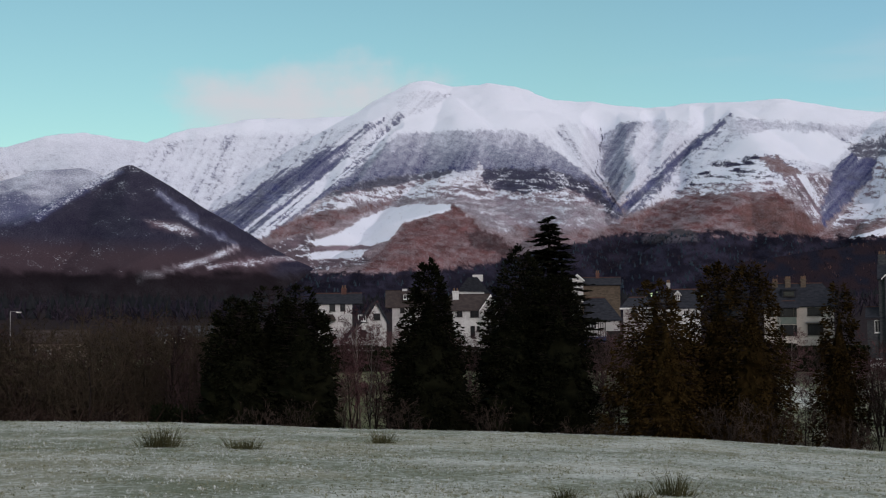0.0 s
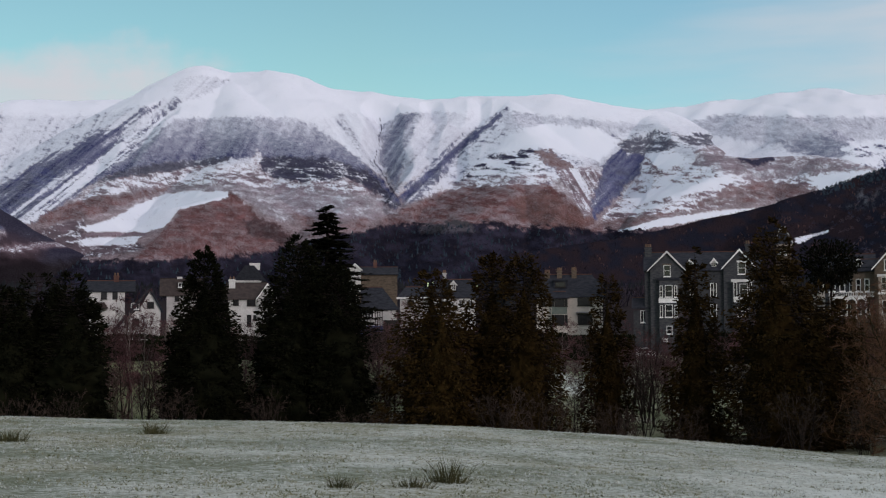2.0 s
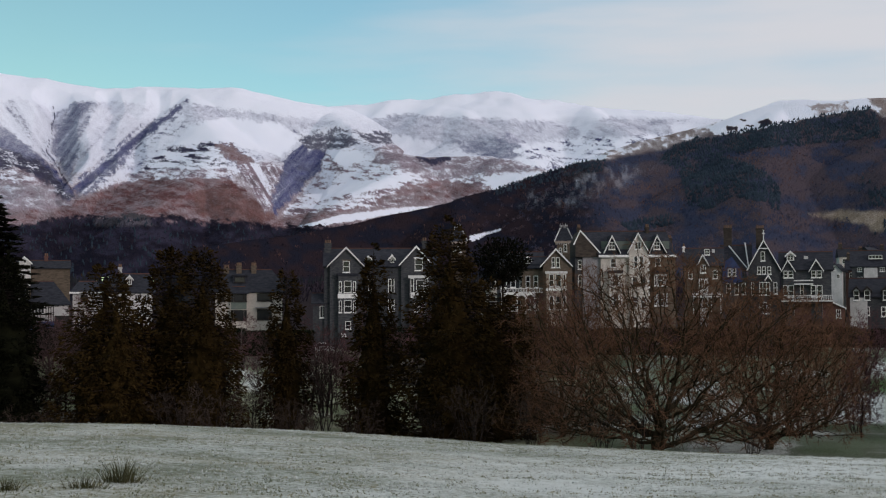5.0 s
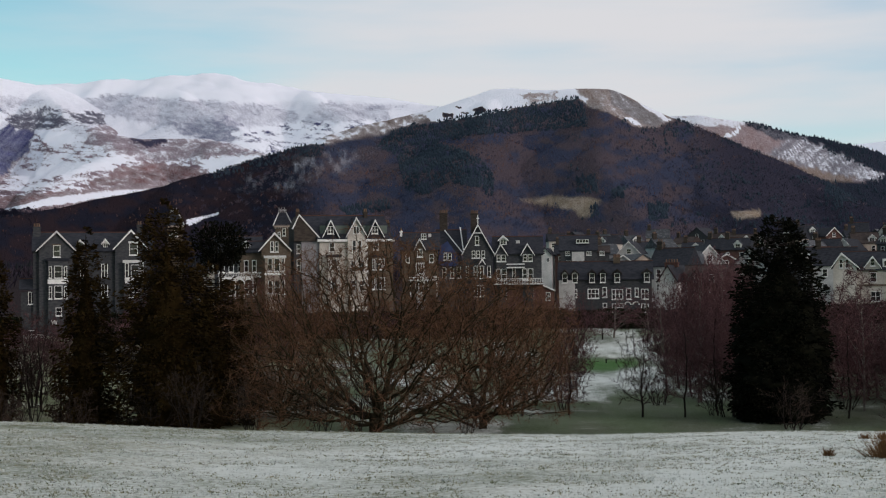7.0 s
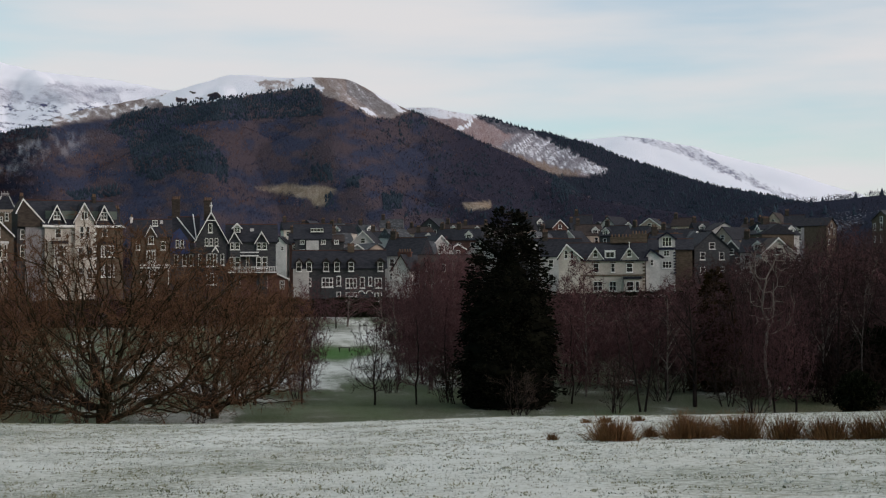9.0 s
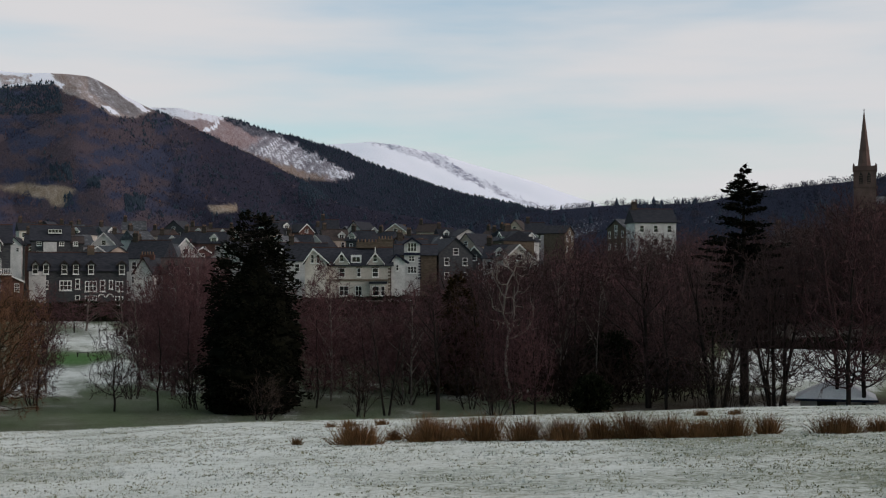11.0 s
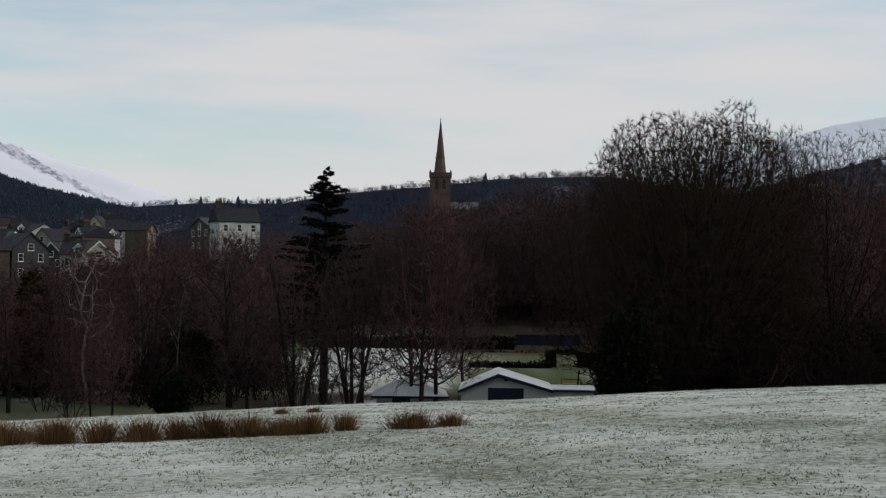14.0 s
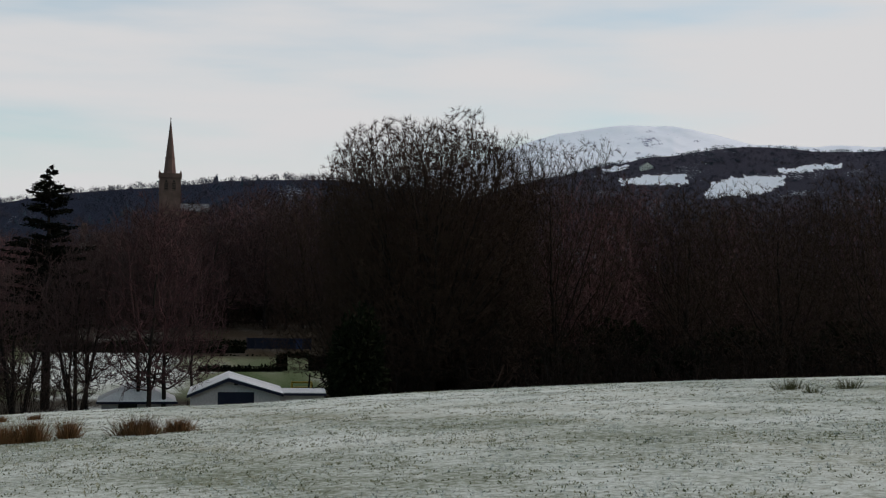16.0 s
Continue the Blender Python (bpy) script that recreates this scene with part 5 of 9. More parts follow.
# the row of evergreens below the field's edge
CON = [  # bearing, top, width, distance, material, form, ragged, leaders, label
    (-8.5, 1.3, 2.9, 108, M_CYPRESS, (2.6, 0.55), 0.25, 2, "dark green cypress merging with its neighbours"),
    (-7.1, 1.75, 2.9, 111, M_CYPRESS, (2.6, 0.55), 0.25, 2, "dense dark cypress in a close clump"),
    (-5.8, 1.75, 2.8, 107, M_CYPRESS, (2.6, 0.55), 0.25, 2, "dark cypress at the end of a clump"),
    (-0.57, 2.77, 3.4, 110, M_CYPRESS, (1.7, 0.72), 0.18, 1, "broad conical dark green cypress"),
    (3.2, 3.2, 3.6, 112, M_CYPRESS, (2.3, 0.66), 0.18, 1, "tall rounded dark green cypress"),
    (4.75, 2.2, 2.7, 110, M_CYPRESS, (2.3, 0.6), 0.2, 1, "dark green cypress leaning on a taller one"),
    (8.7, 1.95, 4.0, 108, M_BRONZE, (1.8, 0.65), 0.4, 2, "thin bronzed conifer with ragged gaps"),
    (11.2, 2.5, 3.0, 110, M_BROWNFIR, (2.6, 0.6), 0.3, 1, "dark twin-topped conifer in a row"),
    (12.5, 2.5, 3.0, 108, M_BROWNFIR, (2.6, 0.6), 0.3, 1, "dark ragged conifer beside a twin")]
CON += [
    (15.9, 1.75, 1.8, 112, M_BRONZE, (2.0, 0.7), 0.6, 1, "slender thinning brown-green conifer"),
    (19.45, 2.75, 2.3, 106, M_BROWNFIR, (1.6, 0.7), 0.5, 1, "slender dark conifer with a sparse top"),
    (22.6, 3.75, 4.8, 104, M_BROWNFIR, (1.4, 0.7), 0.45, 1, "tall ragged brown-green conifer"),
    (24.2, 1.2, 3.6, 106, M_BROWNFIR, (2.2, 0.6), 0.4, 1, "lower dark conifer beside a taller one"),
    (47.45, 2.85, 3.75, 104, M_DARKFIR, (3.2, 0.68), 0.16, 1, "tall dense columnar dark cypress"),
    (55.8, 0.41, 2.0, 118, M_BRONZE, (1.5, 0.75), 0.4, 1, "small dark conifer among bare trees")]
for i, (az, top, wide, d, m_, form, rag, nl, lab) in enumerate(CON):
    p = at(az, 0, d)
    hgt = EYE + d * math.tan(radians(top)) - gz(p.x, p.y)
    sparse = m_ in (M_BRONZE, M_BROWNFIR)
    c = conifer("conifer_tree", lab, 200 + i, hgt, d * radians(wide) * 1.12, m_, form=form, ragged=rag, leaders=nl, boughs=int((430 if sparse else 620) * (wide / 3.2) / (1 + 0.5 * (nl > 1))),
                each=22, reach=0.34 if sparse else 0.3, spray=0.31, droop=-0.5 if sparse else -0.3, core=0.5 if sparse else 0.8)
    plant(c, az, d, tall=hgt, group="row of evergreens")
fir = tiered_conifer("fir_tree", "dark open-branched fir standing among the houses", 240, 22, 9.5, M_DARKFIR, 30, (1.2, 0.85), 0.1, -0.2, each=34, spray=0.45, arms=7)
plant(fir, 4.4, 190, top=4.35, wide=5.6)
cedar = tiered_conifer("cedar_tree", "dark cedar with flat tiered branches", 241, 19, 9.0, M_DARKFIR, 17, (1.9, 0.7), 0.3, 0.12, each=40, spray=0.3, arms=8)
plant(cedar, 67.4, 112, top=4.55, wide=4.4)


def round_evergreen(name, label, seed, w, h, bole, material, n=3500, cat="tree"):
    n = int(n * 1.9)
    rs = np.random.RandomState(seed)
    lat = Lattice(seed)
    d = rs.randn(n, 3)
    d /= np.linalg.norm(d, axis=1, keepdims=True)
    lump = 0.7 + 1.0 * (lat.fbm(d[:, 0] * 2.5 + 9, d[:, 2] * 2.5 + d[:, 1] * 2 + 9, 4) - 0.3)
    r = (0.2 + 0.8 * np.sqrt(rs.rand(n))) * lump
    hc = (h - bole) / 2
    P = d * r[:, None] * np.array([w / 2, w / 2, hc]) + np.array([0, 0, bole + hc])
    D = d + rs.randn(n, 3) * 0.5
    D /= np.linalg.norm(D, axis=1, keepdims=True)
    L = 0.36 * (0.6 + 0.8 * rs.rand(n))
    v, f = sprays(P, D, L, L * 0.28, rs)
    root = new(name)
    crown = mesh_object("crown", v, f, material)
    segs = [(0, 0, -0.4, 0.1, 0, bole + hc, 0.22, 0.12)] + [(0.1, 0, bole + hc * 0.5 * rs.rand(), *(P[j] * 0.9), 0.07, 0.02) for j in rs.randint(0, n, 40)]
    v, f = tubes(segs, 5)
    trunk = mesh_object("trunk", v, f, M_BARK, True)
    crown.parent = trunk.parent = root
    tagged(root, label, cat)
    root["tall"], root["wide"] = float(h), float(w)
    return root


pine = round_evergreen("pine_tree", "dark round-headed pine on a bare trunk", 250, 8.0, 14, 8.8, M_DARKFIR, 1500)
plant(pine, 24.75, 172, top=2.85, wide=2.5)
yew = round_evergreen("yew_bush", "dark dense rounded yew bush", 251, 5, 5, 0.3, M_IVY, 3000, "bush")
plant(yew, 61.3, 96, top=-3.95, wide=1.7)
holly = round_evergreen("holly_bush", "tall dark holly at the field's edge", 252, 4.5, 8, 0.2, M_IVY, 4200, "bush")
plant(holly, 79.9, 92, top=-1.2, wide=2.4)
russet = round_evergreen("beech_sapling", "low young beech still holding its russet leaves", 253, 2.7, 2.4, 0.3, M_RUSSETLEAF, 900)
plant(russet, 64.8, 128, top=-3.2, wide=1.0)
for az_, d_, top_, w_ in ((76.2, 225, -0.4, 3.0), (64.9, 165, -1.2, 3.0), (62.0, 125, -2.0, 2.2), (71.6, 250, 0.6, 2.0), (-11.2, 112, -3.0, 1.8), (82.3, 120, -1.4, 3.4), (86.0, 124, -1.6, 3.6), (90.4, 122, -1.3, 3.2), (95.2, 126, -1.5, 3.8), (99.6, 120, -1.2, 3.6), (88.2, 118, -2.4, 3.0), (93.0, 116, -2.3, 3.0), (97.6, 116, -2.2, 2.6)):
    yew2 = round_evergreen("evergreen_bush", "dark evergreen bush among bare trees", int(300 + az_), 5, 5, 0.2, M_IVY, 1800, "bush")
    plant(yew2, az_, d_, top=top_, wide=w_)

def crown_tree(name, label, seed, w, h, bole, n, bark, twig, step=0.55, kill=0.95, tip=0.02, r_tip=0.022, shoots=5, shoot=0.8, rise=0.35, lumps=0.5, spread=0.42, shell=0.42, fringe=0.0, limb=0.05, wob=0.13, low=0.8):
    """A spreading leafless tree whose branches grow towards points spread through a domed crown."""
    rs = np.random.RandomState(seed)
    lat = Lattice(seed)
    u = rs.randn(n * 2, 3)
    u /= (np.abs(u) ** 2.8).sum(1, keepdims=True) ** (1 / 2.8)
    rad = rs.rand(n * 2) ** shell
    lump = 0.82 + lumps * (lat.fbm(u[:, 0] * 2 + 9, u[:, 1] * 2 + u[:, 2] * 1.5 + 9, 3) - 0.35)
    hc = h - bole
    q = u * (rad * lump)[:, None] * np.array([w / 2, w / 2, hc * 0.62]) + np.array([0, 0, bole + hc * 0.36])
    q = q[(q[:, 2] > bole * low)][:n]
    nodes, par = [np.array([0, 0, -0.4])], [-1]
    while nodes[-1][2] < bole:
        nodes.append(nodes[-1] + np.array([rs.randn() * 0.05, rs.randn() * 0.05, step]))
        par.append(len(nodes) - 2)
    N = np.array(nodes)
    par = list(par)
    best = np.full(len(q), 1e9)
    near = np.zeros(len(q), dtype=int)
    fresh = np.arange(len(N))
    alive = np.ones(len(q), dtype=bool)
    used = np.zeros(len(N), dtype=int)
    for it in range(140):
        dd = (q ** 2).sum(1)[:, None] + (N[fresh] ** 2).sum(1)[None] - 2 * q @ N[fresh].T
        k = dd.argmin(1)
        m = np.sqrt(np.maximum(dd[np.arange(len(q)), k], 0))
        up = m < best
        best, near = np.where(up, m, best), np.where(up, fresh[k], near)
        alive = best > kill
        q, best, near = q[alive], best[alive], near[alive]
        alive = alive[alive]
        if not alive.any():
            break
        pull = np.zeros((len(N), 3))
        v = q[alive] - N[near[alive]]
        np.add.at(pull, near[alive], v / (np.linalg.norm(v, axis=1, keepdims=True) + 1e-9))
        grow = np.unique(near[alive])
        grow = grow[used[grow] < 3]
        if len(grow) == 0:
            break
        used[grow] += 1
        used = np.concatenate([used, np.zeros(len(grow), dtype=int)])
        d = pull[grow] / (np.linalg.norm(pull[grow], axis=1, keepdims=True) + 1e-9) + rs.randn(len(grow), 3) * wob
        d[:, 2] += 0.08
        d /= np.linalg.norm(d, axis=1, keepdims=True)
        fresh = np.arange(len(N), len(N) + len(grow))
        N = np.concatenate([N, N[grow] + d * step])
        par += grow.tolist()
    par = np.array(par)
    area = np.zeros(len(N))
    kids = np.bincount(par[1:], minlength=len(N))
    area[kids == 0] = r_tip ** 2.2
    for j in range(len(N) - 1, 0, -1):
        area[par[j]] += area[j]
    r = area ** (1 / 2.2)
    j = np.arange(1, len(N))
    segs = np.concatenate([N[par[j]], N[j], np.minimum(r[par[j]], r[j] * 1.5)[:, None], r[j][:, None]], 1)
    thick = r[j] > limb
    root = new(name)
    v, f = tubes(segs[thick], 6)
    trunk = mesh_object("trunk", v, f, bark, True)
    v1, f1 = tubes(segs[~thick], 3)
    ends = np.where(kids <= 1)[0]
    ends = ends[(r[ends] < 0.06)]
    out = (N[ends] - np.array([0, 0, bole])) / np.array([w / 2, w / 2, hc * 0.95])
    ends = ends[np.linalg.norm(out, axis=1) > fringe]
    src = np.concatenate([np.repeat(ends[kids[ends] == 0], shoots), np.repeat(ends[kids[ends] == 1], max(shoots // 2, 2))])
    back = N[src] - N[par[src]]
    back /= np.linalg.norm(back, axis=1, keepdims=True) + 1e-9
    d = back + rs.randn(len(src), 3) * spread
    d[:, 2] += rise
    d /= np.linalg.norm(d, axis=1, keepdims=True)
    L = shoot * rs.uniform(0.5, 1.3, len(src))
    tips = np.concatenate([N[src], N[src] + d * L[:, None], np.full((len(src), 1), tip), np.full((len(src), 1), tip)], 1)
    v2, f2 = slivers(tips, rs.randn(len(tips), 3))
    crown = mesh_object("crown", np.concatenate([v1, v2]), np.concatenate([f1, f2 + len(v1)]), twig)
    trunk.parent = crown.parent = root
    tagged(root, label, "tree")
    root["tall"], root["wide"] = float(np.percentile(v2[:, 2], 99.0)), float(2 * np.percentile(np.hypot(v2[:, 0], v2[:, 1]), 96))
    return root


# leafless trees: children, angle, length ratio, rise, wobble for each level
BIRCHP = [(14, 42, 0.36, 0.1, 0.04), (6, 40, 0.55, 0.1, 0.12), (5, 38, 0.55, -0.25, 0.16), (5, 36, 0.6, -0.3, 0.2), (0, 0, 0, -0.4, 0.2)]
ALDERP = [(12, 48, 0.45, 0.2, 0.05), (6, 45, 0.5, 0.2, 0.12), (5, 42, 0.55, 0.1, 0.15), (5, 40, 0.6, 0.0, 0.2), (0, 0, 0, 0, 0.2)]
ALDER3 = [(6, 44, 0.45, 0.2, 0.05), (5, 45, 0.5, 0.2, 0.12), (5, 42, 0.55, 0.1, 0.15), (4, 40, 0.6, 0.0, 0.2), (0, 0, 0, 0, 0.2)]
SHRUBP = [(5, 35, 0.55, 0.1, 0.1), (4, 40, 0.5, 0.1, 0.15), (4, 40, 0.55, 0.0, 0.2), (0, 0, 0, 0, 0.2)]
oak = [Kind(crown_tree("oak_tree", "large spreading bare oak with a rounded crown", 400 + k, 20, 23, 3.0, (21000, 6500)[k], M_BARK, M_OAKTWIG, step=(0.36, 0.5)[k], kill=(0.38, 0.6)[k], tip=(0.0125, 0.0125)[k],
                             r_tip=(0.0135, 0.011)[k], shoots=(14, 9)[k], shoot=(0.46, 0.6)[k], rise=0.3, spread=0.5, lumps=0.3)) for k in range(2)]
thorn = [Kind(crown_tree("thorn_tree", "dense bare thorn tree in a dark thicket", 480 + k, 8, 8.5, 0.6, 900, M_BARK, M_THICKET, step=0.4, kill=0.5, tip=0.016, r_tip=0.012, shoots=6, shoot=0.7, rise=0.3, lumps=0.5)) for k in range(2)]
ash = [Kind(crown_tree("bare_tree", "bare round-headed tree with brown twigs", 470 + k, (8, 7, 9)[k], 12, 2.2, 1000, M_BARK, (M_TWIG, M_REDTWIG, M_TWIG)[k], step=0.42, kill=0.5, tip=0.016, r_tip=0.013, shoots=6, shoot=0.7, rise=0.3, lumps=0.5)) for k in range(3)]
beech = [Kind(crown_tree("beech_tree", "wide low-branching bare beech with gnarled dark limbs", 410 + k, 19, 12.5, 1.3, 4600, M_BEECHBARK, M_OLIVETWIG, step=0.34, kill=0.42, tip=0.0115, r_tip=0.0145, shoots=8, shoot=0.6, rise=0.1, shell=0.28, fringe=0.58, limb=0.019, wob=0.2, low=0.55, spread=0.55)) for k in range(2)]
fine = [Kind(crown_tree("birch_tree", "slender bare birch with a hazy red-brown crown", 490 + k, (5.2, 6.4, 4.6)[k], 12, (2.2, 1.6, 3.0)[k], 1100, (M_BARK, M_BARK, M_BIRCHBARK)[k], M_REDTWIG, step=0.36, kill=0.42, tip=0.0125, r_tip=0.0085, shoots=11, shoot=0.75, rise=0.25, lumps=0.6, limb=0.035, wob=0.17)) for k in range(3)]
birch = [Kind(bare_tree("birch_tree", "slender bare birch with fine reddish twigs", 420 + k, 13, 1, BIRCHP, 0.13, M_BIRCHBARK, M_REDTWIG, 0.2, 0.018)) for k in range(3)]
alder = [Kind(bare_tree("alder_tree", "upright bare alder with dark stems", 430 + k, 13, (1, 2, 3)[k], (ALDERP, ALDER3, ALDER3)[k], 0.2, M_BARK, M_TWIG, 0.25, 0.016)) for k in range(3)]
redal = [Kind(bare_tree("bare_tree", "bare red-brown twiggy tree", 440 + k, 12, 1 + k, (ALDERP, ALDER3, ALDER3)[k], 0.17, M_BARK, M_REDTWIG, 0.15, 0.02)) for k in range(3)]
DEADP = [(7, 40, 0.45, 0.15, 0.07), (4, 42, 0.5, 0.1, 0.16), (3, 42, 0.5, 0.1, 0.2), (0, 0, 0, 0, 0.2)]
dead = Kind(bare_tree("dead_birch", "pale dead birch with few bleached branches", 461, 13, 1, DEADP, 0.2, M_DEADBARK, M_DEADBARK, 0.45, 0.02))
bleached = crown_tree("dead_birch", "bleached dead birch with a forked crown of bare limbs", 463, 3.4, 9.5, 4.2, 70, M_DEADBARK, M_DEADBARK, step=0.4, kill=0.5, tip=0.014, r_tip=0.022, shoots=2, shoot=0.6, rise=0.5, wob=0.3, low=0.9)
plant(bleached, 58.0, 106, top=1.25, wide=2.4)
for az_, top_ in ((57.3, -1.0), (58.1, -1.5), (58.9, -0.9)):
    ash[1].put(az_, 99, top=top_, wide=2.2, turn=az_ * 90)
dead.put(61.5, 112, top=0.6, wide=1.8, turn=30)
dead.put(59.9, 112, top=-0.6, wide=2.0, turn=70)
shrub = [Kind(bare_tree("shrub", "tangled leafless grey-brown shrub", 450 + k, 4, 6, SHRUBP, 0.04, M_BARK, M_SHRUBTWIG, 0.1, 0.016)) for k in range(2)]

scrub = Kind(bare_tree("shrub", "tangled leafless shrub coloured dark for tree shade", 455, 4, 6, SHRUBP, 0.04, M_BARK, M_SHADEBRAMBLE, 0.1, 0.018))
beech[0].put(31.0, 94, top=1.95, wide=12.6, turn=20)
beech[1].put(35.4, 99, top=0.45, wide=8.4, turn=80)
beech[0].put(27.2, 108, top=0.2, wide=5.6, turn=150)
beech[1].put(37.6, 116, top=-0.6, wide=3.6, turn=200)
oak[0].put(82.7, 112, top=6.5, wide=9.6, turn=10)
oak[1].put(79.9, 116, top=5.5, wide=3.8, turn=140)
oak[1].put(85.3, 122, top=5.9, wide=6.0, turn=310)
oak[1].put(81.6, 124, top=5.6, wide=6.4, turn=250)
oak[1].put(87.9, 118, top=5.95, wide=7.0, turn=70)
oak[1].put(78.8, 122, top=4.4, wide=6.0, turn=200)
oak[1].put(97.0, 118, top=3.9, wide=9.0, turn=120)
oak[1].put(93.2, 150, top=4.1, wide=8.0, turn=190)
oak[1].put(101.5, 112, top=4.8, wide=9.0, turn=20)
for az_, d_, top_, w_, k in ((42.9, 128, -0.1, 2.2, 1), (44.2, 118, 1.0, 2.6, 2), (45.2, 132, 1.6, 2.4, 0), (50.6, 112, 0.9, 2.4, 1), (52.3, 118, -0.5, 2.4, 2),
                             (53.9, 108, -0.2, 2.2, 0), (-3.4, 116, 1.0, 2.0, 1), (-3.0, 122, 0.4, 1.6, 2), (13.9, 135, -0.2, 2.2, 0), (25.9, 112, 0.6, 2.8, 1), (60.0, 124, 1.2, 2.6, 2), (28.0, 118, 0.9, 2.6, 0)):
    birch[k].put(az_, d_, top=top_, wide=w_, turn=az_ * 37)
for az_, d_, top_, w_, k in ((43.6, 106, 0.2, 2.2, 0), (44.9, 110, 0.9, 2.6, 1), (45.6, 116, 0.2, 2.2, 2), (50.0, 106, 0.2, 2.4, 0), (51.9, 110, -0.6, 2.6, 1), (53.5, 114, -0.6, 2.4, 2), (38.9, 108, -1.7, 2.0, 0), (39.3, 122, -0.2, 1.8, 2)):
    fine[k].put(az_, d_, top=top_, wide=w_, turn=az_ * 71)
for az_, d_, top_, w_, k in ((43.4, 132, 0.5, 2.4, 1), (44.3, 140, 0.9, 2.6, 0), (45.2, 136, 1.1, 2.6, 1), (46.0, 144, 1.0, 2.6, 0), (45.6, 126, 0.4, 2.4, 1), (43.9, 124, -0.3, 2.2, 1)):
    fine[k].put(az_, d_, top=top_, wide=w_, turn=az_ * 47)
ash[0].put(41.95, 106, top=-1.5, wide=2.3, turn=30)
for az_, d_, top_, w_, k in ((66.4, 104, 2.0, 5.0, 1), (68.6, 106, 1.4, 4.2, 2), (63.6, 108, 1.7, 4.6, 0), (52.9, 100, -1.2, 2.4, 1),
                             (55.0, 104, -0.3, 3.2, 0), (56.9, 112, 0.9, 3.0, 1), (73.2, 210, 3.2, 4.2, 1)):
    alder[k].put(az_, d_, top=top_, wide=w_, turn=az_ * 53)
rs_ = np.random.RandomState(9)
# thicket to the west, and the belt of bare woods to the east, in depth
for k in range(38):
    az_ = -21 + 12.8 * (k + rs_.rand()) / 38
    (thorn + thorn + alder[:1])[k % 5].put(az_, rs_.uniform(110, 160), top=rs_.uniform(-0.9, 0.8), wide=rs_.uniform(3.0, 4.6), turn=rs_.uniform(0, 360))
TOP_AZ, TOP_EL = [48, 52, 54, 56, 58, 60, 63, 65.6, 68, 70, 72, 74, 76, 80, 84, 88, 92, 96, 104], [-0.5, -0.7, -0.3, 0.6, 1.2, 1.3, 0.8, 1.7, 2.2, 2.5, 3.2, 3.2, 3.9, 4.4, 4.8, 4.7, 4.2, 4.1, 4.3]
for k in range(112):
    az_ = 49.5 + 54.5 * (k + rs_.rand()) / 112
    open_ = 66.5 < az_ < 79
    d_ = rs_.uniform(205, 290) if open_ else rs_.uniform(122, 240) if az_ > 60 else rs_.uniform(118, 170)
    top_ = np.interp(az_, TOP_AZ, TOP_EL) + rs_.uniform(-1.3, 0.15)
    kind = (ash + ash + alder + ash if az_ > 57 else ash + redal + redal + birch)[rs_.randint(12)]
    kind.put(az_, d_, top=top_, wide=rs_.uniform(2.6, 5.0) * (1 if d_ < 200 else 0.8), turn=rs_.uniform(0, 360))
for k in range(74):
    az_ = 54 + 25 * (k + rs_.rand()) / 74
    d_ = rs_.uniform(200, 285) if az_ > 66.5 else rs_.uniform(150, 260)
    (alder + ash)[rs_.randint(6)].put(az_, d_, top=np.interp(az_, TOP_AZ, TOP_EL) + rs_.uniform(-0.7, 0.1) + 0.15 * (az_ > 70), wide=rs_.uniform(2.6, 4.2), turn=rs_.uniform(0, 360))
# undergrowth below the eastern woods
for k in range(44):
    az_ = 78.5 + 26 * (k + rs_.rand()) / 44
    scrub.put(az_, rs_.uniform(96, 128), top=rs_.uniform(-2.4, -0.6), wide=rs_.uniform(2.4, 4.2), turn=rs_.uniform(0, 360))
# street trees and gardens in front of the houses
for k in range(36):
    az_ = rs_.uniform(-10, 49)
    (redal if k % 2 else birch)[k % 3].put(az_, rs_.uniform(180, 212), top=rs_.uniform(-1.6, 0.0) if not 9 < az_ < 21 else rs_.uniform(-1.9, -1.2), wide=rs_.uniform(1.4, 2.6), turn=rs_.uniform(0, 360))
for k in range(26):
    az_ = -6 + 17 * (k + rs_.rand()) / 26
    (redal + birch)[k % 6].put(az_, rs_.uniform(196, 222), top=rs_.uniform(-0.6, 0.6), wide=rs_.uniform(1.2, 2.0), turn=rs_.uniform(0, 360))
# brown trees before the pale cottages
for k in range(26):
    az_ = -7 + 28 * (k + rs_.rand()) / 26
    (alder + redal)[k % 6].put(az_, rs_.uniform(128, 190), top=rs_.uniform(-1.6, -0.2), wide=rs_.uniform(1.6, 2.8), turn=rs_.uniform(0, 360))
# reddish garden trees before the villas and the terrace
for k in range(44):
    az_ = 19 + 38 * (k + rs_.rand()) / 44
    (redal + ash[1:2] + birch)[k % 7].put(az_, rs_.uniform(160, 196), top=rs_.uniform(-1.0, 0.25) if az_ < 49 else rs_.uniform(-1.7, -0.9), wide=rs_.uniform(1.4, 2.4), turn=rs_.uniform(0, 360))
# garden trees before the white house on the rise
for k in range(22):
    az_ = 60.4 + 6.2 * (k + rs_.rand()) / 22
    ash[k % 3].put(az_, rs_.uniform(215, 270), top=rs_.uniform(1.4, 2.15), wide=rs_.uniform(1.4, 2.4), turn=rs_.uniform(0, 360))
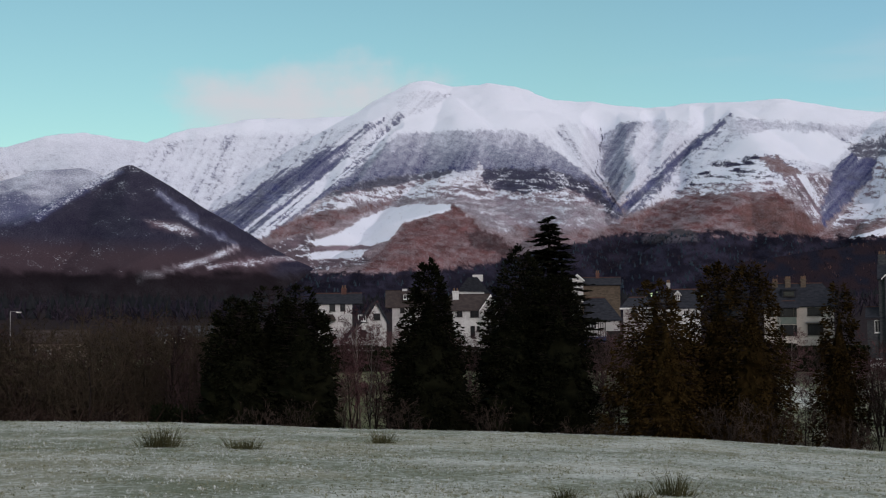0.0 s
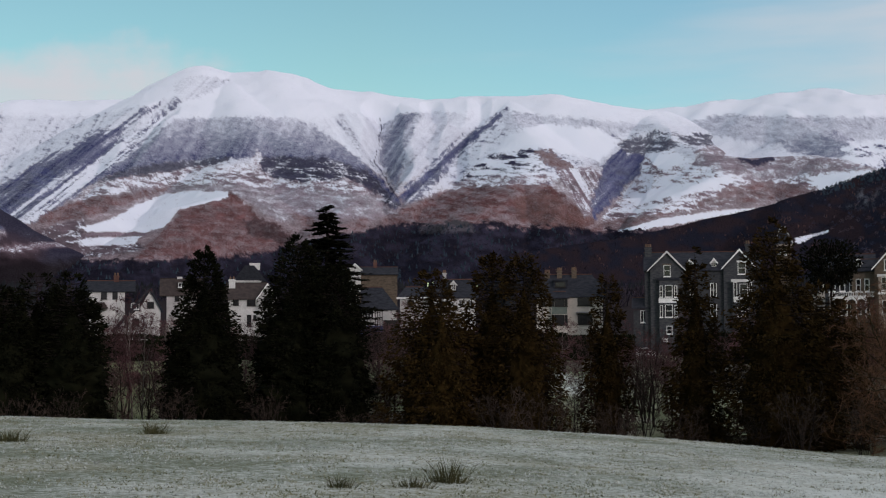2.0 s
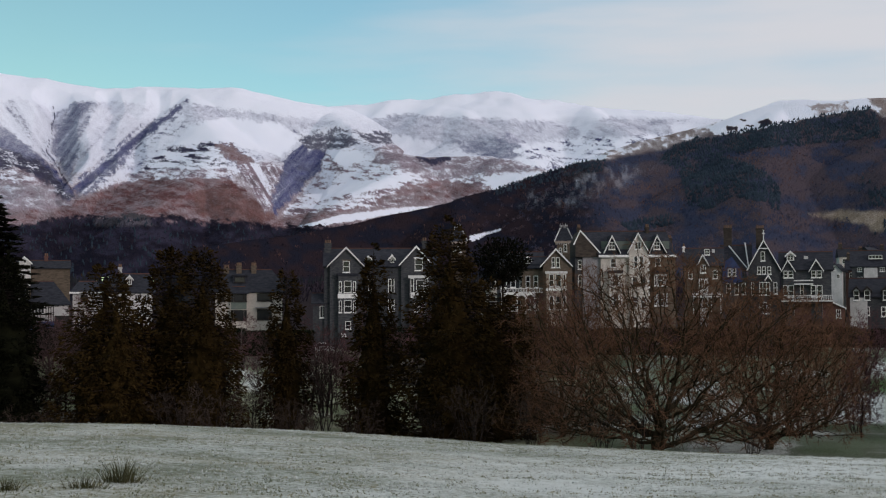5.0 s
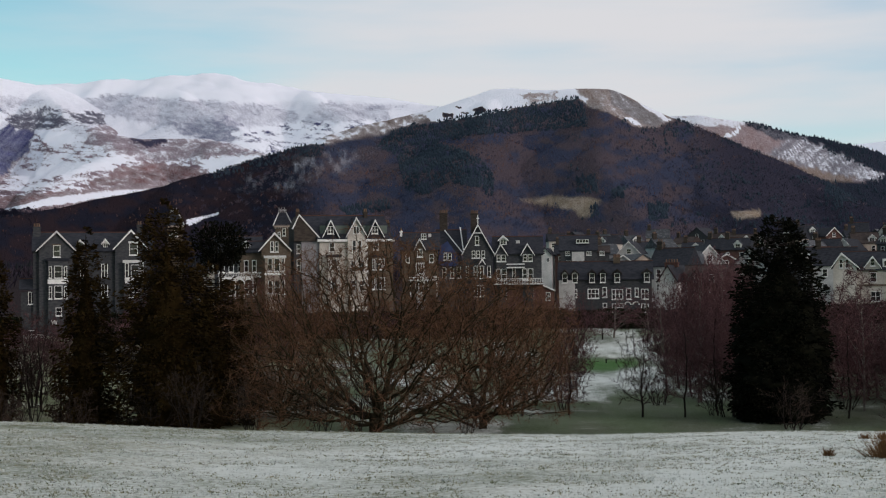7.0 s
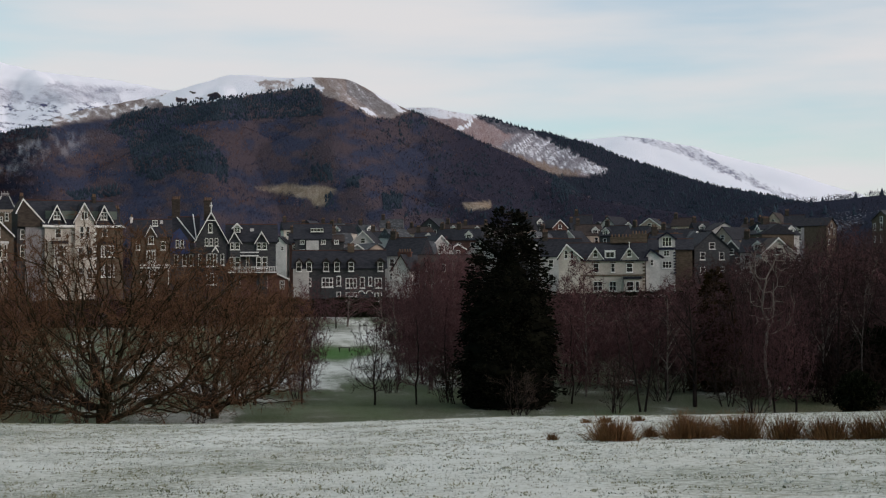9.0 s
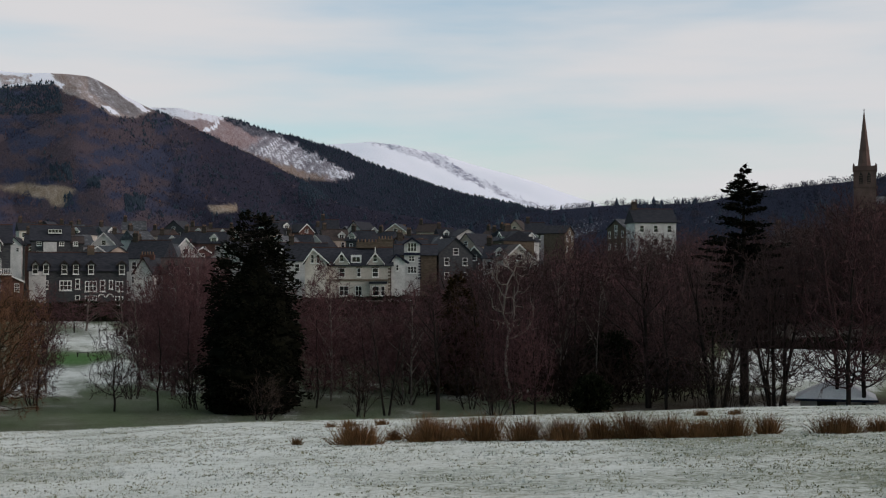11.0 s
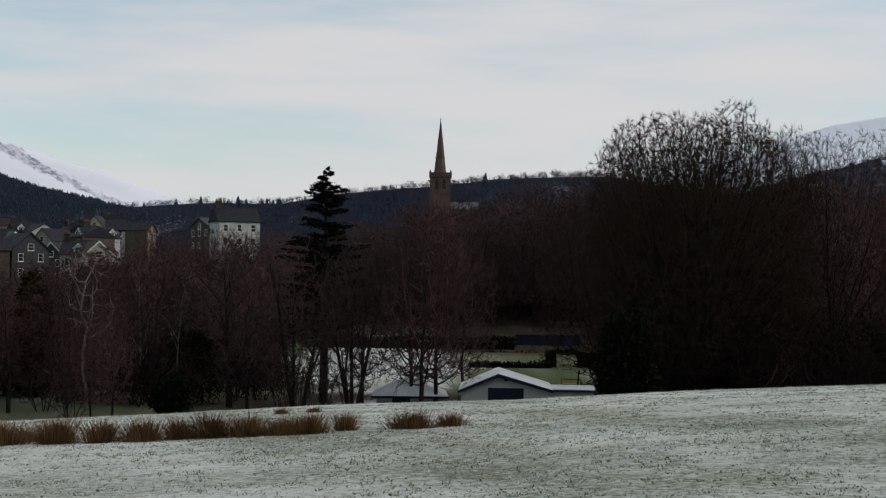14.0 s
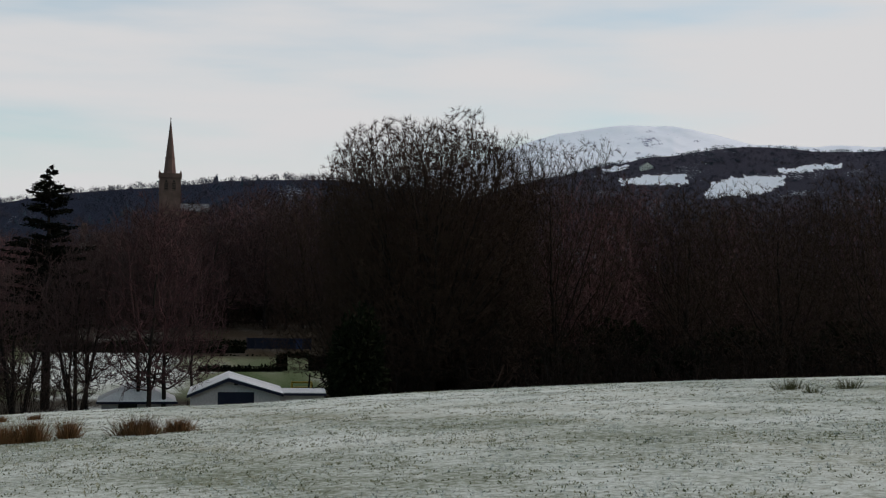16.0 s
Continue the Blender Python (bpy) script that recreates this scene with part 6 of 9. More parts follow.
# trees round the kiosk
for az_, d_, top_, w_, k in ((64.3, 104, 0.6, 3.4, 0), (66.2, 103, 1.2, 3.8, 2), (68.4, 102, 0.8, 3.2, 0), (69.0, 108, 2.0, 3.8, 2), (71.6, 100, 3.35, 4.8, 1), (72.0, 103, 3.0, 4.4, 2), (71.0, 104, 2.8, 4.0, 0), (73.2, 118, 1.6, 3.0, 1), (58.6, 112, 0.4, 3.4, 1), (60.6, 110, 0.9, 3.6, 2)):
    ash[k].put(az_, d_, top=top_, wide=w_, turn=az_ * 31)
# birch and thorn round the tall cypress
for k in range(18):
    az_ = (43.0 + 3.6 * (k + rs_.rand()) / 6) if k < 6 else (49.4 + 8 * (k - 6 + rs_.rand()) / 12)
    fine[k % 3].put(az_, rs_.uniform(110, 150), top=rs_.uniform(-1.6, 0.7) if k < 6 else rs_.uniform(-2.2, -0.7), wide=rs_.uniform(1.8, 2.9), turn=rs_.uniform(0, 360))
# bushy trees before the western cottages
for k in range(12):
    az_ = -6 + 16 * (k + rs_.rand()) / 12
    ash[k % 3].put(az_, rs_.uniform(196, 204), top=rs_.uniform(-0.6, 0.15), wide=rs_.uniform(1.3, 2.0), turn=rs_.uniform(0, 360))
# brown thickets between the evergreens
for k in range(44):
    az_ = -11 + 30 * (k + rs_.rand()) / 44
    if 13.4 < az_ < 15.2:
        continue
    (ash + redal)[k % 6].put(az_, rs_.uniform(114, 134), top=rs_.uniform(-1.9, -0.3), wide=rs_.uniform(1.6, 2.8), turn=rs_.uniform(0, 360))
# tangled shrubs at the foot of the slope
for k in range(56):
    az_ = -18 + 84 * (k + rs_.rand()) / 56
    if 37.5 < az_ < 44.5 and k % 4:
        continue
    shrub[k % 2].put(az_, rs_.uniform(92, 118), top=rs_.uniform(-4.0, -2.6), wide=rs_.uniform(1.6, 3.2), turn=rs_.uniform(0, 360))
for az_, top_, w_ in ((16.3, -1.9, 2.2), (17.4, -2.2, 1.8), (14.6, -2.6, 1.6), (-4.2, -2.0, 1.6), (6.6, -2.2, 1.4), (1.5, -2.6, 1.2), (36.4, -2.0, 2.4), (38.8, -2.2, 1.6)):
    shrub[0].put(az_, 112, top=top_, wide=w_, turn=az_ * 40)
for az_, top_, w_ in ((65.8, -3.0, 2.0), (67.2, -3.2, 2.2), (68.5, -3.2, 1.8), (66.5, -2.6, 1.8)):
    shrub[1].put(az_, 99, top=top_, wide=w_, turn=az_ * 40)
for kinds in (oak, ash, thorn, beech, fine, birch, alder, redal, shrub):
    for kd in kinds:
        kd.done()
dead.done()
scrub.done()


# ---- far woods: many small trees on the hillsides ----
def far_tree_shapes(rs):
    """A spruce of two ragged cones, and a leafless tree as a brush of twigs; each about 1 m tall, as quads."""
    out = []
    for k in range(3):
        v, f = [], []
        for z0, z1, r in ((0.05, 0.72, 0.2), (0.4, 1.0, 0.13)):
            b = len(v)
            for j in range(6):
                a = j * math.pi / 3 + rs.rand() * 0.4
                q = r * rs.uniform(0.75, 1.25)
                v.append((q * math.cos(a), q * math.sin(a), z0 + rs.uniform(-0.05, 0.05)))
            v.append((0, 0, z1))
            f += [(b + j, b + (j + 1) % 6, b + 6, b + 6) for j in range(6)]
        out.append((np.array(v), np.array(f)))
    brush = []
    for k in range(4):
        v, f = [], []
        for j in range(9):
            a, t = rs.rand() * 6.283, rs.uniform(0.1, 0.62)
            o = np.array([math.cos(a), math.sin(a), 0])
            p = np.array([0, 0, rs.uniform(0.0, 0.4)])
            q = p + o * rs.uniform(0.08, 0.36) + np.array([0, 0, rs.uniform(0.3, 0.62) * (1 - 0.2 * rs.rand())])
            w = np.cross(q - p, rs.randn(3))
            w = w / np.linalg.norm(w) * rs.uniform(0.02, 0.045)
            b = len(v)
            v += [p - w * 0.5, p + w * 0.5, q + w, q - w * 0.6]
            f.append((b, b + 1, b + 2, b + 3))
        brush.append((np.array(v), np.array(f)))
    return out, brush


def fuzz_shapes(rs, n, fat=1.0):
    """A round-headed tangle of many thin twigs, about 1 m tall."""
    out = []
    for k in range(4):
        d = rs.randn(n, 3)
        d /= np.linalg.norm(d, axis=1, keepdims=True)
        q = d * (rs.rand(n, 1) ** 0.4) * np.array([0.42, 0.42, 0.46]) + np.array([0, 0, 0.52])
        p = q * np.array([0.75, 0.75, 0.7]) + rs.randn(n, 3) * 0.12
        w = np.cross(q - p, rs.randn(n, 3))
        w = w / np.linalg.norm(w, axis=1, keepdims=True) * rs.uniform(0.006, 0.014, (n, 1)) * fat
        out.append((np.stack([p - w, p + w, q + w * 0.7, q - w * 0.7], 1).reshape(-1, 3), np.arange(4 * n).reshape(-1, 4)))
    return out


SPRUCE, BRUSH = far_tree_shapes(np.random.RandomState(77))
FUZZ = fuzz_shapes(np.random.RandomState(78), 56)
FUZZLIGHT = [(v, f) for v, f in fuzz_shapes(np.random.RandomState(79), 26, 1.9)]


def scatter(name, label, spots, shapes, material, lo, hi, seed, wide=1.0):
    """spots: n x 3 feet of trees; all joined into one mesh."""
    rs = np.random.RandomState(seed)
    V, Fc, base = [], [], 0
    for k, (sv, sf) in enumerate(shapes):
        pts = spots[k::len(shapes)]
        n = len(pts)
        if n == 0:
            continue
        s, a = rs.uniform(lo, hi, n), rs.rand(n) * 6.283
        c, q = np.cos(a), np.sin(a)
        x = (sv[None, :, 0] * c[:, None] - sv[None, :, 1] * q[:, None]) * (s * wide)[:, None] + pts[:, 0:1]
        y = (sv[None, :, 0] * q[:, None] + sv[None, :, 1] * c[:, None]) * (s * wide)[:, None] + pts[:, 1:2]
        z = sv[None, :, 2] * s[:, None] + pts[:, 2:3]
        V.append(np.stack([x, y, z], -1).reshape(-1, 3))
        Fc.append((sf[None] + (np.arange(n) * len(sv))[:, None, None]).reshape(-1, 4) + base)
        base += n * len(sv)
    ob = mesh_object(name, np.concatenate(V), np.concatenate(Fc), material)
    return tagged(ob, label, "woodland", kind="stuff")


def on_hill(hill, n, seed, rule):
    """Feet spread evenly over the hill as it is seen, kept where rule(bearing, elevation, noise) holds."""
    A, Rr, X, Y, Z, el = hill
    rs = np.random.RandomState(seed)
    i = rs.randint(0, A.shape[0] - 1, n)
    j = rs.randint(0, A.shape[1] - 1, n)
    u, w = rs.rand(n), rs.rand(n)
    mixd = lambda G: (G[i, j] * (1 - u) + G[i + 1, j] * u) * (1 - w) + (G[i, j + 1] * (1 - u) + G[i + 1, j + 1] * u) * w
    a, r, z = mixd(A), mixd(Rr), mixd(Z)
    e = np.degrees(np.arctan2(z - EYE, r))
    az = np.degrees(a)
    ok = rule(az, e, NOISE.fbm(az * 1.1, e * 3.1, 4), rs.rand(n)) & (z > 5)
    return np.stack([r * np.sin(a), r * np.cos(a), z - 0.5], -1)[ok]


def plantation(az, e, nz):
    return (sum(region(az, e + 0.25 * (nz - 0.5), p, 0.1) for p in STANDS) > 0.5) | (region(az, e + 0.35 * (nz - 0.5), SPRUCES, 0.03) > 0.5) | (region(az, e, [(29.61, 3.35), (31.55, 3.72), (31.83, 3.31), (29.95, 3.03)], 0.03) > 0.5)


def larches(az, e):
    return sum(region(az, e, p, 0.1) for p in LARCHES)


def open_top(az, e):
    return (e > OPEN(az) - 0.05) & (az > 28)


def bare_ground(az, e):
    return (region(az, e, CLEARING, 0.08) > 0.3) | (region(az, e, LOWFIELD, 0.05) > 0.3) | (region(az, e + 0.1, CROFT, 0.12) > 0.2)


spr = on_hill(LAT, 150000, 1, lambda a, e, n, q: plantation(a, e, n) | ((n > 0.58) & ~open_top(a, e) & ~bare_ground(a, e) & (q < np.where(a > 43, 0.22, 0.06)) & (a > 39)) | ((a < 29) & (e > OPEN(a) - 0.45) & (e < OPEN(a) + 0.02) & (a > 24.5) & (q < 0.5)) | ((a > 48) & (n > 0.45) & (q < 0.3)))
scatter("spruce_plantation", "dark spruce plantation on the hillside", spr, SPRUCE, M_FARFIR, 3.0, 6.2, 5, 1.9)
lar = on_hill(LAT, 40000, 2, lambda a, e, n, q: ~plantation(a, e, n) & ~open_top(a, e) & ~bare_ground(a, e) & ((q < 0.7 * larches(a, e)) | (np.abs(n - 0.47) < 0.018)) & (a < 46))
scatter("larch_wood", "russet bare larches on the hillside", lar, BRUSH, M_LARCH, 3.5, 6.5, 6, 0.7)
dec = on_hill(LAT, 34000, 3, lambda a, e, n, q: ~plantation(a, e, n) & ~open_top(a, e) & ~bare_ground(a, e) & (q > 0.6 * (region(a, e, THINNED, 0.2) > 0.5)))
dec_az = np.degrees(np.arctan2(dec[:, 0], dec[:, 1])) + np.random.RandomState(5).randn(len(dec)) * 0.8
west, east = dec_az < 28.5, dec_az > 43.0
scatter("birch_wood", "bare purple-brown birch wood with blue haze in its colour", dec[~west & ~east], BRUSH, M_FARWOOD, 3.0, 5.5, 7, 1.1)
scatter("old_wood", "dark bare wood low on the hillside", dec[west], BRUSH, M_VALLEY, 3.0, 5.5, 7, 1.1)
scatter("hanging_wood", "bare brown wood on the long slope, blued for haze", dec[east], BRUSH, M_RISE, 3.0, 5.5, 7, 1.1)
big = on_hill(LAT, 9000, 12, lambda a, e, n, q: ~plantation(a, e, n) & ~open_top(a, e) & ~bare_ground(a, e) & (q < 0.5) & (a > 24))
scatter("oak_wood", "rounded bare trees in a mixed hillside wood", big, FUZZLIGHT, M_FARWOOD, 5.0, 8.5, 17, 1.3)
few = on_hill(LAT, 2500, 4, lambda a, e, n, q: open_top(a, e) & (q < 0.05))
scatter("scattered_trees", "scattered small trees near the hilltop", few, FUZZ, M_FARFIR, 2, 5, 8, 1.5)
ski_foot = lambda a: np.interp(a, [-20, -8, -3, 1, 4, 7, 10, 14, 17, 22, 28], [2.3, 2.3, 2.2, 2.4, 3.0, 3.7, 3.75, 3.45, 3.3, 3.5, 3.9]) - 0.12
ft = on_hill(SKI, 60000, 18, lambda a, e, n, q: (e < ski_foot(a) + 0.3 * (n - 0.5)) & (e > 1.0) & (a > -12) & (q < 0.75))
scatter("foothill_wood", "bare woods along the foot of the mountain", ft[:5200], FUZZLIGHT, M_VALLEY, 4.0, 7.5, 19, 1.4)
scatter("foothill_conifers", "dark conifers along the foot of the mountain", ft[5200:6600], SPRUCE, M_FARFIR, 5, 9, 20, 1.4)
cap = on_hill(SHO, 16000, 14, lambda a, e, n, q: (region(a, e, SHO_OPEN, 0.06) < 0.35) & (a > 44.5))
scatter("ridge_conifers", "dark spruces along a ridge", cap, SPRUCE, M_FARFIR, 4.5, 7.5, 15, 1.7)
rise_top = lambda a: np.interp(a, [57, 59.5, 63.2, 66.3, 68.8, 72, 75, 79.3, 82, 90, 112], [2.2, 2.8, 3.05, 3.1, 3.6, 3.95, 4.3, 4.4, 4.0, 3.0, 2.6])
lo1 = on_hill(LOW, 16000, 5, lambda a, e, n, q: (e > rise_top(a) - 1.3) & (q < 0.75))
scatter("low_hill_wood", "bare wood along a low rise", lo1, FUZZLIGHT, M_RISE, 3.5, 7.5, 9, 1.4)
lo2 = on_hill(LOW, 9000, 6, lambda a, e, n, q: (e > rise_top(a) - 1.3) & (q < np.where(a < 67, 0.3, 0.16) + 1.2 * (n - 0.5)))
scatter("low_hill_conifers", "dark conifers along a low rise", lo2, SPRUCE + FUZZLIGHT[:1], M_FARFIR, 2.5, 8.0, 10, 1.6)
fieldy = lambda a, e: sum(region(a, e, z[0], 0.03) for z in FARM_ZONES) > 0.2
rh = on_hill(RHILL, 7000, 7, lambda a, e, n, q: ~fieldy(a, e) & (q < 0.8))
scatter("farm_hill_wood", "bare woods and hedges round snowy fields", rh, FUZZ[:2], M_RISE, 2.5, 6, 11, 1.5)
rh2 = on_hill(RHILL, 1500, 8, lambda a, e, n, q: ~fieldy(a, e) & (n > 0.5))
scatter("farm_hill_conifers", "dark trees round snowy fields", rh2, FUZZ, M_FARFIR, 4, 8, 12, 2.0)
rs_ = np.random.RandomState(31)
n_ = 9000
a_, r_ = np.radians(rs_.uniform(-22, 62, n_)), np.exp(rs_.uniform(math.log(520), math.log(2300), n_))
x_, y_ = r_ * np.sin(a_), r_ * np.cos(a_)
k_ = NOISE.fbm(x_ / 90, y_ / 90, 3)
town = (np.degrees(a_) > 34) & (r_ < 620)
feet = np.stack([x_, y_, ground_z(x_, y_) - 0.3], -1)[(k_ > 0.36) & ~town]
kk = k_[(k_ > 0.36) & ~town]
scatter("valley_wood", "bare woods across the valley floor", feet[kk < 0.56], BRUSH, M_VALLEY, 6, 10, 13, 1.2)
scatter("valley_conifers", "dark conifers across the valley floor", feet[kk >= 0.56], SPRUCE, M_VALLEYFIR, 7, 13, 14, 1.3)

# brambles and saplings that fill the feet of the near woods, coloured dark for shade
n_ = 6400
a_, r_ = rs_.uniform(-21, 105, n_), rs_.uniform(98, 240, n_)
keep_ = ((a_ > 79) & (r_ > 104)) | ((a_ > 57) & (a_ < 66) & (r_ > 108)) | ((a_ >= 66) & (a_ <= 79) & (r_ > 205)) | ((a_ < -9.5) & (r_ > 108) & (r_ < 180))
a_, r_ = np.radians(a_[keep_]), r_[keep_]
x_, y_ = r_ * np.sin(a_), r_ * np.cos(a_)
scatter("undergrowth", "tangle of leafless brambles and saplings under trees", np.stack([x_, y_, ground_z(x_, y_) - 0.3], -1), FUZZ, M_SHADEBRAMBLE, 2.0, 5.0, 16, 1.4)


# ---- buildings ----
M_WHITE = mat("white_paint", (0.82, 0.81, 0.79), (0.72, 0.71, 0.69), 0.8, 0.7, 0.1)
M_RENDER = mat("white_render", (0.60, 0.58, 0.57), (0.44, 0.43, 0.42), 0.5, 0.9, 0.3)
M_CREAM = mat("cream_render", (0.58, 0.53, 0.475), (0.45, 0.405, 0.36), 0.5, 0.9, 0.3)
M_PINK = mat("pale_stone", (0.46, 0.38, 0.32), (0.34, 0.27, 0.22), 0.6, 0.9, 0.4)
M_GREYR = mat("grey_render", (0.30, 0.29, 0.30), (0.22, 0.21, 0.22), 0.5, 0.9, 0.3)
M_STONE = mat("dark_slate_stone", (0.038, 0.042, 0.050), (0.076, 0.076, 0.078), 1.8, 0.9, 0.7, stretch=(1, 1, 2.5))
M_BROWNST = mat("brown_stone", (0.09, 0.07, 0.052), (0.15, 0.115, 0.088), 1.6, 0.9, 0.7, stretch=(1, 1, 2.5))
M_SOOT = mat("sooty_stone", (0.040, 0.033, 0.029), (0.075, 0.060, 0.050), 1.6, 0.9, 0.7, stretch=(1, 1, 2.5))
M_REDST = mat("red_sandstone", (0.085, 0.045, 0.038), (0.13, 0.066, 0.054), 1.2, 0.9, 0.6)
M_SPIRE = mat("sandstone_ashlar", (0.18, 0.112, 0.098), (0.12, 0.074, 0.066), 0.5, 0.9, 0.5)
M_SLATE = mat("blue_grey_slates", (0.018, 0.020, 0.027), (0.036, 0.038, 0.047), 1.4, 0.8, 0.5, stretch=(1, 1, 3))
M_BROWNTILE = mat("brown_tiles", (0.036, 0.028, 0.027), (0.062, 0.047, 0.043), 1.4, 0.8, 0.5)
M_RIDGE = mat("red_ridge_tiles", (0.12, 0.06, 0.048), (0.085, 0.05, 0.042), 2, 0.85, 0.3)
M_TIMBER = mat("black_timber", (0.02, 0.018, 0.017), (0.035, 0.03, 0.028), 2, 0.7, 0.2)
M_POT = mat("clay_pots", (0.20, 0.125, 0.085), (0.13, 0.08, 0.06), 3, 0.85, 0.2)
M_GLASS = mat("window_glass", (0.012, 0.013, 0.015), (0.03, 0.03, 0.032), 0.4, 0.08, 0.0, spec=0.5)
M_BLUE = mat("blue_paint", (0.03, 0.045, 0.11), (0.05, 0.07, 0.15), 1, 0.6, 0.1)
M_GREENP = mat("grey_green_panel", (0.10, 0.13, 0.115), (0.14, 0.16, 0.14), 1, 0.7, 0.1)
M_SNOW = mat("thin_snow", (0.84, 0.84, 0.87), (0.70, 0.71, 0.75), 0.9, 0.9, 0.4)
M_FLECK = mat("snow_flecked_slates", (0.06, 0.064, 0.072), (0.24, 0.25, 0.27), 0.9, 0.7, 0.4, lo=0.5, hi=0.95)
M_YELLOW = mat("yellow_paint", (0.55, 0.38, 0.06), (0.45, 0.3, 0.05), 2, 0.6, 0.1)
M_NAVY = mat("navy_trim", (0.012, 0.014, 0.03), (0.02, 0.022, 0.04), 1, 0.5, 0.1)
M_PINKWALL = mat("pinkish_render", (0.52, 0.45, 0.46), (0.42, 0.365, 0.37), 0.8, 0.9, 0.2)


def part(name, geo, material, parent, label=""):
    v, f = geo
    me = bpy.data.meshes.new(name)
    me.from_pydata([tuple(p) for p in v], [], f)
    me.update()
    bm = bmesh.new()
    bm.from_mesh(me)
    bmesh.ops.recalc_face_normals(bm, faces=bm.faces)
    bm.to_mesh(me)
    bm.free()
    me.materials.append(material)
    ob = new(name, me)
    ob.parent = parent
    if label:
        ob["label"] = label
    return ob


def box(x0, x1, y0, y1, z0, z1):
    v = [(x, y, z) for x in (x0, x1) for y in (y0, y1) for z in (z0, z1)]
    return v, [(0, 1, 3, 2), (4, 6, 7, 5), (0, 4, 5, 1), (2, 3, 7, 6), (0, 2, 6, 4), (1, 5, 7, 3)]


def join(*geos):
    V, Fc = [], []
    for v, f in geos:
        b = len(V)
        V += list(v)
        Fc += [tuple(i + b for i in q) for q in f]
    return V, Fc


def extrude(pts, y0, y1):
    n = len(pts)
    v = [(x, y0, z) for x, z in pts] + [(x, y1, z) for x, z in pts]
    return v, [tuple(range(n)), tuple(range(2 * n - 1, n - 1, -1))] + [(i, (i + 1) % n, n + (i + 1) % n, n + i) for i in range(n)]


class Front:
    """A building seen from the field. Its facade is drawn in arc units of 1/2460 of its distance, to the right and down from an anchor at a known bearing and elevation."""

    def __init__(self, name, label, az, el, d, ax, ay, yaw=0, category="house", group="", sink=0.4):
        p = at(az, el, d)
        self.s, self.ax, self.ay, self.d = d / 2460, ax, ay, d
        g = gz(p.x, p.y)
        self.za = p.z - g
        self.root = tagged(new(name), label, category, group)
        self.root.matrix_basis = pose(p.x, p.y, g, 0, 0, -az + yaw)
        self.low = -sink - 0.02 * d

    def X(self, x):
        return (x - self.ax) * self.s

    def Z(self, y):
        return self.za + (self.ay - y) * self.s

    def block(self, name, x0, x1, top, bottom, y0, y1, m, parent=None, label=""):
        z0 = self.low if bottom is None else self.Z(bottom)
        return part(name, box(self.X(x0), self.X(x1), y0, y1, z0, self.Z(top)), m, parent or self.root, label)

    def shape(self, name, pts, y0, y1, m, parent=None, label=""):
        q = [(self.X(x), self.low if y is None else self.Z(y)) for x, y in pts]
        return part(name, extrude(q, y0, y1), m, parent or self.root, label)

    def chevron(self, name, xl, xa, xr, pe, pa, y0, y1, th, m, label=""):
        k = th / self.s
        return self.shape(name, [(xl, pe), (xa, pa), (xr, pe), (xr, pe + k), (xa, pa + k * 1.5), (xl, pe + k)], y0, y1, m, None, label)

    def gable(self, xl, xa, xr, pe, pa, wall, roof, depth=9.0, front=0.0, board=M_WHITE, bottom=None, wl=None, wr=None):
        """A front-facing gable: wall, roof over it and painted bargeboards."""
        o = 0.30 / self.s
        wl, wr = wl if wl is not None else xl + o, wr if wr is not None else xr - o
        self.shape("gable_wall", [(wl, bottom), (wl, pe), (xa, pa + o * 0.6), (wr, pe), (wr, bottom)], front, front + depth * 0.55, wall)
        self.chevron("gable_roof", xl, xa, xr, pe, pa, front - 0.3, front + depth, 0.16, roof)
        if board:
            self.chevron("bargeboard", xl, xa, xr, pe + 0.05 / self.s, pa + 0.05 / self.s, front - 0.40, front - 0.31, 0.24, board, "painted bargeboard")

    def roof(self, x0, x1, pe, pr, depth, m, hip=0.0, front=0.0, over=0.35, hipr=None):
        """A ridge along the facade; hip: how far the ridge stands in from the ends."""
        hipr = hip if hipr is None else hipr
        a, b, ze, zr = self.X(x0), self.X(x1), self.Z(pe), self.Z(pr)
        h, h2 = hip * self.s, hipr * self.s
        f, k, mid = front - over, front + depth + over, front + depth / 2
        v = [(a, f, ze), (b, f, ze), (b, k, ze), (a, k, ze), (a + h, mid, zr), (b - h2, mid, zr),
             (a, f, ze - 0.15), (b, f, ze - 0.15), (b, k, ze - 0.15), (a, k, ze - 0.15)]
        fc = [(0, 1, 5, 4), (2, 3, 4, 5), (1, 2, 5), (3, 0, 4), (0, 6, 7, 1), (1, 7, 8, 2), (2, 8, 9, 3), (3, 9, 6, 0), (6, 9, 8, 7)]
        r = part("roof", (v, fc), m, self.root)
        if h < 0.5 and h2 < 0.5 or (b - a) > 2.5 * h:
            part("ridge_tiles", box(a + h, b - h2, mid - 0.12, mid + 0.12, zr - 0.06, zr + 0.08), M_RIDGE if m is M_SLATE else m, self.root)
        return r

    def window(self, x0, x1, y0, y1, nx=1, rail=True, front=0.0, m=M_WHITE, sill=True, bar=0.08, lintel=None):
        a, b, t, l = self.X(x0), self.X(x1), self.Z(y0), self.Z(y1)
        f0, f1 = front - 0.09, front + 0.03
        ring = [(x, y, z) for y in (f0, f1) for e in (0, bar) for x, z in ((a + e, l + e), (b - e, l + e), (b - e, t - e), (a + e, t - e))]
        fc = []
        for k in range(4):
            n = (k + 1) % 4
